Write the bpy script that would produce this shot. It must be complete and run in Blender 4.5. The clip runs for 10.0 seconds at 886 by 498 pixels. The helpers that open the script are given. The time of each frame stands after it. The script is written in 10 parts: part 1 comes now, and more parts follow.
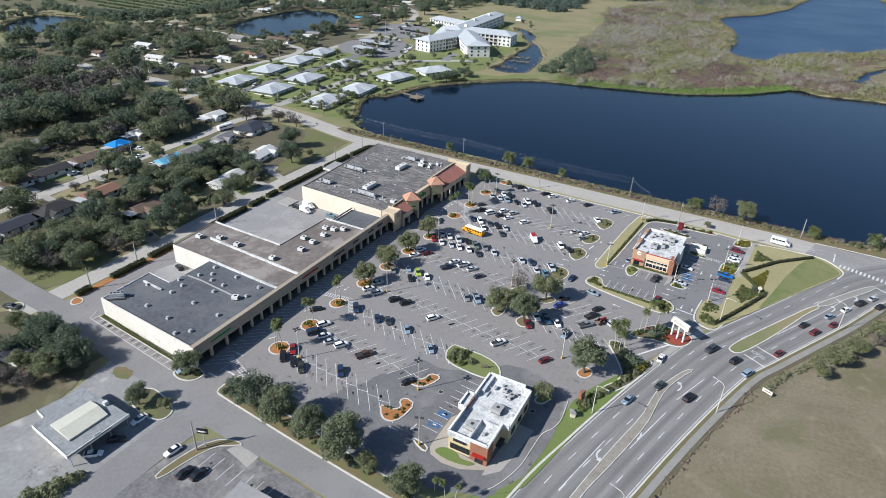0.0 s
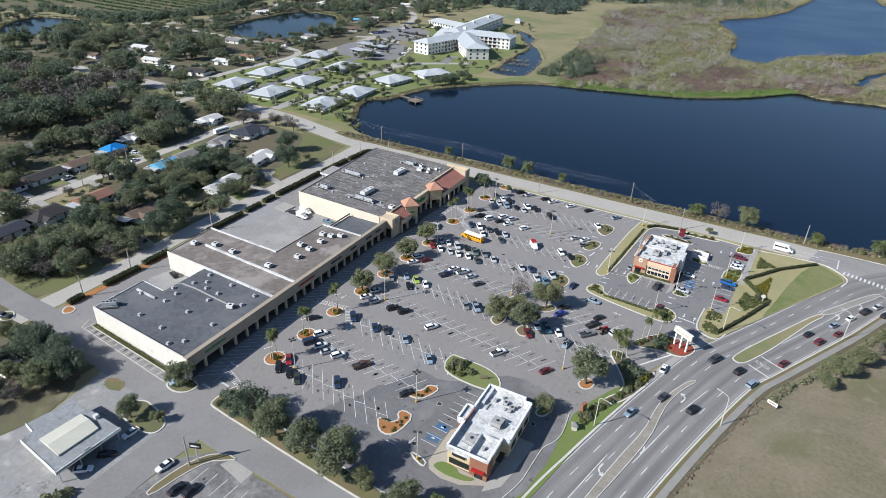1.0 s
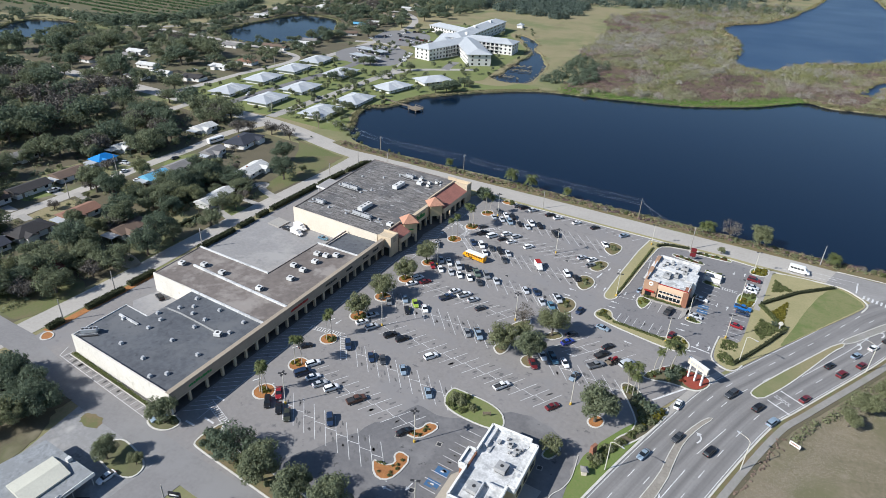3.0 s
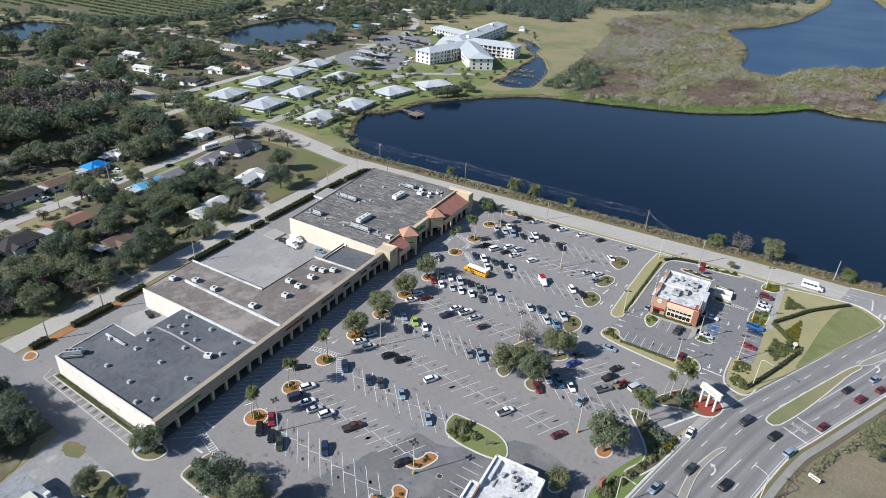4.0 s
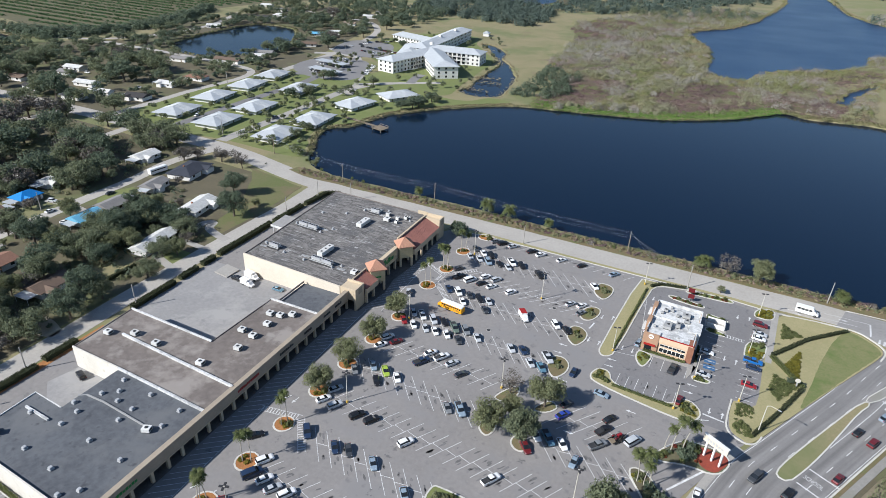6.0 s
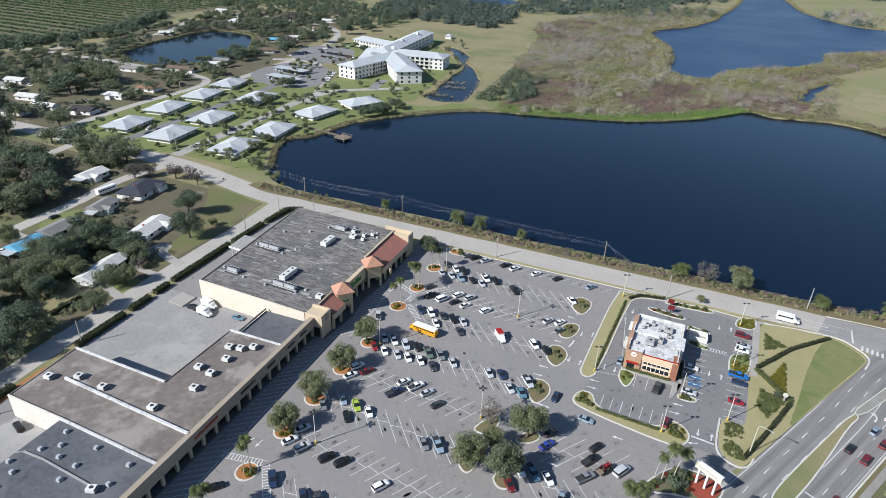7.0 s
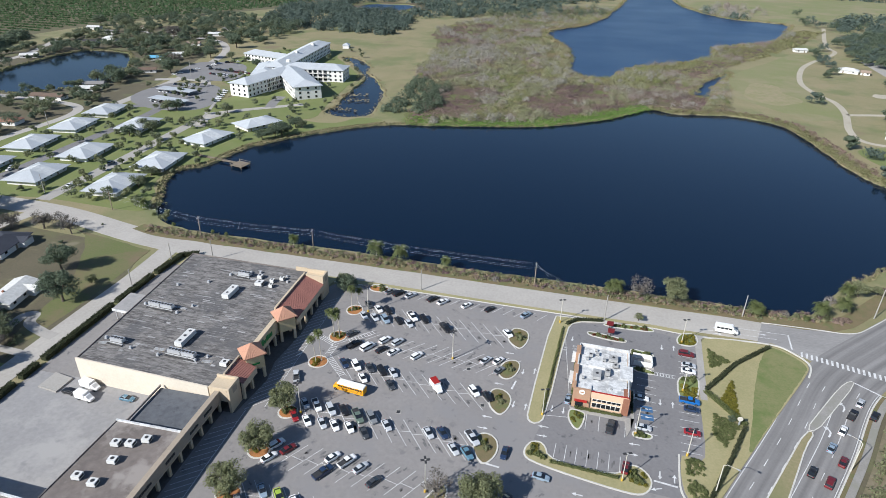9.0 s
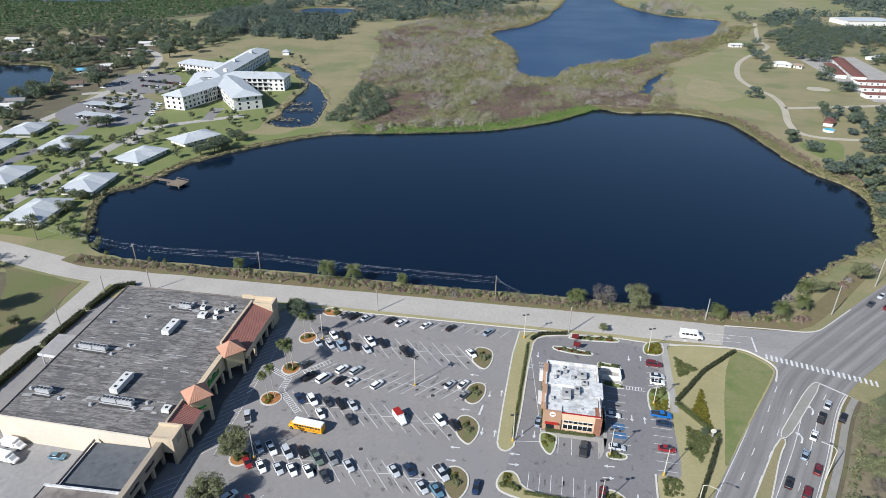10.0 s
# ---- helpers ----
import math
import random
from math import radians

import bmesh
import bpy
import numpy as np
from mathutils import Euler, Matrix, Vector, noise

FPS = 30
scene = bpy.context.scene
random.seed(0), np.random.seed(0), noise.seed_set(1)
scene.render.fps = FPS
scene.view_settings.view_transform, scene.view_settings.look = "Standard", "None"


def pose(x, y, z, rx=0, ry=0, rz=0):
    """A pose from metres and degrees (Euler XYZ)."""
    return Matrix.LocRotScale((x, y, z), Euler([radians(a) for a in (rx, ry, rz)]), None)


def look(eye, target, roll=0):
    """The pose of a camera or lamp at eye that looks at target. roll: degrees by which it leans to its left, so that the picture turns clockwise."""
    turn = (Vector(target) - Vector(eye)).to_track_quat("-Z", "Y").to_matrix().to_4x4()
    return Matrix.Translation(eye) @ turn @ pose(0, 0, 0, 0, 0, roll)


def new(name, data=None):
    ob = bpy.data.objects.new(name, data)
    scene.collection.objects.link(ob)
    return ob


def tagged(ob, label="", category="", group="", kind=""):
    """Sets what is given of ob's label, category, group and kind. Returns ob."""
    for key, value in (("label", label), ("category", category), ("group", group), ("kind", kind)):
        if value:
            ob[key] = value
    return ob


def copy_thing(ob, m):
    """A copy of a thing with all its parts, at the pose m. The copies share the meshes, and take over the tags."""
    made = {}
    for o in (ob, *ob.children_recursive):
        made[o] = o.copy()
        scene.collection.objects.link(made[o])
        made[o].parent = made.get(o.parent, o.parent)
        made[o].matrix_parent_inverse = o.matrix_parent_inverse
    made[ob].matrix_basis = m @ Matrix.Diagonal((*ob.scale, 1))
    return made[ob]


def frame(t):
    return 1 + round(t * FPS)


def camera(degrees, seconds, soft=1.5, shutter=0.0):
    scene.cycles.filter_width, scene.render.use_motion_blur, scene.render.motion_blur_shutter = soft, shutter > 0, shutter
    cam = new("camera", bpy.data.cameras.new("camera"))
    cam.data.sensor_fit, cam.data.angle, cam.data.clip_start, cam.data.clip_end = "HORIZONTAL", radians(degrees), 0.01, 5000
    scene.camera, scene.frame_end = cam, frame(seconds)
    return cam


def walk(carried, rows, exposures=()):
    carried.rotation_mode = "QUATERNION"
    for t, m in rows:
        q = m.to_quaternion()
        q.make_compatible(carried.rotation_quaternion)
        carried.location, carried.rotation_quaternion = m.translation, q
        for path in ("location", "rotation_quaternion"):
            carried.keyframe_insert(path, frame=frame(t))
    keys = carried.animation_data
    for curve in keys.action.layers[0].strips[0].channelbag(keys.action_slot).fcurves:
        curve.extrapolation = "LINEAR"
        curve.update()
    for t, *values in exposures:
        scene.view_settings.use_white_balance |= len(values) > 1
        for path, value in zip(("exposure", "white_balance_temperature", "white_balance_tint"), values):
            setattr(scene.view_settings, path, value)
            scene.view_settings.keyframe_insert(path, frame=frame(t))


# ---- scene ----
cam = camera(71.0, 10.0, soft=0.5)
PATH = [
    (0, (116.29, -84.668, 110.119), (115.488, -83.113, 109.15), 2.1),
    (0.5, (115.434, -83.188, 110.186), (114.634, -81.631, 109.219), 2.2),
    (1, (114.448, -81.424, 110.268), (113.649, -79.865, 109.303), 2.2),
    (1.5, (113.246, -79.332, 110.356), (112.447, -77.773, 109.392), 2.3),
    (2, (111.866, -76.865, 110.508), (111.066, -75.305, 109.545), 2.3),
    (2.5, (110.278, -74.059, 110.75), (109.479, -72.499, 109.789), 2.4),
    (4, (104.053, -63.263, 111.53), (103.252, -61.701, 110.572), 2.7),
    (4.5, (101.605, -59.05, 111.628), (100.806, -57.486, 110.672), 2.7),
    (5, (98.944, -54.566, 111.676), (98.161, -52.992, 110.722), 2.8),
    (6.5, (90.561, -39.453, 111.747), (89.896, -37.82, 110.802), 2.4),
    (7, (88.044, -34.117, 111.677), (87.425, -32.465, 110.736), 2.2),
    (7.5, (85.766, -28.893, 111.644), (85.188, -27.224, 110.706), 2.0),
    (8, (83.393, -23.944, 111.711), (82.87, -22.255, 110.777), 1.9),
    (8.5, (81.179, -18.841, 111.777), (80.736, -17.126, 110.847), 1.6),
    (9, (79.285, -13.604, 111.854), (78.925, -11.868, 110.929), 1.3),
    (9.5, (77.61, -8.302, 111.987), (77.332, -6.55, 111.064), 1.0),
    (10, (76.301, -3.37, 112.243), (76.091, -1.607, 111.323), 0.7),
]
walk(cam, [(t, look(eye, target, roll)) for t, eye, target, roll in PATH], [(0.0, 0.34, 6000, 10), (10.0, 0.34, 6000, 10)])

# ---- light ----
world = bpy.data.worlds.new("sky")
scene.world = world
world.use_nodes = True
_wn = world.node_tree
_sky = _wn.nodes.new("ShaderNodeTexSky")
_sky.sky_type, _sky.sun_disc = "NISHITA", False
SUN_FROM = Vector((-0.64, -0.77, 0)).normalized()
SUN_HIGH = radians(35)
_sky.sun_elevation, _sky.sun_rotation = SUN_HIGH, math.atan2(SUN_FROM.x, SUN_FROM.y)
_sky.dust_density, _sky.ozone_density = 0.25, 2.6
_wn.links.new(_sky.outputs[0], _wn.nodes["Background"].inputs[0])
_wn.nodes["Background"].inputs[1].default_value = 0.082
sun = new("sun", bpy.data.lights.new("sun", "SUN"))
sun.data.energy, sun.data.angle, sun.data.color = 5.5, radians(0.6), (1.0, 0.94, 0.85)
sun.matrix_basis = look((0, 0, 300), Vector((0, 0, 300)) - (SUN_FROM * math.cos(SUN_HIGH) + Vector((0, 0, math.sin(SUN_HIGH)))))

# ---- materials ----
def rgb(r, g, b):
    return tuple((c / 255 / 12.92) if c < 10.3 else ((c / 255 + 0.055) / 1.055) ** 2.4 for c in (r, g, b))


def surface(name, base, other=None, rough=0.85, metal=0.0, big=0.12, small=2.5, mixing=0.5, bump=0.0, rand=0.0, island=0.0, stretch=(1, 1, 1), spec=0.3, third=None, third_scale=0.03, spots=None, thin=0.0, drips=None, lanes=0.0):
    """A procedural surface at world size: two colours mixed by noise at two scales, a third in large patches, relief, and variation from object to object or piece to piece."""
    m = bpy.data.materials.new(name)
    m.use_nodes = True
    nt = m.node_tree
    n, ln = nt.nodes, nt.links
    b = n["Principled BSDF"]
    b.inputs["Roughness"].default_value, b.inputs["Metallic"].default_value = rough, metal
    b.inputs["Specular IOR Level"].default_value = spec
    other = other or tuple(c * 0.72 for c in base)
    geo = n.new("ShaderNodeNewGeometry")
    mp = n.new("ShaderNodeMapping")
    mp.inputs["Scale"].default_value = stretch
    ln.new(geo.outputs["Position"], mp.inputs[0])
    tex = []
    for sc, det in ((big, 5.0), (small, 3.0)):
        t = n.new("ShaderNodeTexNoise")
        t.inputs["Scale"].default_value, t.inputs["Detail"].default_value, t.inputs["Roughness"].default_value = sc, det, 0.62
        ln.new(mp.outputs[0], t.inputs["Vector"])
        tex.append(t)
    avg = n.new("ShaderNodeMath")
    avg.operation = "ADD"
    ln.new(tex[0].outputs[0], avg.inputs[0]), ln.new(tex[1].outputs[0], avg.inputs[1])
    ramp = n.new("ShaderNodeMapRange")
    ramp.inputs[1].default_value, ramp.inputs[2].default_value = 1.0 - 0.28 / max(mixing, 0.05) * 0.5, 1.0 + 0.28 / max(mixing, 0.05) * 0.5
    ln.new(avg.outputs[0], ramp.inputs[0])
    mix = n.new("ShaderNodeMix")
    mix.data_type = "RGBA"
    mix.inputs["A"].default_value, mix.inputs["B"].default_value = (*other, 1), (*base, 1)
    ln.new(ramp.outputs[0], mix.inputs["Factor"])
    col = mix.outputs["Result"]
    if third:
        t3 = n.new("ShaderNodeTexNoise")
        t3.inputs["Scale"].default_value, t3.inputs["Detail"].default_value, t3.inputs["Roughness"].default_value = third_scale, 6.0, 0.65
        ln.new(geo.outputs["Position"], t3.inputs["Vector"])
        r3 = n.new("ShaderNodeMapRange")
        r3.inputs[1].default_value, r3.inputs[2].default_value = 0.5, 0.62
        ln.new(t3.outputs[0], r3.inputs[0])
        m3 = n.new("ShaderNodeMix")
        m3.data_type = "RGBA"
        m3.inputs["B"].default_value = (*third, 1)
        ln.new(r3.outputs[0], m3.inputs["Factor"]), ln.new(col, m3.inputs["A"])
        col = m3.outputs["Result"]
    if spots:
        ts = n.new("ShaderNodeTexNoise")
        ts.inputs["Scale"].default_value, ts.inputs["Detail"].default_value = spots[1], 2.0
        ln.new(geo.outputs["Position"], ts.inputs["Vector"])
        rs = n.new("ShaderNodeMapRange")
        rs.inputs[1].default_value, rs.inputs[2].default_value, rs.inputs[4].default_value = 0.62, 0.74, 0.75
        ln.new(ts.outputs[0], rs.inputs[0])
        ms = n.new("ShaderNodeMix")
        ms.data_type = "RGBA"
        ms.inputs["B"].default_value = (*spots[0], 1)
        ln.new(rs.outputs[0], ms.inputs["Factor"]), ln.new(col, ms.inputs["A"])
        col = ms.outputs["Result"]
    if drips:
        vo = n.new("ShaderNodeTexVoronoi")
        vo.inputs["Scale"].default_value = drips[1]
        wob = n.new("ShaderNodeTexNoise")
        wob.inputs["Scale"].default_value, wob.inputs["Detail"].default_value = 1.3, 4.0
        ln.new(geo.outputs["Position"], vo.inputs["Vector"]), ln.new(geo.outputs["Position"], wob.inputs["Vector"])
        dm = n.new("ShaderNodeMath")
        dm.operation = "ADD"
        ln.new(vo.outputs["Distance"], dm.inputs[0]), ln.new(wob.outputs[0], dm.inputs[1])
        rd = n.new("ShaderNodeMapRange")
        rd.inputs[1].default_value, rd.inputs[2].default_value, rd.inputs[3].default_value, rd.inputs[4].default_value = 0.5, 0.66, 0.85, 0.0
        ln.new(dm.outputs[0], rd.inputs[0])
        md = n.new("ShaderNodeMix")
        md.data_type = "RGBA"
        md.inputs["B"].default_value = (*drips[0], 1)
        ln.new(rd.outputs[0], md.inputs["Factor"]), ln.new(col, md.inputs["A"])
        col = md.outputs["Result"]
    if lanes:
        uv = n.new("ShaderNodeUVMap")
        sep = n.new("ShaderNodeSeparateXYZ")
        ln.new(uv.outputs[0], sep.inputs[0])
        wv = n.new("ShaderNodeMath")
        wv.operation = "MULTIPLY"
        wv.inputs[1].default_value = math.tau / lanes
        ln.new(sep.outputs[1], wv.inputs[0])
        sn = n.new("ShaderNodeMath")
        sn.operation = "COSINE"
        ln.new(wv.outputs[0], sn.inputs[0])
        streak = n.new("ShaderNodeTexNoise")
        um = n.new("ShaderNodeMapping")
        um.inputs["Scale"].default_value = (0.02, 0.9, 1)
        ln.new(uv.outputs[0], um.inputs[0]), ln.new(um.outputs[0], streak.inputs["Vector"])
        streak.inputs["Scale"].default_value, streak.inputs["Detail"].default_value = 1.0, 4.0
        sm = n.new("ShaderNodeMath")
        sm.operation = "MULTIPLY_ADD"
        sm.inputs[1].default_value = 0.13
        ln.new(sn.outputs[0], sm.inputs[0]), ln.new(streak.outputs[0], sm.inputs[2])
        rl = n.new("ShaderNodeMapRange")
        rl.inputs[1].default_value, rl.inputs[2].default_value, rl.inputs[3].default_value, rl.inputs[4].default_value = 0.25, 0.75, 0.72, 1.14
        ln.new(sm.outputs[0], rl.inputs[0])
        hl = n.new("ShaderNodeHueSaturation")
        ln.new(rl.outputs[0], hl.inputs["Value"]), ln.new(col, hl.inputs["Color"])
        col = hl.outputs[0]
    if rand or island:
        src = n.new("ShaderNodeObjectInfo").outputs["Random"] if rand else geo.outputs["Random Per Island"]
        amount = rand or island
        mr = n.new("ShaderNodeMapRange")
        mr.inputs[3].default_value, mr.inputs[4].default_value = 1 - amount, 1 + amount
        ln.new(src, mr.inputs[0])
        hsv = n.new("ShaderNodeHueSaturation")
        ln.new(mr.outputs[0], hsv.inputs["Value"]), ln.new(col, hsv.inputs["Color"])
        col = hsv.outputs[0]
    ln.new(col, b.inputs["Base Color"])
    if thin:
        tl = n.new("ShaderNodeBsdfTranslucent")
        mx = n.new("ShaderNodeMixShader")
        mx.inputs[0].default_value = thin
        ln.new(col, tl.inputs[0]), ln.new(b.outputs[0], mx.inputs[1]), ln.new(tl.outputs[0], mx.inputs[2])
        ln.new(mx.outputs[0], n["Material Output"].inputs[0])
    if bump:
        bp = n.new("ShaderNodeBump")
        bp.inputs["Strength"].default_value, bp.inputs["Distance"].default_value = bump, 0.15
        ln.new(tex[1].outputs[0], bp.inputs["Height"]), ln.new(bp.outputs[0], b.inputs["Normal"])
    return m


ASPHALT = surface("lot_asphalt", (0.268, 0.254, 0.244), (0.203, 0.192, 0.184), big=0.05, small=0.9, mixing=0.35, rough=0.9, third=(0.228, 0.22, 0.217), third_scale=0.045, spots=((0.17, 0.165, 0.165), 0.42), drips=((0.12, 0.117, 0.118), 0.2))
ASPHALT_DARK = surface("newer_asphalt", (0.218, 0.212, 0.212), (0.163, 0.158, 0.159), big=0.06, small=1.2, mixing=0.4, spots=((0.07, 0.07, 0.076), 0.4))
ASPHALT_SOUTH = surface("sealed_asphalt", (0.172, 0.168, 0.17), (0.128, 0.126, 0.129), big=0.07, small=1.0, mixing=0.5, third=(0.205, 0.2, 0.199), third_scale=0.06, drips=((0.07, 0.069, 0.071), 0.27))
# Dry lawn, coloured darker in place of the tree shadows on it.
DRY_LAWN = surface("shade_toned_dry_lawn", (0.118, 0.138, 0.05), (0.148, 0.14, 0.068), big=0.05, small=1.3, mixing=0.7, third=(0.165, 0.132, 0.078), third_scale=0.045)
PAVING = surface("worn_paving", (0.3, 0.288, 0.265), (0.225, 0.216, 0.198), big=0.2, small=2.0, mixing=0.5, third=(0.24, 0.235, 0.2), third_scale=0.15)
HIGHWAY = surface("highway_asphalt", (0.24, 0.232, 0.225), (0.195, 0.189, 0.184), big=0.1, small=1.6, mixing=0.4, lanes=3.6)
HIGHWAY_SIDE = surface("junction_asphalt", (0.3, 0.29, 0.28), (0.225, 0.218, 0.211), big=0.1, small=1.6, mixing=0.5, stretch=(0.4, 1, 1))
ROAD = surface("road_asphalt", (0.235, 0.23, 0.226), (0.18, 0.176, 0.174), big=0.07, small=1.5, mixing=0.4, stretch=(1, 0.5, 1))
ROAD_PALE = surface("pale_road", (0.435, 0.41, 0.37), (0.335, 0.315, 0.286), big=0.06, small=1.1, mixing=0.45)
LANE = surface("lane_asphalt", (0.243, 0.236, 0.232), (0.186, 0.181, 0.179), big=0.05, small=1.2, mixing=0.4, third=(0.235, 0.231, 0.228), third_scale=0.05)
CONCRETE = surface("concrete", (0.37, 0.353, 0.325), (0.285, 0.273, 0.25), big=0.15, small=2.0, mixing=0.5, third=(0.36, 0.34, 0.31), third_scale=0.1)
COURT = surface("court_concrete", (0.31, 0.303, 0.298), (0.238, 0.233, 0.23), big=0.06, small=0.8, mixing=0.45, third=(0.335, 0.326, 0.315), third_scale=0.05, spots=((0.22, 0.218, 0.22), 0.3))
# Walkway paving, its colour lowered to carry the arcade's shade.
WALKWAY = surface("shade_toned_walkway", (0.15, 0.14, 0.128), (0.1, 0.093, 0.086), big=0.3, small=2.0, mixing=0.5)
OIL = surface("dried_oil", (0.118, 0.115, 0.115), (0.165, 0.16, 0.158), big=0.8, small=5.0, mixing=0.7, island=0.18)
KERB = surface("kerb_concrete", (0.6, 0.585, 0.535), (0.45, 0.435, 0.395), big=0.3, small=3.0, mixing=0.5)
PAINT_WHITE = surface("road_paint", (0.74, 0.74, 0.73), (0.38, 0.38, 0.38), big=0.5, small=4.0, mixing=0.45)
PAINT_BLUE = surface("blue_paint", rgb(60, 98, 140), rgb(70, 100, 130), big=0.5, small=4.0)
PAINT_YELLOW = surface("yellow_paint", rgb(205, 170, 60), rgb(170, 140, 70), big=0.5, small=4.0)
GRASS = surface("winter_grass", (0.205, 0.195, 0.098), (0.265, 0.225, 0.13), big=0.03, small=1.3, mixing=0.8, third=(0.165, 0.178, 0.08), third_scale=0.018, spots=((0.2, 0.155, 0.1), 0.03))
LAWN = surface("green_lawn", (0.135, 0.175, 0.054), (0.185, 0.195, 0.08), big=0.08, small=1.6, mixing=0.5)
LAWN_BRIGHT = surface("watered_lawn", (0.118, 0.18, 0.042), (0.16, 0.19, 0.065), big=0.05, small=1.6, mixing=0.5)
CORNER_LAWN = surface("corner_lawn", (0.142, 0.17, 0.062), (0.2, 0.195, 0.09), big=0.09, small=1.6, mixing=0.6, third=(0.12, 0.158, 0.05), third_scale=0.07)
VERGE = surface("dry_verge", (0.345, 0.302, 0.165), (0.26, 0.245, 0.122), big=0.1, small=1.8, mixing=0.5)
MEADOW = surface("meadow_grass", (0.178, 0.2, 0.078), (0.225, 0.21, 0.112), big=0.03, small=0.9, mixing=0.7, third=(0.25, 0.222, 0.13), third_scale=0.014)
DIRT = surface("bare_field", (0.225, 0.19, 0.132), (0.15, 0.134, 0.084), big=0.05, small=0.9, mixing=0.6, third=(0.148, 0.14, 0.078), third_scale=0.03, spots=((0.255, 0.222, 0.165), 0.16))
PALE_SAND = surface("pale_sand", (0.45, 0.41, 0.33), (0.35, 0.315, 0.245), big=0.08, small=0.9, mixing=0.5)
SHADE_SOIL = surface("leaf_litter", (0.132, 0.113, 0.073), (0.102, 0.092, 0.059), big=0.06, small=1.2, mixing=0.6, third=(0.128, 0.137, 0.064), third_scale=0.03, spots=((0.2, 0.175, 0.125), 0.12))
MARSH = surface("marsh_ground", (0.12, 0.11, 0.055), (0.115, 0.078, 0.062), big=0.02, small=0.25, mixing=0.6, third=(0.12, 0.14, 0.045), third_scale=0.018)
ORCHARD_SOIL = surface("orchard_soil", (0.14, 0.125, 0.075), (0.1, 0.1, 0.05), big=0.03, small=0.3, mixing=0.5)
DRY_BED = surface("brown_bed", (0.185, 0.142, 0.082), (0.14, 0.125, 0.062), big=0.25, small=2.2, mixing=0.7, third=(0.13, 0.138, 0.058), third_scale=0.2)
APRON = surface("dusty_apron", (0.3, 0.298, 0.295), (0.215, 0.213, 0.21), big=0.09, small=0.9, mixing=0.6, third=(0.25, 0.247, 0.243), third_scale=0.06, spots=((0.42, 0.41, 0.39), 0.16), drips=((0.15, 0.148, 0.146), 0.12))
MEDIAN = surface("stained_median", (0.31, 0.285, 0.245), (0.215, 0.195, 0.165), big=0.3, small=1.6, mixing=0.6)
CLAY = surface("clay_panel", (0.4, 0.255, 0.165), (0.33, 0.205, 0.135), big=0.4, small=4.0, mixing=0.5)
RUBBLE = surface("broken_asphalt", (0.205, 0.2, 0.198), (0.12, 0.117, 0.116), big=0.16, small=1.3, mixing=0.7, third=(0.26, 0.25, 0.24), third_scale=0.14, drips=((0.075, 0.073, 0.074), 0.22))
STRAW = surface("dry_straw", (0.275, 0.243, 0.182), (0.235, 0.203, 0.148), big=0.3, small=2.0, island=0.2)
MULCH = surface("orange_mulch", (0.4, 0.185, 0.065), (0.26, 0.115, 0.045), big=0.4, small=4.0, mixing=0.6)
MULCH_RED = surface("red_mulch", (0.3, 0.06, 0.035), (0.2, 0.05, 0.035), big=0.4, small=4.0, mixing=0.6)
ROOF_DARK = surface("dark_membrane_roof", (0.118, 0.126, 0.138), (0.08, 0.086, 0.097), big=0.07, small=0.7, mixing=0.7, third=(0.135, 0.14, 0.147), third_scale=0.05, spots=((0.055, 0.058, 0.066), 0.5))
ROOF_BROWN = surface("weathered_roof", (0.205, 0.178, 0.16), (0.138, 0.119, 0.108), big=0.07, small=0.6, mixing=0.5, third=(0.28, 0.252, 0.228), third_scale=0.075, spots=((0.3, 0.275, 0.25), 0.25))
ROOF_STREAK = surface("streaked_roof", (0.245, 0.232, 0.219), (0.08, 0.075, 0.072), big=0.9, small=3.2, mixing=0.75, stretch=(0.22, 1.0, 1), third=(0.115, 0.112, 0.112), third_scale=0.11, spots=((0.06, 0.059, 0.061), 0.5))
ROOF_PATCH = surface("roof_patch", (0.33, 0.324, 0.32), (0.22, 0.216, 0.213), big=0.5, small=2.0, rand=0.3)
ROOF_WHITE = surface("white_membrane_roof", (0.66, 0.665, 0.66), (0.46, 0.465, 0.46), big=0.3, small=1.6, mixing=0.7, third=(0.36, 0.365, 0.365), third_scale=0.35, spots=((0.24, 0.24, 0.245), 0.6))
METAL_ROOF = surface("pale_metal_roof", (0.47, 0.495, 0.51), (0.39, 0.41, 0.425), big=0.2, small=2.0, rough=0.45, spec=0.3, rand=0.06)
TILE_ROOF = surface("terracotta_tile", (0.31, 0.14, 0.112), (0.235, 0.105, 0.085), big=0.4, small=3.0, mixing=0.5)
TILE_PALE = surface("pale_terracotta_tile", (0.47, 0.26, 0.175), (0.38, 0.2, 0.135), big=0.4, small=3.0, mixing=0.5)
STUCCO = surface("cream_stucco", (0.55, 0.455, 0.325), (0.48, 0.39, 0.275), big=0.2, small=2.0)
STUCCO_TAN = surface("tan_stucco", (0.365, 0.308, 0.24), (0.305, 0.256, 0.198), big=0.2, small=2.0)
STUCCO_YELLOW = surface("pale_yellow_stucco", (0.58, 0.48, 0.29), (0.5, 0.41, 0.245), big=0.2, small=2.0)
STUCCO_PEACH = surface("peach_stucco", (0.66, 0.48, 0.33), (0.58, 0.42, 0.29), big=0.2, small=2.0)
PALE_WALL = surface("off_white_wall", (0.66, 0.635, 0.575), (0.56, 0.535, 0.475), big=0.15, small=1.5, mixing=0.5, spots=((0.45, 0.42, 0.36), 0.5))
CREAM_WALL = surface("pale_cream_wall", (0.67, 0.6, 0.495), (0.56, 0.5, 0.41), big=0.15, small=1.5, mixing=0.4)
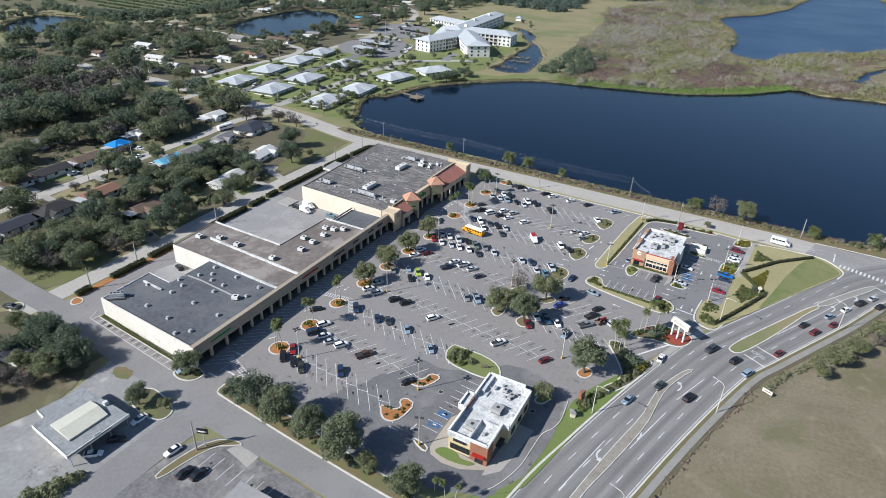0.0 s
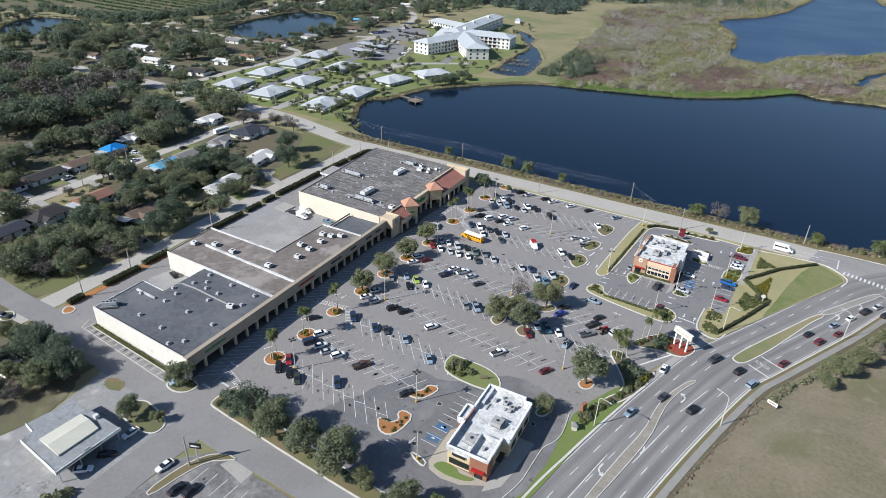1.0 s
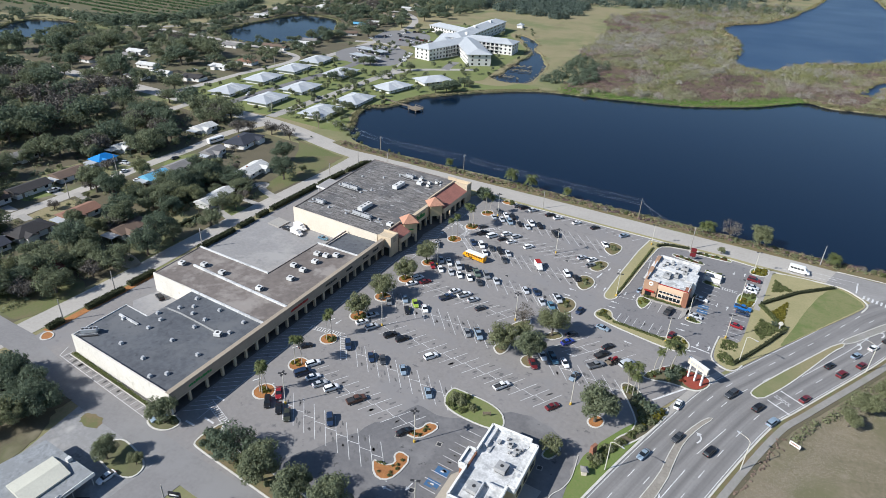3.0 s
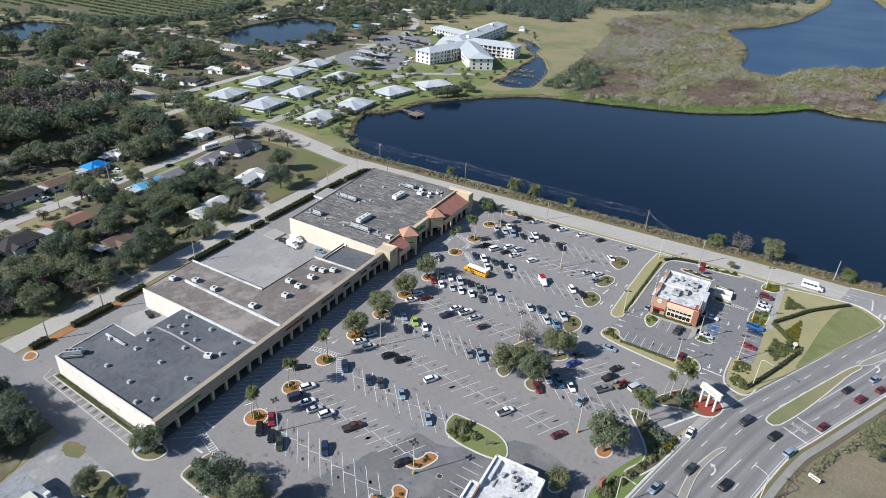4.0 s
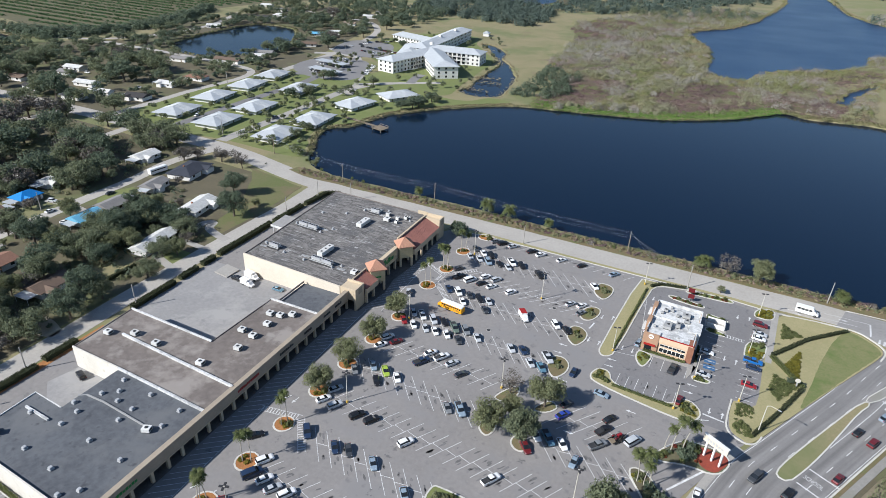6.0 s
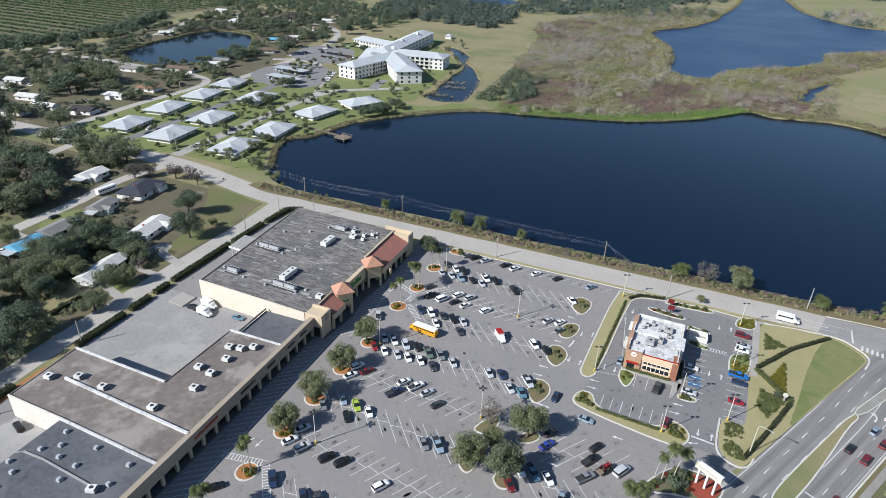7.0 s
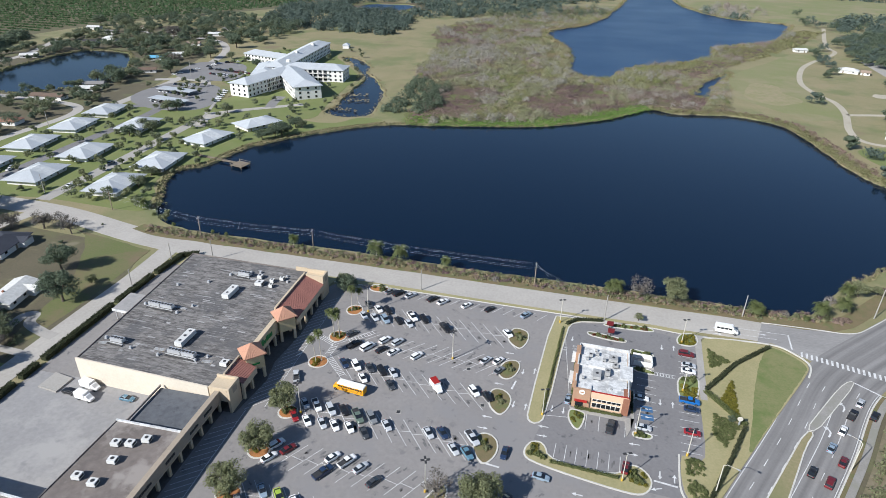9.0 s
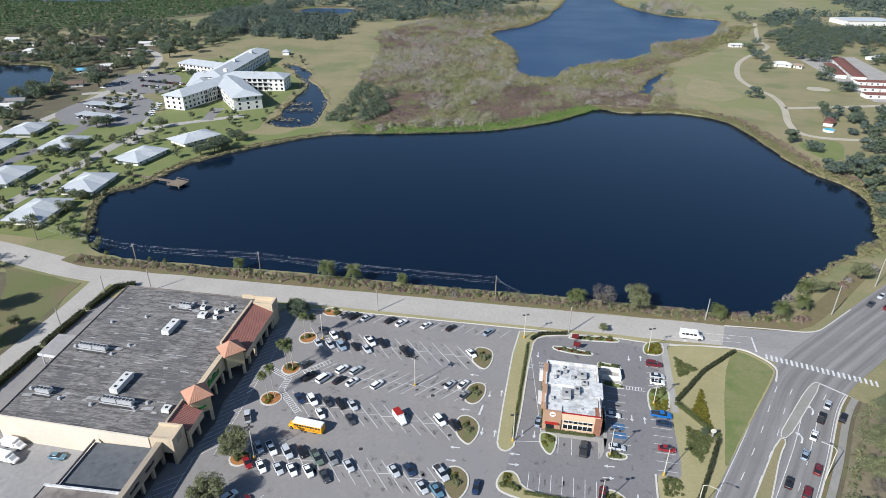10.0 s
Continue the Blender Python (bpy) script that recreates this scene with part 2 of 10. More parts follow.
WHITE_WALL = surface("white_wall", (0.74, 0.73, 0.7), (0.64, 0.63, 0.6), big=0.2, small=2.0, rand=0.05)
BRICK = surface("brown_brick", (0.3, 0.14, 0.085), (0.22, 0.1, 0.065), big=0.5, small=6.0, mixing=0.6)
# Near-black wall colour stands in for the deep shade under the arcade.
SHOP_SHADE = surface("shade_toned_shopfront", (0.035, 0.033, 0.031), (0.022, 0.021, 0.02), big=0.3, small=1.2, rough=0.5)
GLASS = surface("dark_glass", (0.018, 0.022, 0.027), (0.014, 0.017, 0.02), rough=0.07, spec=0.6, big=0.3, small=1.0)
STEEL = surface("galvanised_steel", (0.55, 0.56, 0.57), (0.42, 0.43, 0.44), rough=0.5, metal=0.35, big=0.6, small=4.0)
STEEL_DARK = surface("dark_metal", (0.05, 0.05, 0.052), (0.035, 0.035, 0.037), rough=0.5, big=0.6, small=4.0)
UNIT_GREY = surface("dull_unit", (0.4, 0.4, 0.39), (0.29, 0.29, 0.285), rough=0.5, big=0.5, small=3.0, rand=0.12)
UNIT_WHITE = surface("painted_unit", (0.68, 0.68, 0.66), (0.55, 0.55, 0.53), rough=0.5, big=0.5, small=3.0, rand=0.1)
POLE_CREAM = surface("cream_pole", (0.6, 0.575, 0.5), (0.5, 0.475, 0.41), rough=0.6, big=0.6, small=4.0)
WOOD = surface("weathered_wood", (0.27, 0.22, 0.16), (0.19, 0.155, 0.115), big=0.6, small=4.0, rand=0.2)
BARK = surface("bark", (0.14, 0.115, 0.09), (0.09, 0.075, 0.06), big=0.8, small=6.0, mixing=0.6)
PALM_BARK = surface("palm_bark", (0.46, 0.43, 0.37), (0.34, 0.31, 0.26), big=0.8, small=5.0, mixing=0.6)
RUBBER = surface("tyre_rubber", (0.018, 0.018, 0.019), (0.013, 0.013, 0.014), rough=0.85)
RIM = surface("wheel_rim", (0.4, 0.41, 0.42), (0.3, 0.3, 0.31), rough=0.35, metal=0.8)
LAMP_CLEAR = surface("clear_lens", (0.75, 0.76, 0.78), (0.6, 0.6, 0.62), rough=0.15, spec=0.6)
LAMP_RED = surface("red_lens", (0.35, 0.02, 0.02), (0.25, 0.02, 0.02), rough=0.2, spec=0.6)
SIGN_GREEN = surface("green_sign", rgb(40, 130, 60), rgb(35, 115, 55), rough=0.4)
SIGN_RED = surface("red_sign", rgb(165, 45, 40), rgb(140, 38, 35), rough=0.4)
SIGN_DARK = surface("dark_sign", (0.03, 0.03, 0.032), (0.022, 0.022, 0.024), rough=0.4)
SIGN_WHITE = surface("white_sign", (0.78, 0.77, 0.73), (0.68, 0.67, 0.63), rough=0.4)
BUS_YELLOW = surface("bus_yellow", rgb(242, 170, 22), rgb(225, 155, 20), rough=0.35, spec=0.5)

LEAF_OAK = surface("oak_leaves", (0.212, 0.238, 0.146), (0.15, 0.172, 0.105), big=0.25, small=2.0, mixing=0.6, island=0.22, rough=0.7, thin=0.42, spec=0.12)
# Dark oak green leans blue: some distance haze is tinted into it.
LEAF_DARK = surface("dark_leaves", (0.156, 0.194, 0.132), (0.108, 0.138, 0.093), big=0.25, small=2.0, mixing=0.6, island=0.22, rough=0.7, thin=0.42, spec=0.12)
LEAF_OLIVE = surface("olive_leaves", (0.25, 0.265, 0.148), (0.18, 0.196, 0.108), big=0.25, small=2.0, mixing=0.6, island=0.22, rough=0.7, thin=0.42, spec=0.12)
LEAF_GREY = surface("grey_twigs", (0.15, 0.138, 0.12), (0.108, 0.098, 0.086), big=0.25, small=2.0, mixing=0.6, island=0.22)
LEAF_PALM = surface("palm_fronds", (0.115, 0.145, 0.056), (0.148, 0.165, 0.072), big=0.4, small=2.0, mixing=0.6, island=0.22, rough=0.55, thin=0.42, spec=0.12)
LEAF_HEDGE = surface("hedge_leaves", (0.085, 0.097, 0.055), (0.056, 0.065, 0.037), big=0.4, small=3.0, island=0.22, thin=0.42, spec=0.12)
LEAF_SHRUB = surface("shrub_leaves", (0.17, 0.19, 0.08), (0.115, 0.135, 0.056), big=0.4, small=3.0, island=0.22, thin=0.42, spec=0.12)
LEAF_YELLOW = surface("yellow_shrub_leaves", (0.24, 0.21, 0.035), (0.15, 0.15, 0.035), big=0.5, small=3.0, island=0.22, thin=0.42, spec=0.12)
LEAF_FLOWER = surface("red_flowers", (0.3, 0.04, 0.04), (0.12, 0.08, 0.03), big=0.5, small=3.0, island=0.22, thin=0.42, spec=0.12)
LEAF_CITRUS = surface("citrus_leaves", (0.095, 0.16, 0.075), (0.065, 0.115, 0.052), big=0.06, small=0.8, island=0.22, thin=0.42, spec=0.12)
# Low and tall marsh scrub carry extra blue for distance haze.
SCRUB_LOW = surface("marsh_scrub_low", (0.16, 0.12, 0.115), (0.185, 0.158, 0.118), big=0.02, small=0.09, mixing=1.1, third=(0.15, 0.172, 0.08), third_scale=0.011, island=0.16)
SCRUB_TALL = surface("marsh_scrub_tall", (0.3, 0.282, 0.25), (0.235, 0.225, 0.18), big=0.012, small=0.07, mixing=0.9, third=(0.25, 0.19, 0.17), third_scale=0.014, island=0.16)
WORN_GRASS = surface("worn_grass", (0.285, 0.242, 0.148), (0.225, 0.215, 0.108), big=0.06, small=0.3, mixing=0.8)
# Woodland green is lightened and blued to stand in for haze.
LEAF_WOODS = surface("woodland_leaves", (0.14, 0.18, 0.15), (0.1, 0.132, 0.11), big=0.05, small=0.7, island=0.22, thin=0.42, spec=0.12)
SCRUB_RUSSET = surface("marsh_scrub_dark_russet", (0.15, 0.096, 0.096), (0.205, 0.15, 0.13), big=0.03, small=0.1, mixing=1.2, third=(0.115, 0.085, 0.082), third_scale=0.03, island=0.16)
SCRUB_OLIVE = surface("marsh_scrub_olive", (0.185, 0.205, 0.075), (0.22, 0.21, 0.1), big=0.03, small=0.1, mixing=1.2, third=(0.15, 0.17, 0.07), third_scale=0.03, island=0.16)
SCRUB_SAGE = surface("marsh_scrub_sage", (0.25, 0.245, 0.165), (0.215, 0.222, 0.12), big=0.03, small=0.1, mixing=1.2, island=0.16)
REED_TAN = surface("marsh_scrub_tan", (0.26, 0.215, 0.125), (0.2, 0.168, 0.1), big=0.04, small=0.5, island=0.16)
REED_GREY = surface("marsh_scrub_grey", (0.22, 0.2, 0.18), (0.165, 0.148, 0.132), big=0.04, small=0.5, island=0.16)
REED_RED = surface("marsh_scrub_russet", (0.205, 0.15, 0.118), (0.16, 0.118, 0.095), big=0.04, small=0.5, island=0.16)
REED_GREEN = surface("marsh_scrub_green", (0.192, 0.186, 0.088), (0.148, 0.146, 0.07), big=0.04, small=0.5, island=0.16)
WEED_GREEN = surface("bright_waterweed", (0.135, 0.22, 0.045), (0.1, 0.165, 0.04), big=0.1, small=0.8, island=0.35)


def water_material(name, deep, low=0.08, high=0.17, relief=0.12):
    m = bpy.data.materials.new(name)
    m.use_nodes = True
    n, ln = m.node_tree.nodes, m.node_tree.links
    b = n["Principled BSDF"]
    b.inputs["Base Color"].default_value = (*deep, 1)
    b.inputs["Roughness"].default_value, b.inputs["IOR"].default_value, b.inputs["Specular IOR Level"].default_value = 0.12, 1.33, 0.34
    geo = n.new("ShaderNodeNewGeometry")
    t = n.new("ShaderNodeTexNoise")
    t.inputs["Scale"].default_value, t.inputs["Detail"].default_value = 0.9, 4.0
    w = n.new("ShaderNodeTexNoise")
    w.inputs["Scale"].default_value, w.inputs["Detail"].default_value = 0.012, 3.0
    ln.new(geo.outputs["Position"], t.inputs["Vector"]), ln.new(geo.outputs["Position"], w.inputs["Vector"])
    bp = n.new("ShaderNodeBump")
    bp.inputs["Strength"].default_value, bp.inputs["Distance"].default_value = relief, 0.12
    ln.new(t.outputs[0], bp.inputs["Height"]), ln.new(bp.outputs[0], b.inputs["Normal"])
    mr = n.new("ShaderNodeMapRange")
    mr.inputs[1].default_value, mr.inputs[2].default_value, mr.inputs[3].default_value, mr.inputs[4].default_value = 0.35, 0.65, low, high
    ln.new(w.outputs[0], mr.inputs[0]), ln.new(mr.outputs[0], b.inputs["Roughness"])
    return m


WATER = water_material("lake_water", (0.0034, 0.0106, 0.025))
# Distant water: brighter blue base stands in for the sky's grazing reflection.
WATER_SKY_TINT = water_material("sky_tinted_far_water", (0.012, 0.037, 0.092), 0.3, 0.36, 0.3)

# ---- building helpers ----
def mesh_of(name, bm, material, smooth=False):
    me = bpy.data.meshes.new(name)
    bm.normal_update()
    bm.to_mesh(me)
    bm.free()
    for mt in (material if isinstance(material, (list, tuple)) else [material]):
        me.materials.append(mt)
    if smooth:
        for p in me.polygons:
            p.use_smooth = True
    return me


def part(name, bm, material, parent=None, label="", smooth=False):
    """Links a bmesh, or a ready mesh, as one mesh object under a thing or a part."""
    me = bm if isinstance(bm, bpy.types.Mesh) else mesh_of(name, bm, material, smooth)
    ob = new(name, me)
    ob.parent = parent
    return tagged(ob, label) if label else ob


def thing(name, label, category, group="", kind="", m=None):
    ob = new(name)
    ob.empty_display_size = 0.5
    if m is not None:
        ob.matrix_basis = m
    return tagged(ob, label, category, group, kind)


def add_box(bm, x0, y0, z0, x1, y1, z1, mi=0, taper=0.0):
    c = [(x0, y0, z0), (x1, y0, z0), (x1, y1, z0), (x0, y1, z0), (x0 + taper, y0 + taper, z1), (x1 - taper, y0 + taper, z1), (x1 - taper, y1 - taper, z1), (x0 + taper, y1 - taper, z1)]
    v = [bm.verts.new(p) for p in c]
    for f in ((3, 2, 1, 0), (4, 5, 6, 7), (0, 1, 5, 4), (1, 2, 6, 5), (2, 3, 7, 6), (3, 0, 4, 7)):
        bm.faces.new([v[i] for i in f]).material_index = mi
    return v


def box(x0, y0, z0, x1, y1, z1, bevel=0.0, taper=0.0):
    bm = bmesh.new()
    add_box(bm, x0, y0, z0, x1, y1, z1, 0, taper)
    if bevel:
        bmesh.ops.bevel(bm, geom=bm.edges[:], offset=bevel, segments=2, affect="EDGES", profile=0.6)
    return bm


def signed_area(p):
    return sum(a[0] * b[1] - b[0] * a[1] for a, b in zip(p, p[1:] + p[:1])) / 2


def prism(poly, z0, z1, bm=None, top_only=False, holes=()):
    """A slab on a plan outline, with openings if asked."""
    bm = bm or bmesh.new()
    poly = list(poly)
    if signed_area(poly) < 0:
        poly.reverse()
    top = [bm.verts.new((x, y, z1)) for x, y in poly]
    edges = [bm.edges.new((a, b)) for a, b in zip(top, top[1:] + top[:1])]
    for hole in holes:
        ring = [bm.verts.new((x, y, z1)) for x, y in hole]
        edges += [bm.edges.new((a, b)) for a, b in zip(ring, ring[1:] + ring[:1])]
    if len(poly) == 4 and not holes:
        bm.faces.new(top)
    else:
        bmesh.ops.triangle_fill(bm, edges=edges, use_beauty=True, normal=(0, 0, 1))
    if not top_only:
        low = [bm.verts.new((x, y, z0)) for x, y in poly]
        for i in range(len(poly)):
            j = (i + 1) % len(poly)
            bm.faces.new((low[i], low[j], top[j], top[i]))
    return bm


def smooth_loop(pts, n=6, jitter=0.0, seed=0):
    """A closed curve through plan points, with a ragged edge if asked."""
    r = random.Random(seed)
    out, k = [], len(pts)
    for i in range(k):
        p0, p1, p2, p3 = (Vector(pts[(i + d) % k]) for d in (-1, 0, 1, 2))
        for s in range(n):
            t = s / n
            q = 0.5 * (2 * p1 + (p2 - p0) * t + (2 * p0 - 5 * p1 + 4 * p2 - p3) * t * t + (3 * p1 - p0 - 3 * p2 + p3) * t ** 3)
            if jitter:
                q = q + Vector((r.uniform(-jitter, jitter), r.uniform(-jitter, jitter)))
            out.append((q.x, q.y))
    return out


def smooth_line(pts, n=8):
    out, k = [], len(pts)
    for i in range(k - 1):
        p0, p1, p2, p3 = (Vector(pts[min(max(i + d, 0), k - 1)]) for d in (-1, 0, 1, 2))
        for s in range(n):
            t = s / n
            q = 0.5 * (2 * p1 + (p2 - p0) * t + (2 * p0 - 5 * p1 + 4 * p2 - p3) * t * t + (3 * p1 - p0 - 3 * p2 + p3) * t ** 3)
            out.append((q.x, q.y))
    return out + [tuple(pts[-1])]


def offset_line(line, d):
    """The line moved d metres to its right."""
    out = []
    for i, p in enumerate(line):
        a, b = Vector(line[max(i - 1, 0)]), Vector(line[min(i + 1, len(line) - 1)])
        u = (b - a).normalized()
        out.append((p[0] + u.y * d, p[1] - u.x * d))
    return out


def ribbon(line, left, right, z0, z1, bm=None):
    """A strip along a plan line, from left to right metres off it."""
    bm = bm or bmesh.new()
    a, b = offset_line(line, left), offset_line(line, right)
    rows = [[bm.verts.new((p[0], p[1], z)) for p, z in ((pa, z0), (pa, z1), (pb, z1), (pb, z0))] for pa, pb in zip(a, b)]
    for r0, r1 in zip(rows, rows[1:]):
        for k in range(3):
            bm.faces.new((r0[k], r0[k + 1], r1[k + 1], r1[k]))
    bm.faces.new(rows[0][::-1]), bm.faces.new(rows[-1])
    bmesh.ops.recalc_face_normals(bm, faces=bm.faces[:])
    return bm


def walk_line(line, gap):
    """Points at even steps on a plan line: place and heading."""
    out, left = [], 0.0
    for a, b in zip(line, line[1:]):
        d = math.dist(a, b)
        ang = math.atan2(b[1] - a[1], b[0] - a[0])
        while left < d:
            f = left / d
            out.append((a[0] + (b[0] - a[0]) * f, a[1] + (b[1] - a[1]) * f, ang))
            left += gap
        left -= d
    return out


def inset(poly, d):
    poly = list(poly)
    if signed_area(poly) < 0:
        poly.reverse()
    k, out = len(poly), []
    for i in range(k):
        a, p, b = Vector(poly[i - 1]), Vector(poly[i]), Vector(poly[(i + 1) % k])
        u = (b - a).normalized()
        out.append((p.x - u.y * d, p.y + u.x * d))
    return out


def round_poly(pts, times=2):
    for _ in range(times):
        out = []
        for a, b in zip(pts, pts[1:] + pts[:1]):
            out += [(a[0] * 0.75 + b[0] * 0.25, a[1] * 0.75 + b[1] * 0.25), (a[0] * 0.25 + b[0] * 0.75, a[1] * 0.25 + b[1] * 0.75)]
        pts = out
    return pts


def inside(p, poly):
    x, y = p
    hit = False
    for (x0, y0), (x1, y1) in zip(poly, poly[1:] + poly[:1]):
        if (y0 > y) != (y1 > y) and x < (x1 - x0) * (y - y0) / (y1 - y0) + x0:
            hit = not hit
    return hit


def structure(name, bm, material, label="", category=""):
    return tagged(part(name, bm, material), label, category, kind="structure")

# ---- ground and water ----
LAKE = smooth_loop([(-83, 191.5), (-56, 186.5), (2, 186), (53, 183.3), (87, 182.5), (131, 181), (146, 179), (158, 179), (169, 186), (176, 197), (187, 209), (202, 222), (214, 231), (226, 241), (234, 261), (243, 287), (242, 311), (234, 324), (228, 344), (224, 374), (215, 421), (187, 440), (150, 435), (130, 441), (102, 408), (61, 379), (0, 362), (-34, 355), (-67, 328), (-92, 297), (-99, 278), (-102, 259), (-112, 247), (-107, 228), (-101, 218), (-96, 207)], 6, 0.6, 1)
LAKE_FAR = smooth_loop([(38, 782), (62, 680), (70, 617), (72, 545), (106, 532), (129, 590), (206, 662), (222, 734), (292, 788), (341, 910), (347, 970), (290, 1000), (248, 1089), (232, 1232), (225, 1400), (150, 1400), (146, 1217), (94, 897)], 6, 2.0, 2)
INLET = smooth_loop([(167.6, 491), (173, 520), (184.5, 551), (201, 579), (211, 594), (198.8, 556), (190.4, 531), (183.5, 509), (176, 488)], 5, 0.8, 3)
POND_CARE = smooth_loop([(-125, 537), (-137, 550), (-133, 558), (-117, 546), (-100, 519), (-95, 496), (-82, 478), (-69, 451), (-60, 429), (-55, 401), (-52, 379), (-55, 366), (-69, 362), (-82, 370), (-82, 391), (-85.6, 417), (-88, 450), (-90, 475), (-98, 490), (-108, 506)], 5, 0.7, 4)
POND_FAR = smooth_loop([(-248, 930), (-248, 981), (-186, 990), (-180, 935), (-199, 909)], 5, 1.5, 8)
POND_WEST = smooth_loop([(-518, 249), (-553, 305), (-511, 325), (-488, 309), (-465, 267), (-473, 237)], 5, 1.0, 5)
POND_NORTH = smooth_loop([(-366, 374), (-377, 408), (-384, 450), (-380, 508), (-340, 512), (-309, 481), (-278, 418), (-288, 374), (-323, 352)], 5, 1.0, 6)
LAKE_WEST = smooth_loop([(-900, 1010), (-650, 985), (-560, 1060), (-700, 1300), (-1000, 1300)], 5, 3.0, 7)
WATERS = [LAKE, LAKE_FAR, INLET, POND_CARE, POND_WEST, POND_NORTH, LAKE_WEST, POND_FAR]


def ground_sheet():
    bm = bmesh.new()
    edges = []
    outer = [(-3200, -1200), (3200, -1200), (3200, 4200), (-3200, 4200)]
    for k, loop in enumerate([outer] + WATERS):
        loop = list(loop)
        if signed_area(loop) < 0:
            loop.reverse()
        v = [bm.verts.new((x, y, -0.06)) for x, y in loop]
        edges += [bm.edges.new((a, b)) for a, b in zip(v, v[1:] + v[:1])]
        if k:
            low = [bm.verts.new((x, y, -2.2)) for x, y in inset(loop, 1.6)]
            for i in range(len(v)):
                j = (i + 1) % len(v)
                bm.faces.new((v[i], v[j], low[j], low[i]))
    bmesh.ops.triangle_fill(bm, edges=edges, use_beauty=True, normal=(0, 0, 1))
    bmesh.ops.recalc_face_normals(bm, faces=bm.faces[:])
    for f in bm.faces:
        if abs(f.normal.z) > 0.9 and f.normal.z < 0:
            f.normal_flip()
    return bm


structure("ground", ground_sheet(), GRASS, "winter-dry grass ground around the shopping plaza and lakes", "ground")
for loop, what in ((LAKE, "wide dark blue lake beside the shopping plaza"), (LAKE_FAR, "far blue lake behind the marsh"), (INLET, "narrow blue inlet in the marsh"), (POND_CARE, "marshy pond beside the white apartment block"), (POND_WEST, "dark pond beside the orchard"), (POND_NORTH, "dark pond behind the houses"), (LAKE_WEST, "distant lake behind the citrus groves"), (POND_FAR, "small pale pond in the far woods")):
    structure("water", prism(inset(loop, -0.6), -0.9, -0.85, top_only=True), WATER_SKY_TINT if loop in (LAKE_FAR, LAKE_WEST, INLET, POND_FAR) else WATER, what, "water")


def patch(name, pts, z, material, label, jitter=0.5, n=6, seed=1, smooth=True):
    loop = smooth_loop(pts, n, jitter, seed) if smooth else pts
    holes = [inset(w, -0.4) for w in WATERS if all(inside(p, loop) for p in w[::4])]
    return structure(name, prism(loop, -0.2, z, holes=holes), material, label, name.split("_")[-1])


patch("marsh", [(-22, 364), (60, 386), (100, 416), (130, 450), (186, 449), (175, 490), (160, 510), (172, 556), (200, 600), (150, 590), (130, 545), (108, 522), (66, 528), (58, 615), (50, 680), (26, 782), (70, 900), (110, 1050), (60, 1060), (-40, 900), (-90, 760), (-62, 620), (-55, 520), (-30, 430)], -0.03, MARSH, "brown and green marsh between the two lakes", 2.0, 6, 11)
patch("marsh", [(205, 612), (222, 640), (262, 700), (330, 800), (360, 900), (352, 905), (296, 780), (226, 726), (212, 656)], -0.03, MARSH, "narrow marsh edge along the far lake", 1.0, 5, 12)
patch("bare_field", [(126, -140), (119, -20), (119.5, 18), (125, 33), (133, 57), (143, 80), (158, 103), (171, 126), (188, 147), (250, 190), (420, 190), (420, -140)], 0.0, DIRT, "bare brown field with sparse dry grass beside the highway", 0.4, 6, 13)
patch("woodland_floor", [(-620, -160), (-75, -150), (-71, -20), (-69, 20), (-69, 80), (-72, 160), (-120, 172), (-300, 186), (-620, 182)], -0.02, SHADE_SOIL, "brown leaf litter and thin grass under the neighbourhood trees", 0.5, 6, 14)
patch("woodland_floor", [(-446, 204), (-400, 204), (-232, 204), (-228, 345), (-232, 400), (-262, 520), (-300, 640), (-420, 660), (-440, 470), (-408, 372), (-444, 340), (-456, 290), (-456, 235)], -0.02, SHADE_SOIL, "brown ground between the northern houses", 0.5, 6, 15)
patch("lawn", [(-226, 203), (-150, 200), (-100, 198), (-100, 207), (-105, 218), (-112, 229), (-117, 248), (-106, 260), (-103, 280), (-96, 299), (-72, 331), (-40, 359), (-56, 362), (-72, 345), (-120, 350), (-226, 345)], -0.008, LAWN, "green lawn around the white-roofed cottages", 0.4, 6, 16)
patch("lawn", [(-168, 345), (-120, 342), (-86, 352), (-87, 380), (-91, 417), (-94, 447), (-96, 475), (-114, 508), (-143, 550), (-150, 578), (-190, 590), (-228, 520), (-200, 440), (-160, 400)], 0.006, LAWN, "green lawn around the apartment block", 0.4, 6, 17)
patch("orchard_floor", [(-600, 375), (-476, 338), (-448, 385), (-452, 465), (-490, 535), (-470, 665), (-350, 885), (-320, 1000), (-430, 1400), (-1700, 1400), (-1700, 200), (-660, 300)], -0.02, ORCHARD_SOIL, "sandy grass between the citrus rows", 1.0, 5, 18)
patch("lawn", [(-122, 178), (-78, 168.5), (-71.5, 162), (-71, 110), (-78, 112), (-84, 140), (-104, 172)], 0.01, DRY_LAWN, "dry green corner lawn beside the back lane", 0.3, 6, 19)
patch("lawn", [(-96, 3), (-79, 4), (-69, 5.5), (-67.5, 24), (-82, 28), (-96, 20)], 0.0, DRY_LAWN, "dry shaded grass corner plot beside the back lane", 0.3, 5, 20)
patch("lawn", [(262, 455), (235, 440), (228, 452), (196, 500), (198, 540), (215, 590), (260, 660), (300, 720), (322, 700), (285, 640), (266, 570), (266, 500)], -0.01, MEADOW, "pale green meadow at the far end of the lake", 0.8, 5, 21)
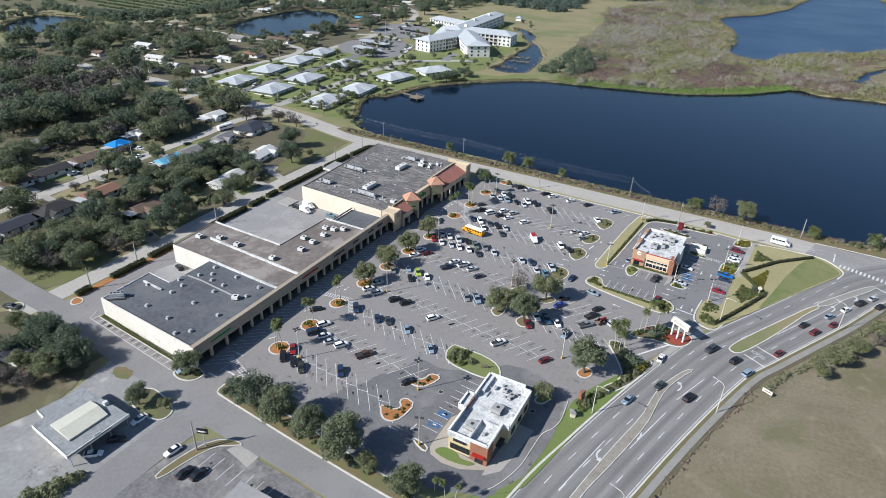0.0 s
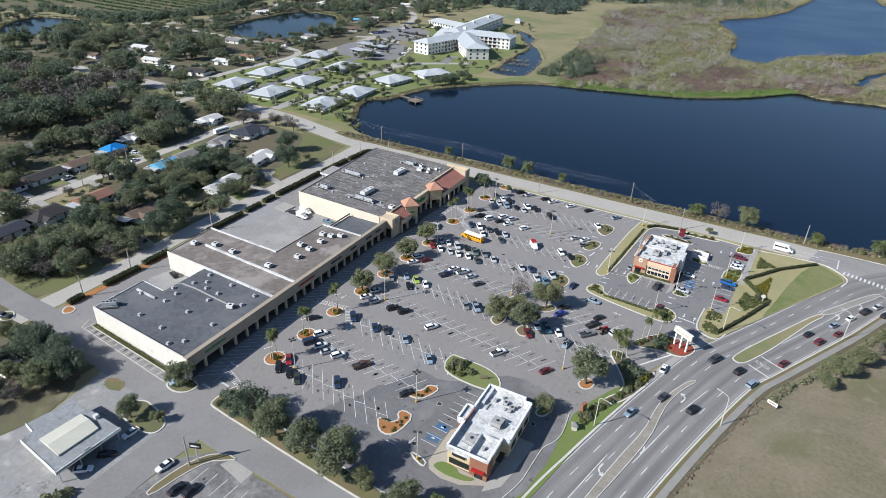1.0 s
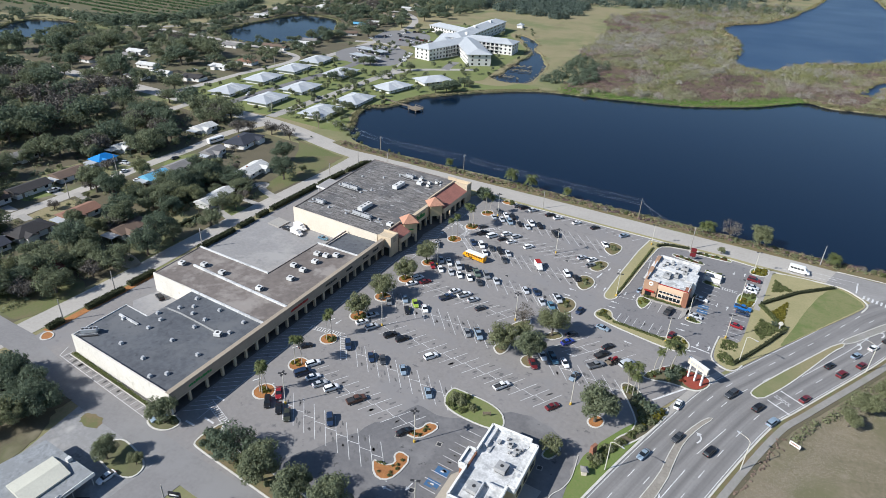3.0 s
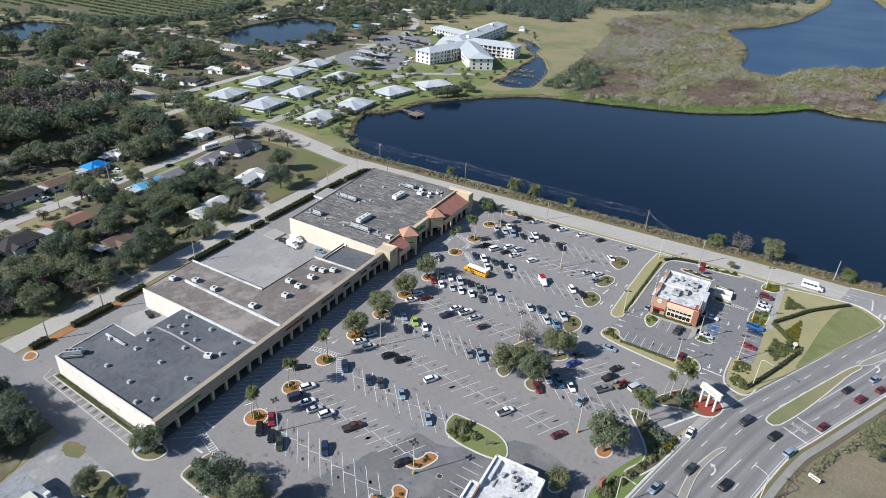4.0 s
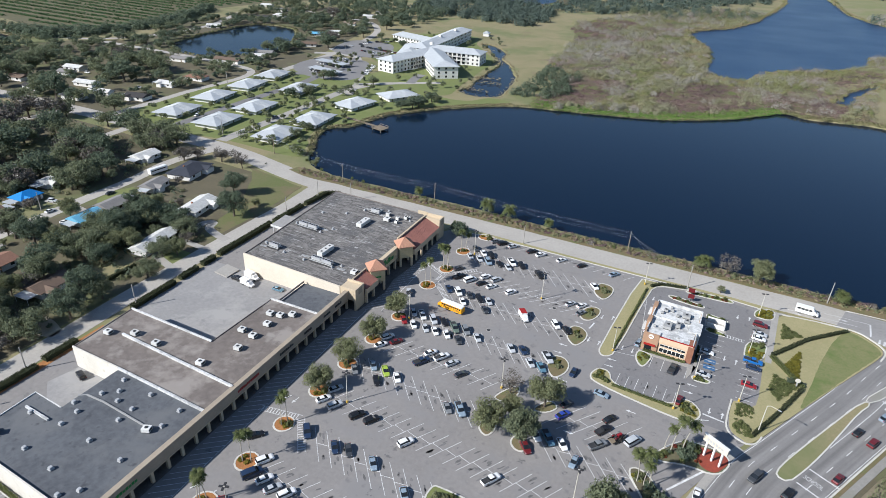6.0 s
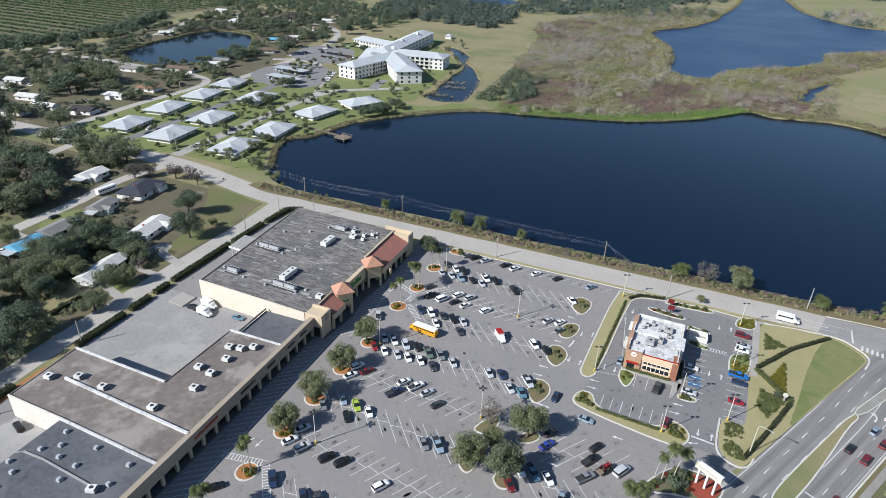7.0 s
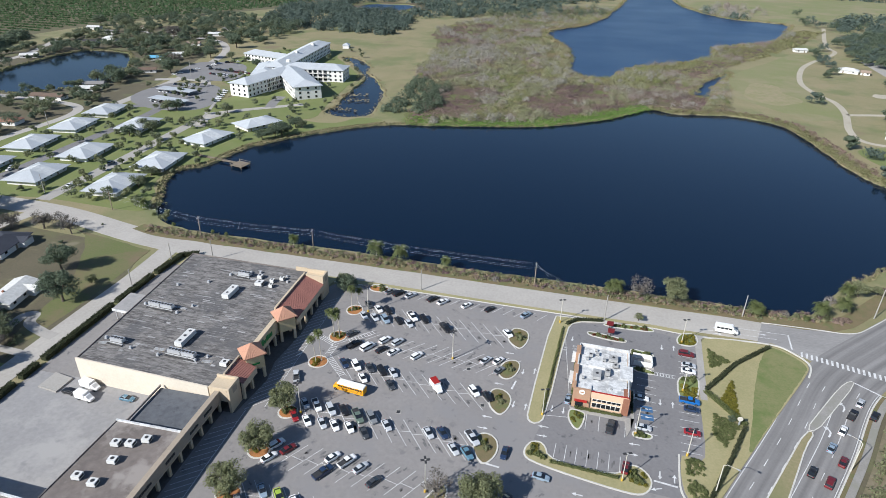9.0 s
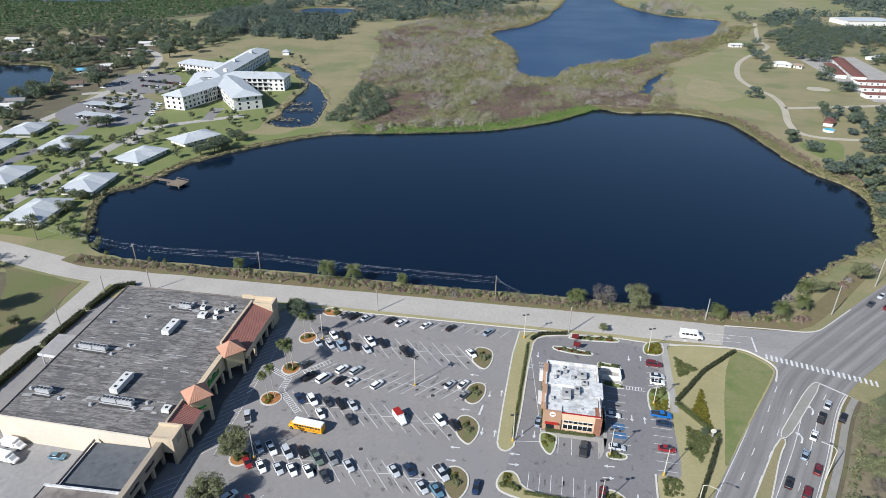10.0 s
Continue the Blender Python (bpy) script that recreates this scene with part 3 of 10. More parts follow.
patch("lawn", [(347, 985), (400, 965), (455, 1060), (600, 1085), (620, 1350), (250, 1480), (250, 1150), (300, 1015)], -0.01, MEADOW, "pale meadow beyond the far lake", 0.8, 5, 25)
patch("marsh", [(-270, 915), (-265, 1000), (-180, 1015), (-150, 960), (-160, 905), (-200, 890)], -0.02, MARSH, "brown marsh round a pond in the far woods", 1.0, 5, 26)
patch("lawn", [(243, 376), (255, 386), (269, 384), (260, 356), (251, 348), (246, 354)], 0.004, LAWN, "green garden lawn on the eastern shore", 0.5, 5, 34)
patch("bare_spot", [(306, 527), (310, 540), (322, 538), (320, 526)], 0.004, PALE_SAND, "pale broken concrete and sand on the grass", 1.2, 6, 35)
patch("bare_spot", [(222, 478), (206, 496), (210, 522), (222, 552), (240, 546), (238, 522), (247, 500), (236, 486)], 0.0, WORN_GRASS, "worn sandy oval in the meadow", 0.6, 5, 22)

# ---- roads ----
def road(name, pts, w, material, label, z=0.004, n=8):
    return structure(name, ribbon(smooth_line(pts, n), -w / 2, w / 2, -0.25, z), material, label, "road")


LAKE_ROAD = [(-400, 193), (-300, 197), (-215, 195), (-170, 192), (-127, 188), (-70, 175), (5, 171.3), (55, 169), (110, 167.4), (150, 166.2), (172, 164)]
road("road", LAKE_ROAD, 11.5, ROAD_PALE, "pale asphalt road along the lake shore")
structure("road", prism([(142.3, 158.9), (146.4, 171.5), (155, 171.6), (164, 171.5), (170, 171.3), (174.5, 172.4), (178.4, 175.4), (178, 172), (168, 162), (158, 152.4), (152.6, 156.8), (147, 160.6)], -0.2, 0.014), HIGHWAY_SIDE, "paler asphalt at the junction of the lake road", "road")
structure("kerb", ribbon(smooth_line([(146.4, 171.75), (155, 171.8), (164, 171.7), (170, 171.5), (174.5, 172.6), (178.6, 175.6), (191.2, 187.6)], 5), -0.16, 0.16, -0.1, 0.16), KERB, "pale kerb round the junction", "kerb")
road("road", [(-64, -12), (-63.5, 30), (-65, 73), (-65, 120), (-64.5, 150), (-66, 176)], 7.5, ROAD_PALE, "pale worn lane behind the shopping plaza", 0.008)
road("road", [(-140, -4), (-100, 0.5), (-75, -1.0), (-50, -2), (-25, -5.5), (0, -7.6), (20, -10.3), (40, -11.2), (60, -12.7), (96, -16)], 7.6, LANE, "grey side street past the end of the plaza", 0.012)
road("road", [(14, -8), (13, -20), (12.2, -44), (10, -100)], 9.5, LANE, "grey side street at the small shop", 0.016)
road("road", [(-136, -60), (-138, 40), (-140, 83), (-141.5, 109), (-142, 135), (-145, 162), (-139, 190)], 6.2, ROAD_PALE, "pale residential street between houses", 0.006)
road("road", [(-196, -60), (-197, 60), (-200, 120), (-205, 194)], 6.0, ROAD_PALE, "second pale residential street", 0.006)
road("road", [(-270, 40), (-268, 120), (-262, 196)], 6.0, ROAD_PALE, "third pale residential street", 0.006)
road("road", [(-232, 196), (-235, 260), (-238, 330), (-300, 345), (-420, 350)], 6.0, ROAD_PALE, "pale street between the northern houses", 0.006)
road("road", [(-440, 640), (-360, 610), (-300, 600), (-262, 560), (-240, 500), (-228, 420), (-224, 345)], 7.0, ROAD_PALE, "pale road behind the apartment block", 0.011)
road("road", [(-600, 345), (-480, 337), (-420, 374), (-410, 460), (-450, 560)], 6.0, ROAD_PALE, "sandy lane between orchard and houses", 0.006)
road("road", [(-187, 206), (-188, 260), (-190, 345), (-215, 345)], 7.0, ASPHALT_DARK, "dark driveway between the cottages", 0.01)
road("road", [(-147, 198), (-148, 262), (-150, 320), (-145, 345)], 7.0, CONCRETE, "pale driveway between the cottages", 0.014)
patch("car_park", [(-250, 484), (-236, 436), (-196, 430), (-186, 446), (-204, 490), (-232, 498)], 0.02, ROAD, "grey upper car park of the apartment block", 0.1, 5, 24)
road("road", [(-196, 414), (-206, 426), (-226, 428), (-244, 420)], 7.0, ROAD_PALE, "pale drive between the two car parks", 0.015)
road("road", [(-142, 316), (-150, 340), (-140, 355), (-121, 370), (-104, 383)], 6.0, ROAD_PALE, "grey drive in front of the apartment block", 0.018)
road("road", [(-122, 369), (-126, 384), (-127.5, 399)], 7.0, ROAD, "short grey drive to the apartment entrance", 0.021)
road("path", [(-170, 390), (-148, 326)], 2.0, CONCRETE, "narrow pale footpath beside the car park", 0.024)
road("path", [(-157, 346), (-138, 353), (-122, 370)], 1.6, CONCRETE, "narrow pale footpath beside the drive", 0.028)
road("path", [(390, 940), (348, 790), (341, 736), (299, 668), (279, 626), (263, 567), (263, 529), (269, 500), (265, 465), (254, 424), (253, 401), (266, 392), (300, 392), (380, 396)], 4.5, PALE_SAND, "pale sandy track at the far side of the lake")
road("path", [(266, 464), (320, 478), (400, 500)], 5.0, PALE_SAND, "pale sandy track to the storage sheds", 0.004)
patch("car_park", [(-212, 352), (-188, 344), (-166, 350), (-163, 372), (-174, 396), (-190, 416), (-222, 416), (-230, 396), (-228, 370)], 0.02, ROAD, "grey car park of the apartment block", 0.1, 5, 23)

for pts, mat, what in (([(-156, 91), (-151, 107), (-142.6, 101), (-144, 86)], GRASS, "yellow-green front lawn beside the street"), ([(-153, 56), (-150.4, 66), (-145, 64), (-147, 54)], LAWN, "green front lawn beside the street"), ([(-134, 47), (-134.6, 63), (-129, 63), (-119, 50), (-128, 46)], GRASS, "yellow-green corner lawn beside a house"), ([(-138, 116), (-136, 129), (-129, 127), (-130.4, 110)], LAWN, "green front lawn beside the street"), ([(-97, 80), (-94, 89), (-80, 82), (-78, 68), (-88, 66)], GRASS, "dry back lawn behind the lane"), ([(-80, 94.5), (-69.4, 97.4), (-69, 87), (-74, 86)], LAWN, "green front lawn beside the lane"), ([(-170, 70), (-168, 92), (-162, 90), (-164, 70)], GRASS, "dry back garden lawn")):
    patch("lawn", pts, 0.002, mat, what, 0.4, 5, 27)
for pts in ([(-152, 65.6), (-141.8, 65.8)], [(-137, 45.5), (-129.7, 44.6)], [(-149.3, 46.6), (-142, 46.3)], [(-138.6, 69.6), (-130, 68.5)], [(-152, 84), (-142, 84.4)], [(-138.5, 104), (-129, 103)], [(-154, 103), (-143.6, 104)]):
    road("driveway", pts, 3.2, CONCRETE, "short pale driveway off the street", 0.012, 4)
patch("bare_ground", [(-83, 41), (-81, 47), (-68, 45), (-68, 40.6)], 0.008, PALE_SAND, "pale bare sandy ground beside the lane", 0.5, 5, 28)

# highway
HW_LEFT = smooth_line([(72, -140), (78, -80), (82.6, -40), (89.3, 3.7), (95.2, 26.4), (103.6, 53.4), (113.1, 79.5), (120.9, 93.5), (137.7, 122.1), (153.7, 150.3), (176.5, 174), (210, 206), (262, 256), (330, 320)], 10)
def measured_strip(line, width, z0, z1):
    """A road strip whose surface coordinates run along and across it in metres."""
    bm = ribbon(line, 0, width, z0, z1)
    uv = bm.loops.layers.uv.new("along")
    run = [0.0]
    for p, q in zip(line, line[1:]):
        run.append(run[-1] + math.dist(p[:2], q[:2]))
    bm.verts.index_update()
    for f in bm.faces:
        for lp in f.loops:
            i, k = divmod(lp.vert.index, 4)
            lp[uv].uv = (run[i], 0.0 if k < 2 else width)
    return bm


structure("road", measured_strip(HW_LEFT, 18.6, -0.25, 0.02), HIGHWAY, "grey curving highway with worn lanes", "road")
structure("pavement", ribbon(HW_LEFT[:92], 19.9, 21.6, -0.2, 0.16), PAVING, "concrete pavement along the highway", "pavement")
structure("verge", ribbon(HW_LEFT[:92], 19.02, 19.88, -0.2, 0.13), DRY_BED, "narrow dry grass strip beside the kerb", "verge")
structure("kerb", ribbon(HW_LEFT[:92], 18.6, 19.0, -0.2, 0.15), KERB, "pale concrete kerb along the highway", "kerb")
structure("kerb", ribbon(HW_LEFT[:54], -0.55, 0, -0.2, 0.15), KERB, "pale concrete kerb along the plaza's edge", "kerb")
structure("pavement", ribbon(HW_LEFT[53:67], -1.9, 0, -0.2, 0.033), CONCRETE, "pale concrete apron across the plaza entrances", "pavement")
structure("verge", ribbon(HW_LEFT[:54], -6.5, -0.56, -0.2, 0.004), LAWN_BRIGHT, "green grass verge between plaza and highway", "verge")
structure("verge", ribbon(HW_LEFT[:92], 21.65, 22.6, -0.2, 0.08), SHADE_SOIL, "weedy strip beside the highway pavement", "verge")
structure("bare_field", ribbon(HW_LEFT[:92], 22.6, 40, -0.2, 0.008), DIRT, "bare brown edge of the field along the highway", "field")

# plaza asphalt
LOT = [(-58, 2), (-44, -0.5), (-5, -4.5), (11.5, -6.2), (57, -9.0), (62, -4), (80, 0), (89, 8), (91, 24), (91, 34), (94, 45), (97.5, 52), (101, 58), (112, 80), (119, 93), (120, 107), (122, 130), (124, 158), (112, 160), (81, 161), (25, 163), (6, 162.5), (3, 158), (-58, 160)]
structure("parking_lot", prism(LOT, -0.2, 0.025), ASPHALT, "grey asphalt car park with white stall lines", "car park")
lot_dark = structure("parking_lot", prism([(81, 111.5), (85, 152.5), (88, 157), (96, 158.3), (112, 158), (119, 156), (122, 130), (119.3, 107), (113.3, 106), (113, 92), (101, 93), (84, 97), (79, 103)], -0.1, 0.035), ASPHALT_DARK, "dark asphalt car park around the burger restaurant", "car park")
structure("parking_lot", prism(smooth_loop([(30, -3.5), (58, -7), (68, -4), (84, 0.5), (90, 10), (91, 28), (88, 40), (74, 44), (58, 33), (50, 33), (43, 20), (36, 8)], 6, 0.5, 9), -0.1, 0.029), ASPHALT_SOUTH, "dark asphalt car park around the chicken restaurant", "car park")
structure("service_court", prism([(-57, 56), (-18, 55), (-16.6, 95), (-43, 97), (-57, 97)], -0.1, 0.04), COURT, "pale concrete loading court behind the shops", "court")
structure("pavement", prism([(-41, 21), (-32, 20), (-31, 35.6), (-48, 36), (-50, 28)], -0.1, 0.05), COURT, "grey stained concrete loading pad", "pavement")
structure("pavement", prism([(-5, -0.2), (0.3, -0.2), (0.3, 94), (-5, 94)], -0.1, 0.14), WALKWAY, "brown-grey walkway under the arcade, darkened for its shade", "pavement")
structure("pavement", prism([(-3, 94.2), (3.5, 94.2), (5.5, 108), (4, 116), (5.5, 130), (5, 152), (-3, 152)], -0.1, 0.14), WALKWAY, "brown-grey walkway at the supermarket, darkened for its shade", "pavement")
road("driveway", [(-82.2, 111.0), (-82.7, 118.4), (-79.8, 120.1), (-77.6, 115.6), (-69.8, 112.5), (-65.1, 111.6)], 3.4, CONCRETE, "curved pale concrete driveway", 0.02, 6)
road("driveway", [(-78.8, 103.3), (-65.7, 102.2)], 2.6, CONCRETE, "short pale concrete driveway", 0.02, 4)
road("driveway", [(-80.7, 92.1), (-74.2, 88.6), (-64.0, 85.8)], 3.0, CONCRETE, "short pale concrete driveway", 0.02, 4)
patch("woodland_floor", [(-70, -12), (-40, -11), (-26, -9), (-25.6, -13), (-21, -20), (-20, -28), (-26, -48), (-34, -75), (-80, -75)], 0.012, SHADE_SOIL, "brown leaf litter under the trees beside the small shop", 0.5, 5, 31)
structure("kerb", ribbon(smooth_line([(90.6, 38), (91.2, 31), (90.4, 27), (88.8, 23.8), (88.3, 18.1), (87.8, 11.8), (85.6, 5), (83, 1)], 5), -0.1, 0.1, -0.1, 0.17), KERB, "pale kerb round the drive-through lane", "kerb")
structure("pavement", prism([(-30, -75), (7.6, -75), (9, -30), (9, -11), (-2, -10.4), (-22, -9), (-19, -26), (-24, -45)], -0.1, 0.008), APRON, "grey dusty apron around the small shop", "pavement")
patch("planting_bed", [(-17.6, -9.9), (-13.2, -9.5), (-11.7, -12.4), (-16.9, -12.8)], 0.03, DRY_BED, "small brown weedy bed in the dusty apron", 0.3, 5, 33)
structure("parking_lot", prism([(18.6, -20), (24, -14.8), (60, -16.9), (62, -70), (15.4, -70), (17.4, -31)], -0.1, 0.02), RUBBLE, "grey asphalt car park across the side street", "car park")
structure("pavement", prism([(27.8, -16.9), (35.4, -18.4), (35.7, -14.9), (29.2, -14.4)], -0.1, 0.05), CONCRETE, "pale concrete slab at the street corner", "pavement")
structure("pavement", prism([(70, 7), (69, 33), (71, 34), (72.5, 9)], -0.1, 0.15), CONCRETE, "concrete walkway beside the chicken restaurant", "pavement")
structure("lawn", prism(smooth_loop([(69.1, 6.5), (70.4, 8.5), (73.6, 8.4), (75.2, 7.4), (78.6, 7.6), (77.2, 6.2), (72.7, 5.6)], 4), -0.05, 0.17), LAWN_BRIGHT, "small green lawn before the chicken restaurant", "lawn")
structure("pavement", prism([(81.4, 8.4), (82.8, 24.2), (86.7, 24), (85.6, 14), (84.6, 8.6), (81.5, 5.4)], -0.1, 0.05), CONCRETE, "pale concrete drive-through lane", "pavement")
structure("pavement", prism([(67.4, 7.2), (67.4, 18), (69, 20.6), (71, 20.6), (71, 8.8), (81.2, 8.2), (83, 8), (80, 6.4), (76.4, 4.6), (72, 4.2), (68.6, 5.2)], -0.1, 0.06), surface("sandy_concrete", (0.4, 0.36, 0.3), (0.32, 0.29, 0.24)), "sandy concrete apron before the chicken restaurant", "pavement")
structure("verge", prism([(4, 162.6), (25, 163.3), (81, 161.4), (112, 160.2), (124, 158.6), (126, 160.5), (112, 161.8), (60, 163.4), (20, 165.2), (-6, 165.6), (-6, 158.5), (3, 158.6)], -0.1, 0.14), VERGE, "dry grass verge between car park and lake road", "verge")
structure("kerb", ribbon([(4, 162.3), (25, 163.0), (81, 161.1), (112, 159.9), (124, 158.3)], -0.15, 0.15, -0.1, 0.17), KERB, "pale kerb between car park and verge", "kerb")
structure("verge", prism([(-58, 160.6), (-6, 158.6), (-6, 165.6), (-50, 168.2), (-58, 167)], -0.1, 0.06), VERGE, "dry grass verge behind the supermarket", "verge")
shore_strip = [(-90, 182.5)] + [(x, 176.9 + 0.35 * math.sin(x * 0.3) - 0.028 * x) for x in range(-80, 150, 10)] + [(168, 172.5), (186, 188), (208, 213)]
structure("verge", ribbon(smooth_line(shore_strip, 3), -5.2, 0.4, -0.3, 0.03), DRY_BED, "brown weedy bank along the lake road", "verge")

# ---- painted markings ----
def line_mesh(length, width=0.13):
    return mesh_of("parking_line", box(0, -width / 2, 0, length, width / 2, 0.006), PAINT_WHITE)


LINES = {}


def paint_line(parent, p, q, z=0.034, width=0.13, name="parking_line"):
    length = round(math.dist(p, q), 1)
    key = (length, width)
    if key not in LINES:
        LINES[key] = line_mesh(length, width)
    ob = part(name, LINES[key], None, parent)
    ob.matrix_basis = pose(p[0], p[1], z, 0, 0, math.degrees(math.atan2(q[1] - p[1], q[0] - p[0])))


markings = thing("stall_markings", "worn white angled stall lines painted on the asphalt", "marking", kind="structure")


STALLS = []


def stall_row(p0, p1, n, vec, tick=True, z=0.034, parent=markings):
    STALLS.append((p0, p1, n, vec, z))
    pts = [(p0[0] + (p1[0] - p0[0]) * i / (n - 1), p0[1] + (p1[1] - p0[1]) * i / (n - 1)) for i in range(n)]
    for i, p in enumerate(pts):
        paint_line(parent, p, (p[0] + vec[0], p[1] + vec[1]), z)
        if tick and i < n - 1:
            a, b = p, pts[i + 1]
            paint_line(parent, (a[0] + vec[0] * 0.5, a[1] + vec[1] * 0.5), (b[0] + vec[0] * 0.42, b[1] + vec[1] * 0.42), z)


stall_row((16.5, 21.3), (48.5, 18.3), 10, (7.5, -9.2))
stall_row((16, 26.5), (52.2, 22.8), 11, (5, 7.9))
stall_row((20.7, 46.9), (53.6, 44.3), 10, (7.5, -9.1))
stall_row((17.3, 53.9), (75.5, 48), 17, (5, 8.1))
stall_row((15, 75.8), (51.3, 73), 11, (7.5, -9.1))
stall_row((69.5, 70.8), (91, 69.4), 7, (6.7, -8.3))
stall_row((17, 80.4), (52, 78), 10, (5.2, 8.2))
stall_row((70.6, 73.6), (85, 72.6), 5, (8.5, 11.2))
stall_row((16.5, 104.2), (60.8, 100.9), 13, (6.8, -8.8))
stall_row((20.5, 122.8), (61, 119.2), 12, (7.8, -9.3))
stall_row((17.3, 127.4), (64.5, 124.6), 14, (8.3, 8.8))
stall_row((16.4, 152.2), (62.8, 149), 13, (8, -10.6))
stall_row((24, 158.4), (75.5, 155.3), 15, (3.1, 4.3), tick=False)
stall_row((84, 97.5), (99.3, 96.6), 7, (0.45, 5.4), tick=False, z=0.042)
stall_row((91.3, 109.6), (101, 108.9), 4, (0.4, 5.5), tick=False, z=0.042)
stall_row((114.3, 107.4), (115.6, 124.6), 7, (4.8, -0.3), tick=False, z=0.042)
stall_row((117.2, 138.4), (118, 149.8), 5, (5.0, -0.2), tick=False, z=0.042)
stall_row((104.2, 111.8), (105.4, 133.6), 8, (4.9, -0.5), tick=False, z=0.042)
stall_row((62.6, 12), (64.1, 32.1), 9, (4.2, -0.3), tick=False, z=0.042)
stall_row((-43, 0.1), (-6, -4.0), 14, (0.45, 2.5), tick=False, z=0.036)
stall_row((26, -24), (50, -25), 9, (0.3, 5.2), tick=False)
for a, b in (((-45.5, 3.5), (-44, 0.2)), ((-44, 0.2), (-5, -4.2)), ((87.5, 114.5), (84.5, 153)), ((81.2, 112.2), (87.2, 112.8))):
    paint_line(markings, a, b, 0.043)



def stain_mesh(rows, seed):
    """Uneven drips of old oil under where the cars stand, two to a long stall."""
    r = random.Random(seed)
    verts, faces = [], []
    for (ax, ay), (bx, by), n, (vx, vy), z in rows:
        run = math.hypot(vx, vy)
        ux, uy = vx / run, vy / run
        for i in range(n - 1):
            k = (i + 0.5) / (n - 1)
            for s in ((0.27, 0.74) if run > 7 else (0.55,)):
                for _ in range(r.choice((1, 2, 2, 3))):
                    s2, side = s + r.gauss(0, 0.07), r.gauss(0, 0.35)
                    cx, cy = ax + (bx - ax) * k + vx * s2 - uy * side, ay + (by - ay) * k + vy * s2 + ux * side
                    long, wide, m = r.uniform(0.3, 1.15), r.uniform(0.15, 0.4), 9
                    base = len(verts)
                    for j in range(m):
                        w = j * math.tau / m
                        g = r.uniform(0.65, 1.25)
                        p, q = long * g * math.cos(w), wide * g * math.sin(w)
                        verts.append((cx + ux * p - uy * q, cy + uy * p + ux * q, z))
                    faces.append(tuple(range(base, base + m)))
    me = bpy.data.meshes.new("oil_stains")
    me.from_pydata(verts, [], faces)
    me.materials.append(OIL)
    return me


tagged(new("oil_stains", stain_mesh(STALLS, 88)), "dark dried oil drips on the asphalt of the stalls", "stain", kind="stuff")

hatch = thing("hatched_lane", "white diagonal stripes on the fire lane before the arcade", "marking", kind="structure")
for i in range(74):
    y = 2 + i * 2.0
    if 94 < y < 152:
        paint_line(hatch, (5.0, y), (9.6, y + 5.0), 0.034)
    else:
        paint_line(hatch, (1.0, y), (5.9, y + 3.9), 0.034) if y < 90 else None
paint_line(hatch, (6.2, 2), (5.6, 96), 0.034)
paint_line(hatch, (9.8, 98), (9.8, 156), 0.034)


def ladder(name, pts, label, w=1.7, gap=0.8, z=0.036):
    t = thing(name, label, "marking", kind="structure")
    for a, b in zip(pts, pts[1:]):
        u = (Vector(b) - Vector(a)).normalized()
        nx, ny = -u.y * w / 2, u.x * w / 2
        for s in (1, -1):
            paint_line(t, (a[0] + nx * s, a[1] + ny * s), (b[0] + nx * s, b[1] + ny * s), z, name="stripe")
        k = int(math.dist(a, b) / gap)
        for i in range(1, k):
            p = Vector(a) + u * i * gap
            paint_line(t, (p.x + nx, p.y + ny), (p.x - nx, p.y - ny), z, 0.22, name="stripe")


ladder("crosswalk", [(9.8, 132), (17.8, 127.8), (17.4, 122.5), (25.3, 114.4)], "white ladder crosswalk in front of the supermarket")
ladder("crosswalk", [(20.4, 130.2), (27.7, 137.3)], "white hatched bay beside a palm island", gap=1.0)
ladder("crosswalk", [(4.8, 45.8), (16.2, 47.5), (23, 38.3)], "white ladder crosswalk bending round a palm island")
ladder("crosswalk", [(4, 7.8), (14.1, 4)], "white ladder crosswalk at the end of the arcade")
ladder("crosswalk", [(109.5, 136.6), (116, 136.2)], "white striped crosswalk beside the burger restaurant", 1.4)
for a, b in (((4.3, 10), (7, 9.9)), ((4.3, 0.1), (7.3, 0)), ((7.4, 3.1), (10.7, 2.8)), ((107, 96.4), (112.2, 95.6)), ((68, 92.6), (72, 92)), ((71.5, 120.2), (72.3, 124)), ((101.8, 66.5), (111.5, 79.5))):
    paint_line(markings, a, b, 0.044, 0.5)

# blue accessible bays
access = thing("accessible_bay", "blue accessible stall with white stripes", "marking", kind="structure")
for x, y in ((107, 117.6), (107, 120.8), (65, 13.7), (65.3, 17.8)):
    part("blue_panel", prism([(x - 1.6, y - 1.05), (x + 1.6, y - 1.15), (x + 1.6, y + 1.05), (x - 1.6, y + 1.15)], 0.03, 0.04), PAINT_BLUE, access)
    paint_line(access, (x - 0.4, y), (x + 0.4, y), 0.046, 0.4, "symbol")


def road_words(words, x, y, turn, size):
    """Words painted on the asphalt in the built-in letters."""
    cu = bpy.data.curves.new("road_word", "FONT")
    cu.body, cu.size, cu.align_x, cu.extrude = words, size, "CENTER", 0.003
    cu.materials.append(PAINT_WHITE)
    ob = new("road_word", cu)
    ob.parent = lane_words
    ob.matrix_basis = pose(x, y, 0.042, 0, 0, turn) @ Matrix.Diagonal((1, 1.9, 1, 1))
    return ob


lane_words = thing("lane_words", "white words painted on the drive-through lanes", "marking", kind="structure")
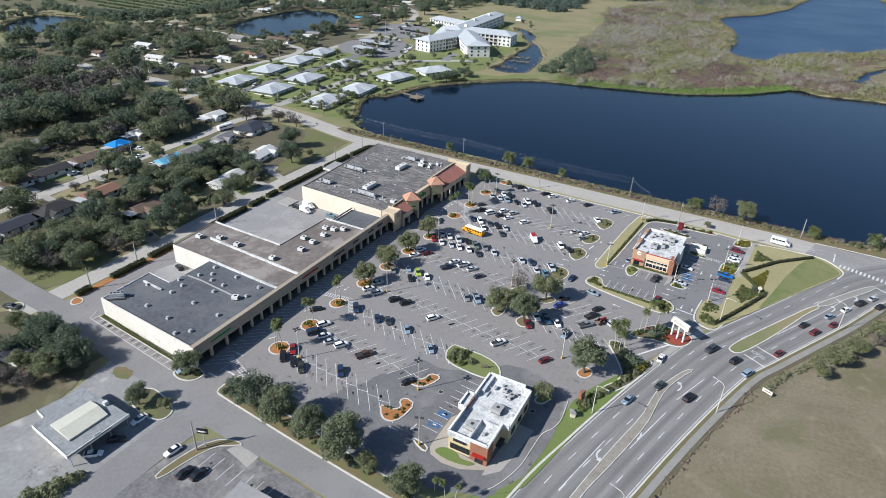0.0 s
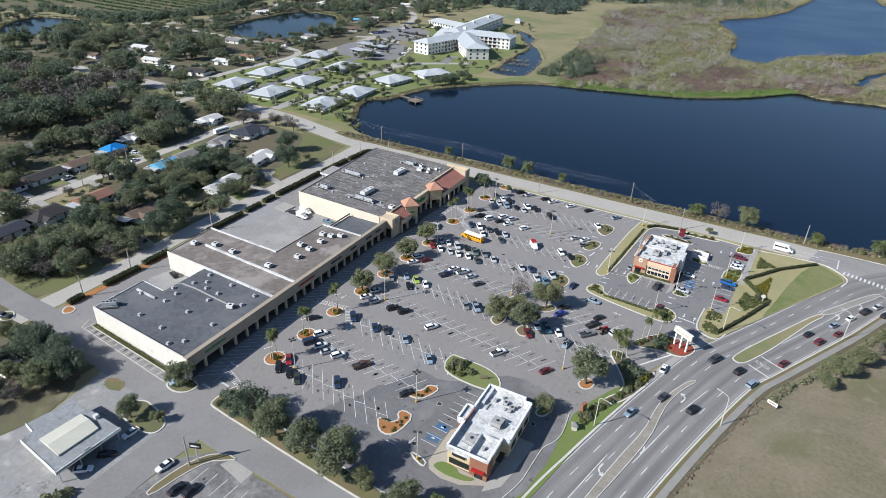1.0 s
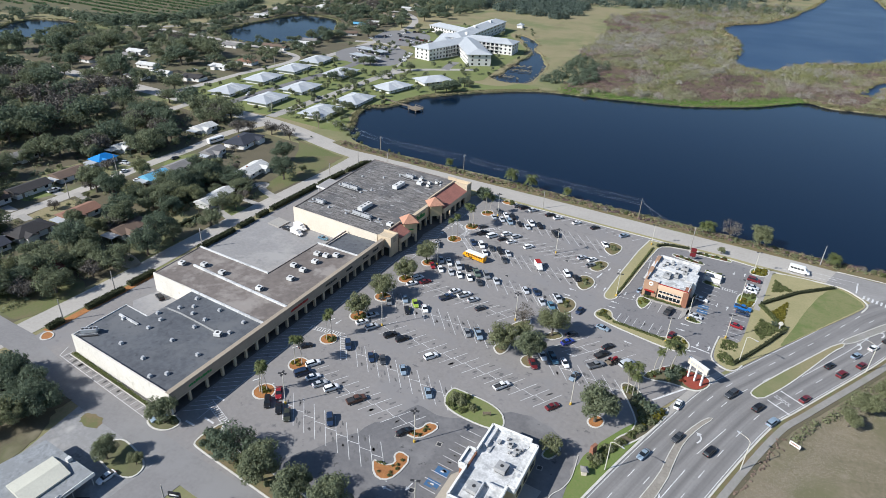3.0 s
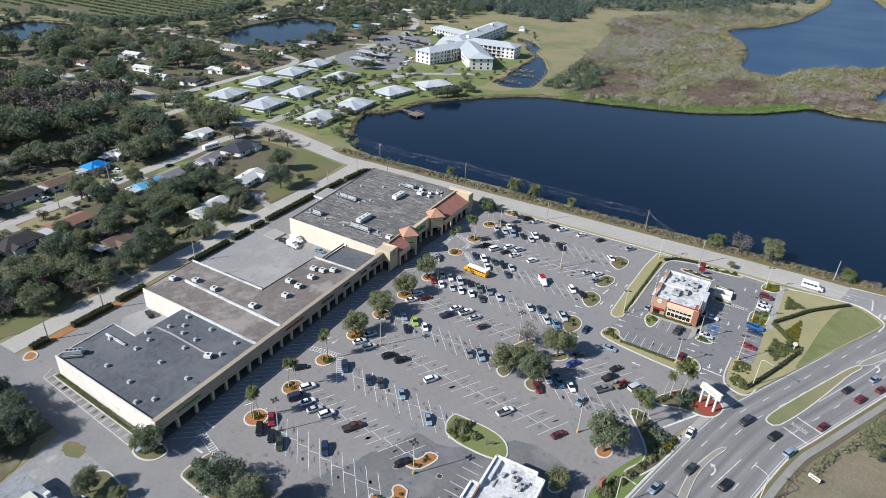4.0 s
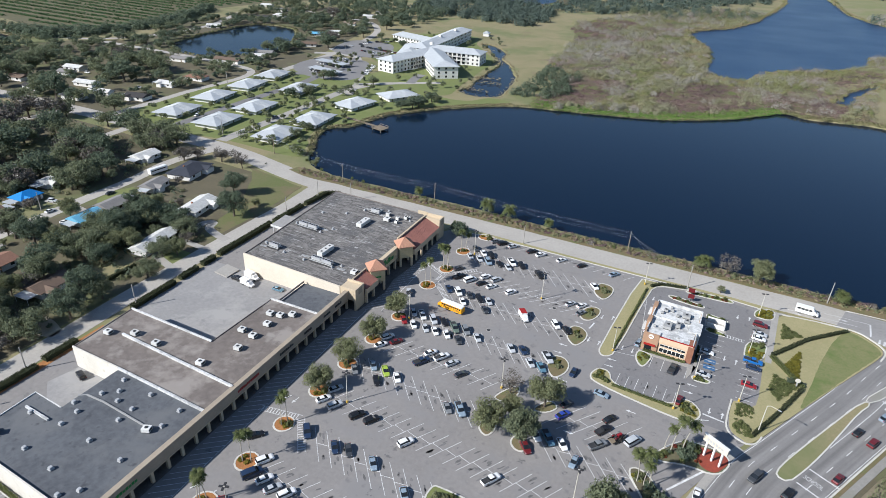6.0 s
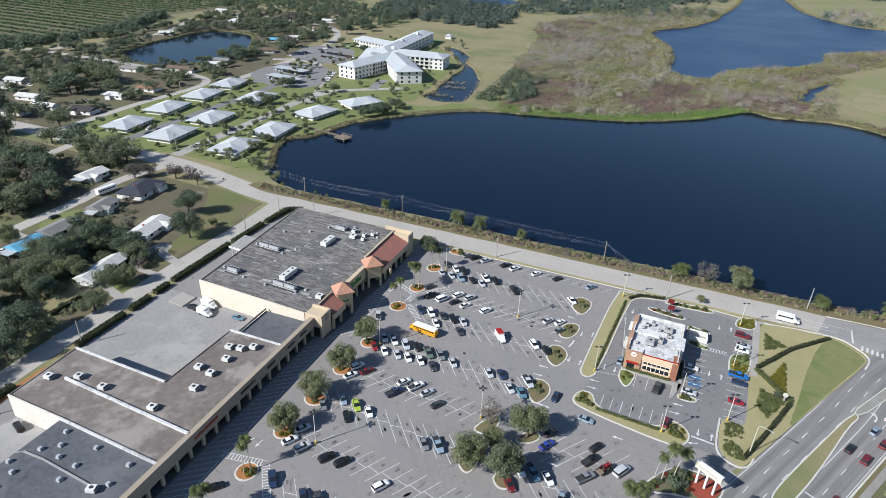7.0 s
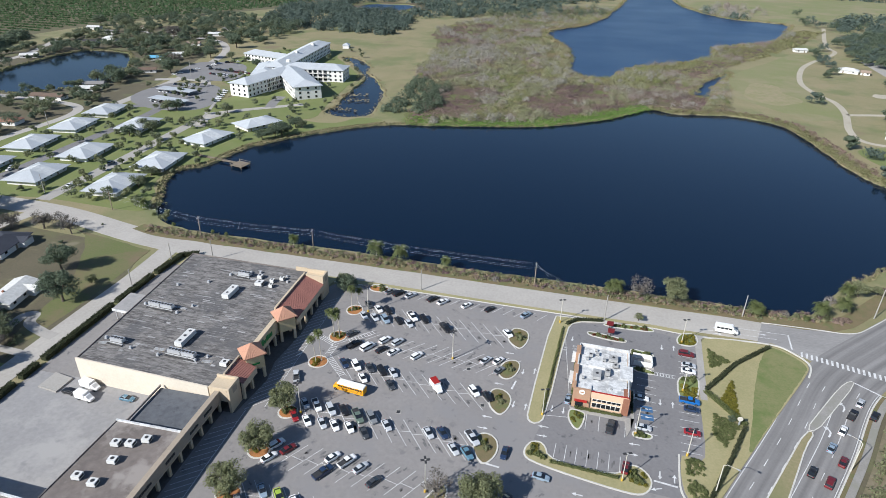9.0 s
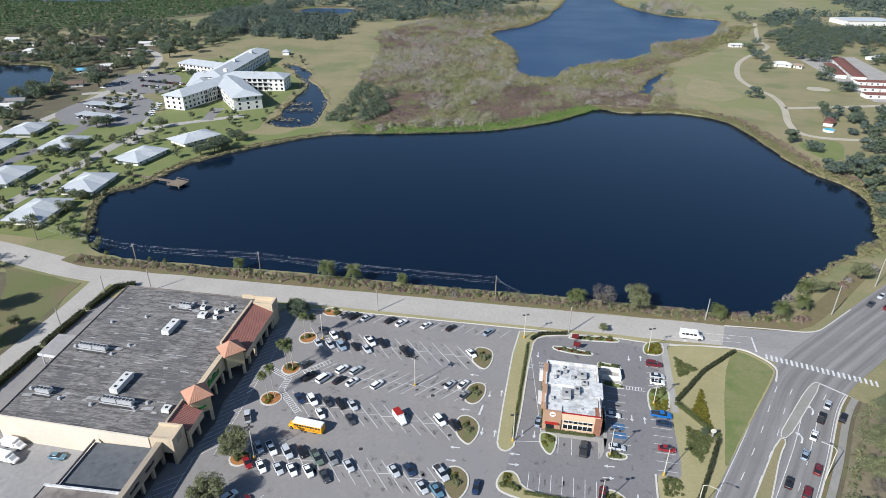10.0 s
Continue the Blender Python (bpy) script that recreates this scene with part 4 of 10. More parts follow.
for k, w in enumerate(("DRIVE", "THRU", "LANE")):
    road_words(w, 88.0, 144.6 - 1.3 * k, 176, 0.55)
for k, w in enumerate(("BYPASS", "LANE")):
    road_words(w, 84.9, 143.4 - 1.3 * k, 176, 0.5)


def arrow_mesh():
    bm = bmesh.new()
    add_box(bm, -1.3, -0.14, 0, 0.3, 0.14, 0.006)
    v = [bm.verts.new(p) for p in ((0.3, -0.5, 0), (1.3, 0, 0), (0.3, 0.5, 0), (0.3, -0.5, 0.006), (1.3, 0, 0.006), (0.3, 0.5, 0.006))]
    bm.faces.new(v[3:]), bm.faces.new((v[2], v[1], v[0]))
    for i in range(3):
        j = (i + 1) % 3
        bm.faces.new((v[i], v[j], v[j + 3], v[i + 3]))
    return mesh_of("arrow", bm, PAINT_WHITE)


ARROW = arrow_mesh()
arrows = thing("lane_arrows", "white lane arrows painted on the asphalt", "marking", kind="structure")
for x, y, a in ((69, 136.2, 180), (67.8, 121.7, 180), (66.5, 108.1, 180), (72.7, 114.4, 265), (75.9, 114.2, 85), (73.8, 128.5, 265), (77, 129.6, 85), (66.1, 103.9, 0), (81, 107.9, 180), (80.9, 104.6, 0), (82.7, 115, 265), (85.7, 115, 265), (110.8, 124.3, 265), (114, 124, 85), (103.2, 107, 180), (102.6, 103.4, 0), (108.5, 98.3, 265), (111.7, 97.9, 85), (107.4, 94, 200), (89.9, 88.3, 175), (77.3, 73.6, 0), (84, 148, 265), (87, 148, 265), (57, 7.6, 180), (61, 10.5, 260), (13, 20, 260), (11, 52, 260), (113.5, 150, 265), (117, 150.5, 85)):
    ob = part("arrow", ARROW, None, arrows)
    ob.matrix_basis = pose(x, y, 0.045, 0, 0, a)

# highway lines
lanes = thing("lane_lines", "white dashed lane lines on the highway", "marking", kind="structure")
for off, z in ((3.5, 0.03), (7.0, 0.03), (14.6, 0.03)):
    for x, y, a in walk_line(offset_line(HW_LEFT[:90], off), 9.5):
        if 20 < y < 158 or y > 185 or y < 20:
            paint_line(lanes, (x, y), (x + 3 * math.cos(a), y + 3 * math.sin(a)), z, 0.18, "dash")
for off in (0.45, 18.2):
    part("edge_line", ribbon(offset_line(HW_LEFT[:(84 if off < 1 else 92)], off), -0.08, 0.08, 0.02, 0.028), PAINT_WHITE, lanes)
part("edge_line", ribbon(offset_line(HW_LEFT[74:86], 11.1), -0.09, 0.09, 0.02, 0.028), PAINT_WHITE, lanes)
part("edge_line", ribbon(offset_line(HW_LEFT[80:86], 14.6), -0.09, 0.09, 0.02, 0.028), PAINT_WHITE, lanes)
def turn_arrow_mesh():
    """A painted arrow that bends to its left."""
    bm = bmesh.new()
    line = [(-1.5, 0.0), (-0.6, 0.0), (0.1, 0.12), (0.6, 0.45), (0.85, 0.9)]
    rows = []
    for k, p in enumerate(line):
        a, b = Vector(line[max(k - 1, 0)]), Vector(line[min(k + 1, len(line) - 1)])
        u = (b - a).normalized() * 0.17
        rows.append([bm.verts.new((p[0] - u.y, p[1] + u.x, 0.006)), bm.verts.new((p[0] + u.y, p[1] - u.x, 0.006))])
    for r0, r1 in zip(rows, rows[1:]):
        bm.faces.new((r0[0], r0[1], r1[1], r1[0]))
    bm.faces.new([bm.verts.new(p) for p in ((1.45, 0.75, 0.006), (1.0, 1.75, 0.006), (0.25, 1.0, 0.006))])
    return mesh_of("turn_arrow", bm, PAINT_WHITE)


TURN_ARROW = turn_arrow_mesh()
for x, y, a in ((115.3, 58.3, 66), (109.8, 35.5, 72), (101.9, 24.6, 254), (158.9, 133.6, 58), (152.2, 122.6, 58)):
    ob = part("turn_arrow", TURN_ARROW, None, lanes)
    ob.matrix_basis = pose(x, y, 0.028, 0, 0, a) @ Matrix.Scale(1.25, 4)
for a, b in (((115.0, 52.9), (120.2, 65.4)), ((97.6, 10.2), (102.5, 29.5)), ((108.3, 30), (113.4, 46.5))):
    paint_line(lanes, a, b, 0.032, 0.2, "solid_line")
for i in range(22):
    x, y = 154.3 + i * 1.27, 156.6 - i * 0.42
    paint_line(lanes, (x - 0.2, y - 1.4), (x + 0.4, y + 1.2), 0.032, 0.6, "crosswalk_bar")
paint_line(lanes, (165.1, 145.8), (171.5, 140.6), 0.032, 0.5, "stop_bar")
paint_line(lanes, (152.2, 158.5), (153.0, 166.4), 0.032, 0.5, "stop_bar")
paint_line(lanes, (127, 163.2), (149, 162.9), 0.032, 0.14, "solid_line")
paint_line(lanes, (138, 166.6), (152.6, 166.3), 0.032, 0.14, "solid_line")
for x, y in ((131.2, 165.2), (145.1, 164.8), (131.4, 161.8)):
    part("arrow", ARROW, None, lanes).matrix_basis = pose(x, y, 0.03, 0, 0, -1)
for a, b in (((128.6, 82.6), (137, 77.5)), ((131.6, 88.4), (140, 83.5))):
    paint_line(lanes, a, b, 0.032, 0.4, "stop_bar")
school = road_words("SCHOOL", 132.2, 84.6, -31, 1.3)
school.parent = lanes
school.matrix_basis = pose(131.9, 83.7, 0.034, 0, 0, -31) @ Matrix.Diagonal((0.85, 1.5, 1, 1))

# ---- medians and planting islands ----
def island(name, pts, label, bed_material, kerb=0.4, height=0.15, base=0.02, rounds=2, raw=False, bed_label=""):
    t = thing(name, label, "island", kind="structure")
    loop = pts if raw else round_poly(pts, rounds)
    if signed_area(loop) < 0:
        loop = loop[::-1]
    inner = inset(loop, kerb)
    bm = bmesh.new()
    k = len(loop)
    rows = [[bm.verts.new((p[0], p[1], z)) for p, z in ((o, 0.0), (o, base + height), (i, base + height), (i, 0.0))] for o, i in zip(loop, inner)]
    for i in range(k):
        a, b = rows[i], rows[(i + 1) % k]
        for j in range(3):
            bm.faces.new((a[j], b[j], b[j + 1], a[j + 1]))
    part("kerb", bm, KERB, t)
    part("bed", prism(inner, 0.0, base + height * 0.75), bed_material, t, bed_label)
    return t


TEARS = [
    [(68.2, 149.5), (71.3, 149.6), (73.9, 148), (74, 143), (72.2, 138.6), (69.7, 139.8), (67.2, 143)],
    [(67.2, 130.8), (69.7, 133.3), (72.5, 132.8), (73, 129.3), (71.5, 124.9), (69, 123.6), (66.8, 125.4)],
    [(65.8, 119), (69, 120), (72, 117.4), (72.1, 113.2), (70.2, 109.1), (68, 110), (65.8, 113.2)],
    [(65, 101.7), (68.1, 102.6), (70.8, 100.2), (71, 95.7), (68.6, 91.7), (66.4, 93.1), (64.3, 97)],
]
for p in TEARS:
    island("planting_island", p, "teardrop island with dry grass, mulch and a pale kerb", DRY_BED)
ROUNDS = [(20.6, 162, 3.6, 2.6), (17.1, 147, 2.8, 3.0), (17, 132, 2.8, 3.0), (16, 119, 3.0, 2.9), (16.4, 97.8, 2.6, 2.6), (15.4, 84, 2.8, 2.7), (14.9, 70.7, 3.0, 2.8), (14.2, 58, 2.8, 3.0), (13.7, 43.9, 2.7, 2.8), (13.6, 30.5, 2.8, 3.0), (13.2, 17.5, 3.0, 3.1)]
for x, y, a, b in ROUNDS:
    island("planting_island", [(x + a * math.cos(k * math.pi / 8), y + b * math.sin(k * math.pi / 8)) for k in range(16)], "round island with orange mulch and low shrubs", MULCH, rounds=0)
for p in ([(55.6, 77), (60, 84.8), (62, 83), (61.3, 77), (58, 75.8)], [(55.9, 66), (60, 71.5), (61, 66.3), (60, 62.8), (57.7, 63.4)], [(64.6, 64.6), (67.5, 69), (70.2, 62.5), (67.2, 61.5)], [(66, 77), (69.9, 83.4), (73.2, 80.8), (70, 76.8)]):
    island("planting_island", p, "pointed island with leaf litter and a pale kerb", DRY_BED)
island("planting_island", [(54, 39.2), (54.2, 43.8), (56, 44.2), (68.5, 43.5), (72.6, 37.6), (69.5, 34.6), (57, 35.4)], "green planted island with shrubs beside the chicken restaurant", LAWN)
island("planting_island", [(49.5, 13.2), (52.3, 9.2), (55.3, 8.8), (57.2, 11.3), (57.6, 17.6), (54.1, 18.4), (53.1, 16.5), (54.9, 14.5), (53, 12.9)], "crescent island with orange mulch", MULCH, rounds=1)
island("planting_island", [(52, 23), (56, 23.3), (58.4, 28.3), (57.6, 30.1), (54.8, 29.6), (54.6, 27), (52.5, 25.3)], "crescent island with orange mulch", MULCH, rounds=1)
island("planting_island", [(62.3, 7.8), (67.4, 7), (67.4, 4.6), (63, 6.5)], "narrow mulched island with low shrubs", SHADE_SOIL, rounds=1)
island("planting_island", [(11.2, -4.2), (11, -1), (12.2, 4.4), (13.6, 3.4), (15, 0), (30, -1), (46, -3), (58, -4.6), (72, -6), (72, -10.2), (52, -8.7), (36.8, -7.3), (25.7, -6.1), (13.4, -4.9)], "long planted strip with trees along the side street", DRY_BED, rounds=1)
island("planting_island", [(-4.5, -4.6), (-0.5, -6), (3.6, -4.6), (4.4, -0.6), (0.8, 0.2), (-3, -0.8)], "mulched corner bed at the end of the arcade", SHADE_SOIL)
island("planting_island", [(-42.5, 2.9), (-41, 3.0), (-6, -0.4), (-6.5, -1.6), (-42, 1.8)], "narrow mulched bed with low hedge along the end wall", SHADE_SOIL, rounds=0, kerb=0.2)
island("planting_island", [(-57.4, 3.4), (-55, 1.2), (-52.5, 3.2), (-54, 5.6), (-57, 5.4)], "oval orange mulch island at the back lane", MULCH)
island("planting_island", [(-66.5, -10.4), (-70.8, -7), (-68, -4.4), (-63.6, -7.5)], "small oval grass island in the side street", DRY_LAWN)
structure("planting_bed", prism([(-58.8, 5), (-56.2, 5), (-56.2, 52), (-58.8, 52)], -0.1, 0.1), MULCH, "orange mulch strip behind the plaza", "bed")
island("planting_island", [(-7.4, -16.6), (-4.4, -11), (1, -11.6), (8, -13.6), (8.4, -18.5), (2, -19.5)], "dark planted corner bed beside the small shop", SHADE_SOIL)
island("planting_island", [(19.6, -30), (20.6, -22), (22.8, -16.6), (26.6, -13.8), (30.4, -13.9), (28, -15.6), (25, -17.6), (23, -23), (21.6, -30.5)], "narrow brown weedy corner strip with a sign", DRY_BED, rounds=1, kerb=0.25)
# burger restaurant kerbs
island("planting_island", [(80.3, 159.4), (76.3, 112), (77, 108.8), (79.3, 108.2), (81.4, 111), (85.3, 152.6), (87.5, 157.4), (96, 159.2), (107, 160.4), (84, 160)], "long grass strip with a hedge between the car parks", VERGE, rounds=1)
island("planting_island", [(96, 157.2), (111, 157.2), (112.4, 158.6), (110, 160.4), (97, 159.6)], "planted kerb bed with flowering shrubs", LAWN, base=0.03)
island("planting_island", [(91, 152.6), (92.4, 153.6), (103.2, 151.6), (103.4, 149.6), (98.6, 149.6), (92, 151)], "planted drive-through island", SHADE_SOIL, base=0.03)
island("planting_island", [(104, 147.4), (110.6, 146), (111, 144), (104, 143.8)], "planted kerb bed beside the drive-through", LAWN, base=0.03, rounds=1)
island("planting_island", [(104.3, 139), (110.6, 137.6), (110.2, 135.4), (104.2, 136.4)], "planted kerb bed with small palms", LAWN, base=0.03, rounds=1)
structure("pavement", prism([(104, 139.2), (110.4, 138), (110.4, 143.8), (104, 143.7)], -0.05, 0.12), CONCRETE, "pale concrete pad of the bin enclosure", "pavement")
structure("pavement", prism([(87.4, 116.8), (103.6, 116), (104.4, 128), (103.2, 128), (102.6, 112), (101.6, 109.4), (101.4, 109.2), (101.2, 114.6), (87.6, 115.4)], -0.05, 0.13), CONCRETE, "pale concrete walkway round the burger restaurant", "pavement")
island("planting_island", [(87, 116.6), (90.9, 115.8), (91.6, 114.6), (90.3, 108.9), (88.6, 108.7), (86.7, 112.3)], "planted island with shrubs before the burger restaurant", LAWN, base=0.03)
island("planting_island", [(102.8, 112), (108.2, 111.5), (107.5, 109.2), (102.8, 109.3)], "planted island end with low shrubs", LAWN, base=0.03)
island("planting_island", [(76.4, 97.5), (78, 102.4), (81.8, 102.6), (83.2, 97), (99, 95.8), (100.8, 99.8), (104.2, 100.2), (107.2, 96.2), (105.2, 91.3), (100, 91), (79.5, 95)], "long planted island with hedge before the burger restaurant", VERGE, base=0.03, rounds=2)
structure("verge", prism(smooth_loop([(119.4, 91.6), (116.8, 91.2), (113.6, 94.6), (114.2, 105.6), (119.6, 106.4), (121.4, 129.4), (122.8, 134), (123.6, 141), (126.6, 157.4), (146, 158.4), (151.6, 155), (154.4, 151), (152.4, 145.4), (141, 127), (130, 109)], 4), -0.1, 0.15), VERGE, "tan winter lawn of the corner plot", "verge")
structure("lawn", prism(smooth_loop([(130.6, 110.8), (135.5, 118.5), (141, 127.6), (147, 137.5), (152.4, 146.4), (153.8, 150.6), (151, 154.8), (145.6, 157.6), (141.4, 150), (137.4, 138), (133.6, 123)], 12, 0.12, 8), 0.0, 0.156), CORNER_LAWN, "greener watered part of the corner lawn", "lawn")
structure("kerb", ribbon(smooth_line([(126.6, 158.6), (146, 159.6), (152.6, 155.8), (155.2, 151), (153.2, 145)], 6), -0.25, 0.25, -0.1, 0.18), KERB, "pale kerb round the corner plot", "kerb")
structure("kerb", ribbon(smooth_line([(121.2, 94.4), (119.6, 91), (116.6, 90.4), (112.9, 94.2), (113.6, 106)], 6), -0.22, 0.22, -0.1, 0.19), KERB, "pale kerb at the entrance of the corner plot", "kerb")
structure("pavement", prism([(121.6, 128), (123.4, 128), (125.8, 157.4), (128, 159.4), (124, 159), (122.6, 141)], -0.05, 0.165), CONCRETE, "narrow concrete path beside the corner lawn", "pavement")
island("planting_island", [(118.2, 156), (120.3, 159.4), (125, 160), (124.4, 152.6), (118.3, 152.4)], "kerbed bed with yellow-green shrubs", LAWN, base=0.03)
island("planting_island", [(116.5, 137.4), (122.4, 137.8), (122.2, 133.8), (121, 127.8), (116.9, 126.8), (115.6, 128.6)], "kerbed bed with yellow-green shrubs", LAWN, base=0.03)
island("planting_island", [(96.4, 75.2), (103, 84.4), (108, 84.9), (113, 84.4), (115, 81.2), (112, 75.4), (105, 76), (99, 74)], "entrance island with palms, shrubs and red mulch", SHADE_SOIL)
structure("planting_bed", prism(smooth_loop([(107.6, 83.6), (113, 83.2), (113.9, 81), (111.4, 76.8), (108.4, 77.2), (107, 80)], 4), 0.0, 0.15), MULCH_RED, "red mulch round the entrance sign", "bed")
island("planting_island", [(92.3, 68), (94.4, 70.4), (98.6, 68.4), (101.4, 61.8), (105.8, 65.2), (106.6, 66.6), (105.4, 57), (99, 45), (95.6, 46.4), (100.6, 54), (98, 60)], "entrance island with palms and dense shrubs", SHADE_SOIL)
island("planting_island", [(88.6, 50.6), (90.6, 54), (93.4, 52.6), (92.6, 49), (90, 48.4)], "small round island with orange mulch under a tree", MULCH)
island("planting_island", [(82.4, 33.4), (84, 38.6), (87, 38.4), (85.6, 33)], "small grass island beside the drive-through lane", LAWN)
structure("verge", prism(smooth_loop([(91.6, 33), (92.2, 40), (98, 46), (104, 57), (106.6, 63.8), (103, 54), (97.6, 36), (92, 12), (90, 6), (86, 3), (90.6, 12), (92.4, 24)], 4), -0.05, 0.13), LAWN_BRIGHT, "bright green grass bank beside the drive-through lane", "verge")
# medians
island("median", [(146, 122.2), (137.6, 108), (130, 95), (125, 86), (124, 82.4), (127, 81.4), (130.6, 87), (134.6, 94.5), (139.6, 105), (144.6, 115.8), (148.4, 121.8)], "grass median of the highway", GRASS, kerb=0.35, rounds=1)
island("median", [(164.2, 146.6), (160, 142.3), (152.2, 131.3), (146.2, 122.6), (148.8, 122.2), (155.5, 131.4), (165.5, 145.3)], "narrow paved median of the highway", PAVING, kerb=0.25, rounds=1)
island("median", [(115.2, 67), (112, 60.6), (109.9, 54.8), (108.9, 48.6), (108.3, 42), (104.7, 29), (100.4, 10.5), (94.8, -18), (96.5, -18), (102.2, 10.5), (106.4, 24.8), (110.3, 40), (110.9, 48.3), (111.8, 55.2), (114.2, 62), (117.3, 67.8)], "narrow stained concrete median of the highway", MEDIAN, kerb=0.2, rounds=1)

# ---- plants ----
def cards(name, centres, size, material, seed, out=None, loose=0.5):
    """Many small leaf cards, each one triangle, round the given points. Where out is given they face that way, more or less loosely."""
    r = np.random.RandomState(seed)
    c = np.asarray(centres, float)
    n = len(c)
    a = r.normal(size=(n, 3))
    face = r.normal(size=(n, 3))
    if out is not None:
        o = np.asarray(out, float)
        face = o / (np.linalg.norm(o, axis=1)[:, None] + 1e-9) + face * loose
        a = np.cross(face, a)
    a /= np.linalg.norm(a, axis=1)[:, None] + 1e-9
    b = np.cross(face, a)
    b /= np.linalg.norm(b, axis=1)[:, None] + 1e-9
    s = size * r.uniform(0.6, 1.35, (n, 1))
    k = np.cross(a, b) * s * 0.25
    wide = 0.75
    v = np.stack([c + a * s * 1.2, c + b * s * wide + k - a * s * 0.6, c - b * s * wide + k - a * s * 0.6], 1).reshape(-1, 3)
    f = [(3 * i, 3 * i + 1, 3 * i + 2) for i in range(n)]
    me = bpy.data.meshes.new(name)
    me.from_pydata(v.tolist(), [], f)
    me.materials.append(material)
    return me


def crown_points(r, radius, height, z0, n, lumps=14, hollow=0.55):
    """Points in a crown made of uneven lumps, thin in the middle."""
    out, ways = [], []
    seeds = []
    for i in range(lumps):
        a = i * 2.399 + r.uniform(-0.4, 0.4)
        rad = radius * math.sqrt(r.uniform(0.05, 1.0)) * 0.72
        h = z0 + height * (0.25 + 0.62 * r.random() * (1 - 0.55 * (rad / radius) ** 2))
        seeds.append((rad * math.cos(a), rad * math.sin(a), h, radius * r.uniform(0.26, 0.46)))
    while len(out) < n:
        x, y, z, q = seeds[r.randrange(lumps)]
        d = Vector((r.gauss(0, 1), r.gauss(0, 1), r.gauss(0, 1))).normalized() * q * (hollow + (1 - hollow) * r.random())
        if r.random() < 0.9:
            out.append((x + d.x, y + d.y, z + d.z * 0.72))
            ways.append((d.x / q, d.y / q, d.z / q + 0.25))
    return out, ways, seeds


def limb(bm, a, b, ra, rb, sides=6):
    a, b = Vector(a), Vector(b)
    q = (b - a).to_track_quat("Z", "Y")
    rings = []
    for p, rad in ((a, ra), (b, rb)):
        rings.append([bm.verts.new(p + q @ Vector((rad * math.cos(k * math.tau / sides), rad * math.sin(k * math.tau / sides), 0))) for k in range(sides)])
    for k in range(sides):
        j = (k + 1) % sides
        bm.faces.new((rings[0][k], rings[0][j], rings[1][j], rings[1][k]))
    bm.faces.new(rings[1])


def make_tree(radius, height, leaf, n, size, seed, label, bare=False, lumps=14, clear=0.14):
    r = random.Random(seed)
    t = thing("tree", label, "tree")
    z0 = height * clear
    pts, ways, seeds = crown_points(r, radius, height - z0, z0, n, lumps)
    bm = bmesh.new()
    fork = (r.uniform(-0.2, 0.2), r.uniform(-0.2, 0.2), height * 0.3)
    limb(bm, (0, 0, -0.1), (fork[0] * 0.4, fork[1] * 0.4, height * 0.1), radius * 0.085, radius * 0.06, 8)
    limb(bm, (fork[0] * 0.4, fork[1] * 0.4, height * 0.1), fork, radius * 0.06, radius * 0.05, 8)
    for x, y, z, q in seeds:
        mid = (fork[0] + (x - fork[0]) * 0.5, fork[1] + (y - fork[1]) * 0.5, fork[2] + (z - fork[2]) * 0.65)
        limb(bm, fork, mid, radius * 0.035, radius * 0.022, 5)
        limb(bm, mid, (x, y, z), radius * 0.022, radius * 0.008, 5)
        if bare:
            for _ in range(7):
                d = Vector((r.gauss(0, 1), r.gauss(0, 1), abs(r.gauss(0.6, 0.6)))).normalized() * q * 1.1
                limb(bm, (x, y, z), (x + d.x, y + d.y, z + d.z), radius * 0.008, radius * 0.002, 4)
    part("trunk", bm, BARK, t)
    part("crown", cards("crown", pts, size, leaf, seed, out=ways), None, t)
    return t


def make_palm(height, seed, label, fronds=18, spread=2.1, leaf=None, lean=0.3):
    r = random.Random(seed)
    t = thing("palm_tree", label, "palm tree")
    bm = bmesh.new()
    path = [(lean * (k / 5) ** 2, 0.1 * math.sin(k), height * k / 5 - 0.1) for k in range(6)]
    for k in range(5):
        limb(bm, path[k], path[k + 1], (0.035 + 0.02 * height / 2) - 0.008 * k, (0.035 + 0.02 * height / 2) - 0.008 * (k + 1), 8)
    part("trunk", bm, PALM_BARK, t)
    top = Vector(path[-1])
    bm = bmesh.new()
    for i in range(fronds):
        a = i * 2.399 + r.uniform(-0.2, 0.2)
        up = r.uniform(-0.15, 1.25)
        u = Vector((math.cos(a), math.sin(a), 0))
        w = Vector((-u.y, u.x, 0))
        L = spread * r.uniform(0.8, 1.15)
        spine = [top + u * (L * s) + Vector((0, 0, L * (up * s - 0.95 * s * s))) for s in (0.02, 0.28, 0.55, 0.8, 1.0)]
        for s in range(4):
            p, q = spine[s], spine[s + 1]
            wd = (0.22, 0.52, 0.58, 0.45, 0.1)
            for side in (1, -1):
                for m in range(2):
                    f = 0.5 * m
                    p1, p2 = p.lerp(q, f), p.lerp(q, f + 0.42)
                    tip = p.lerp(q, f + 0.75) + w * side * L * wd[s + (m if s < 4 else 0)] * 0.62 + Vector((0, 0, -0.16 * L * wd[s]))
                    bm.faces.new([bm.verts.new(x) for x in (p1, p2, tip)])
    part("frond_head", bm, leaf or LEAF_PALM, t)
    return t


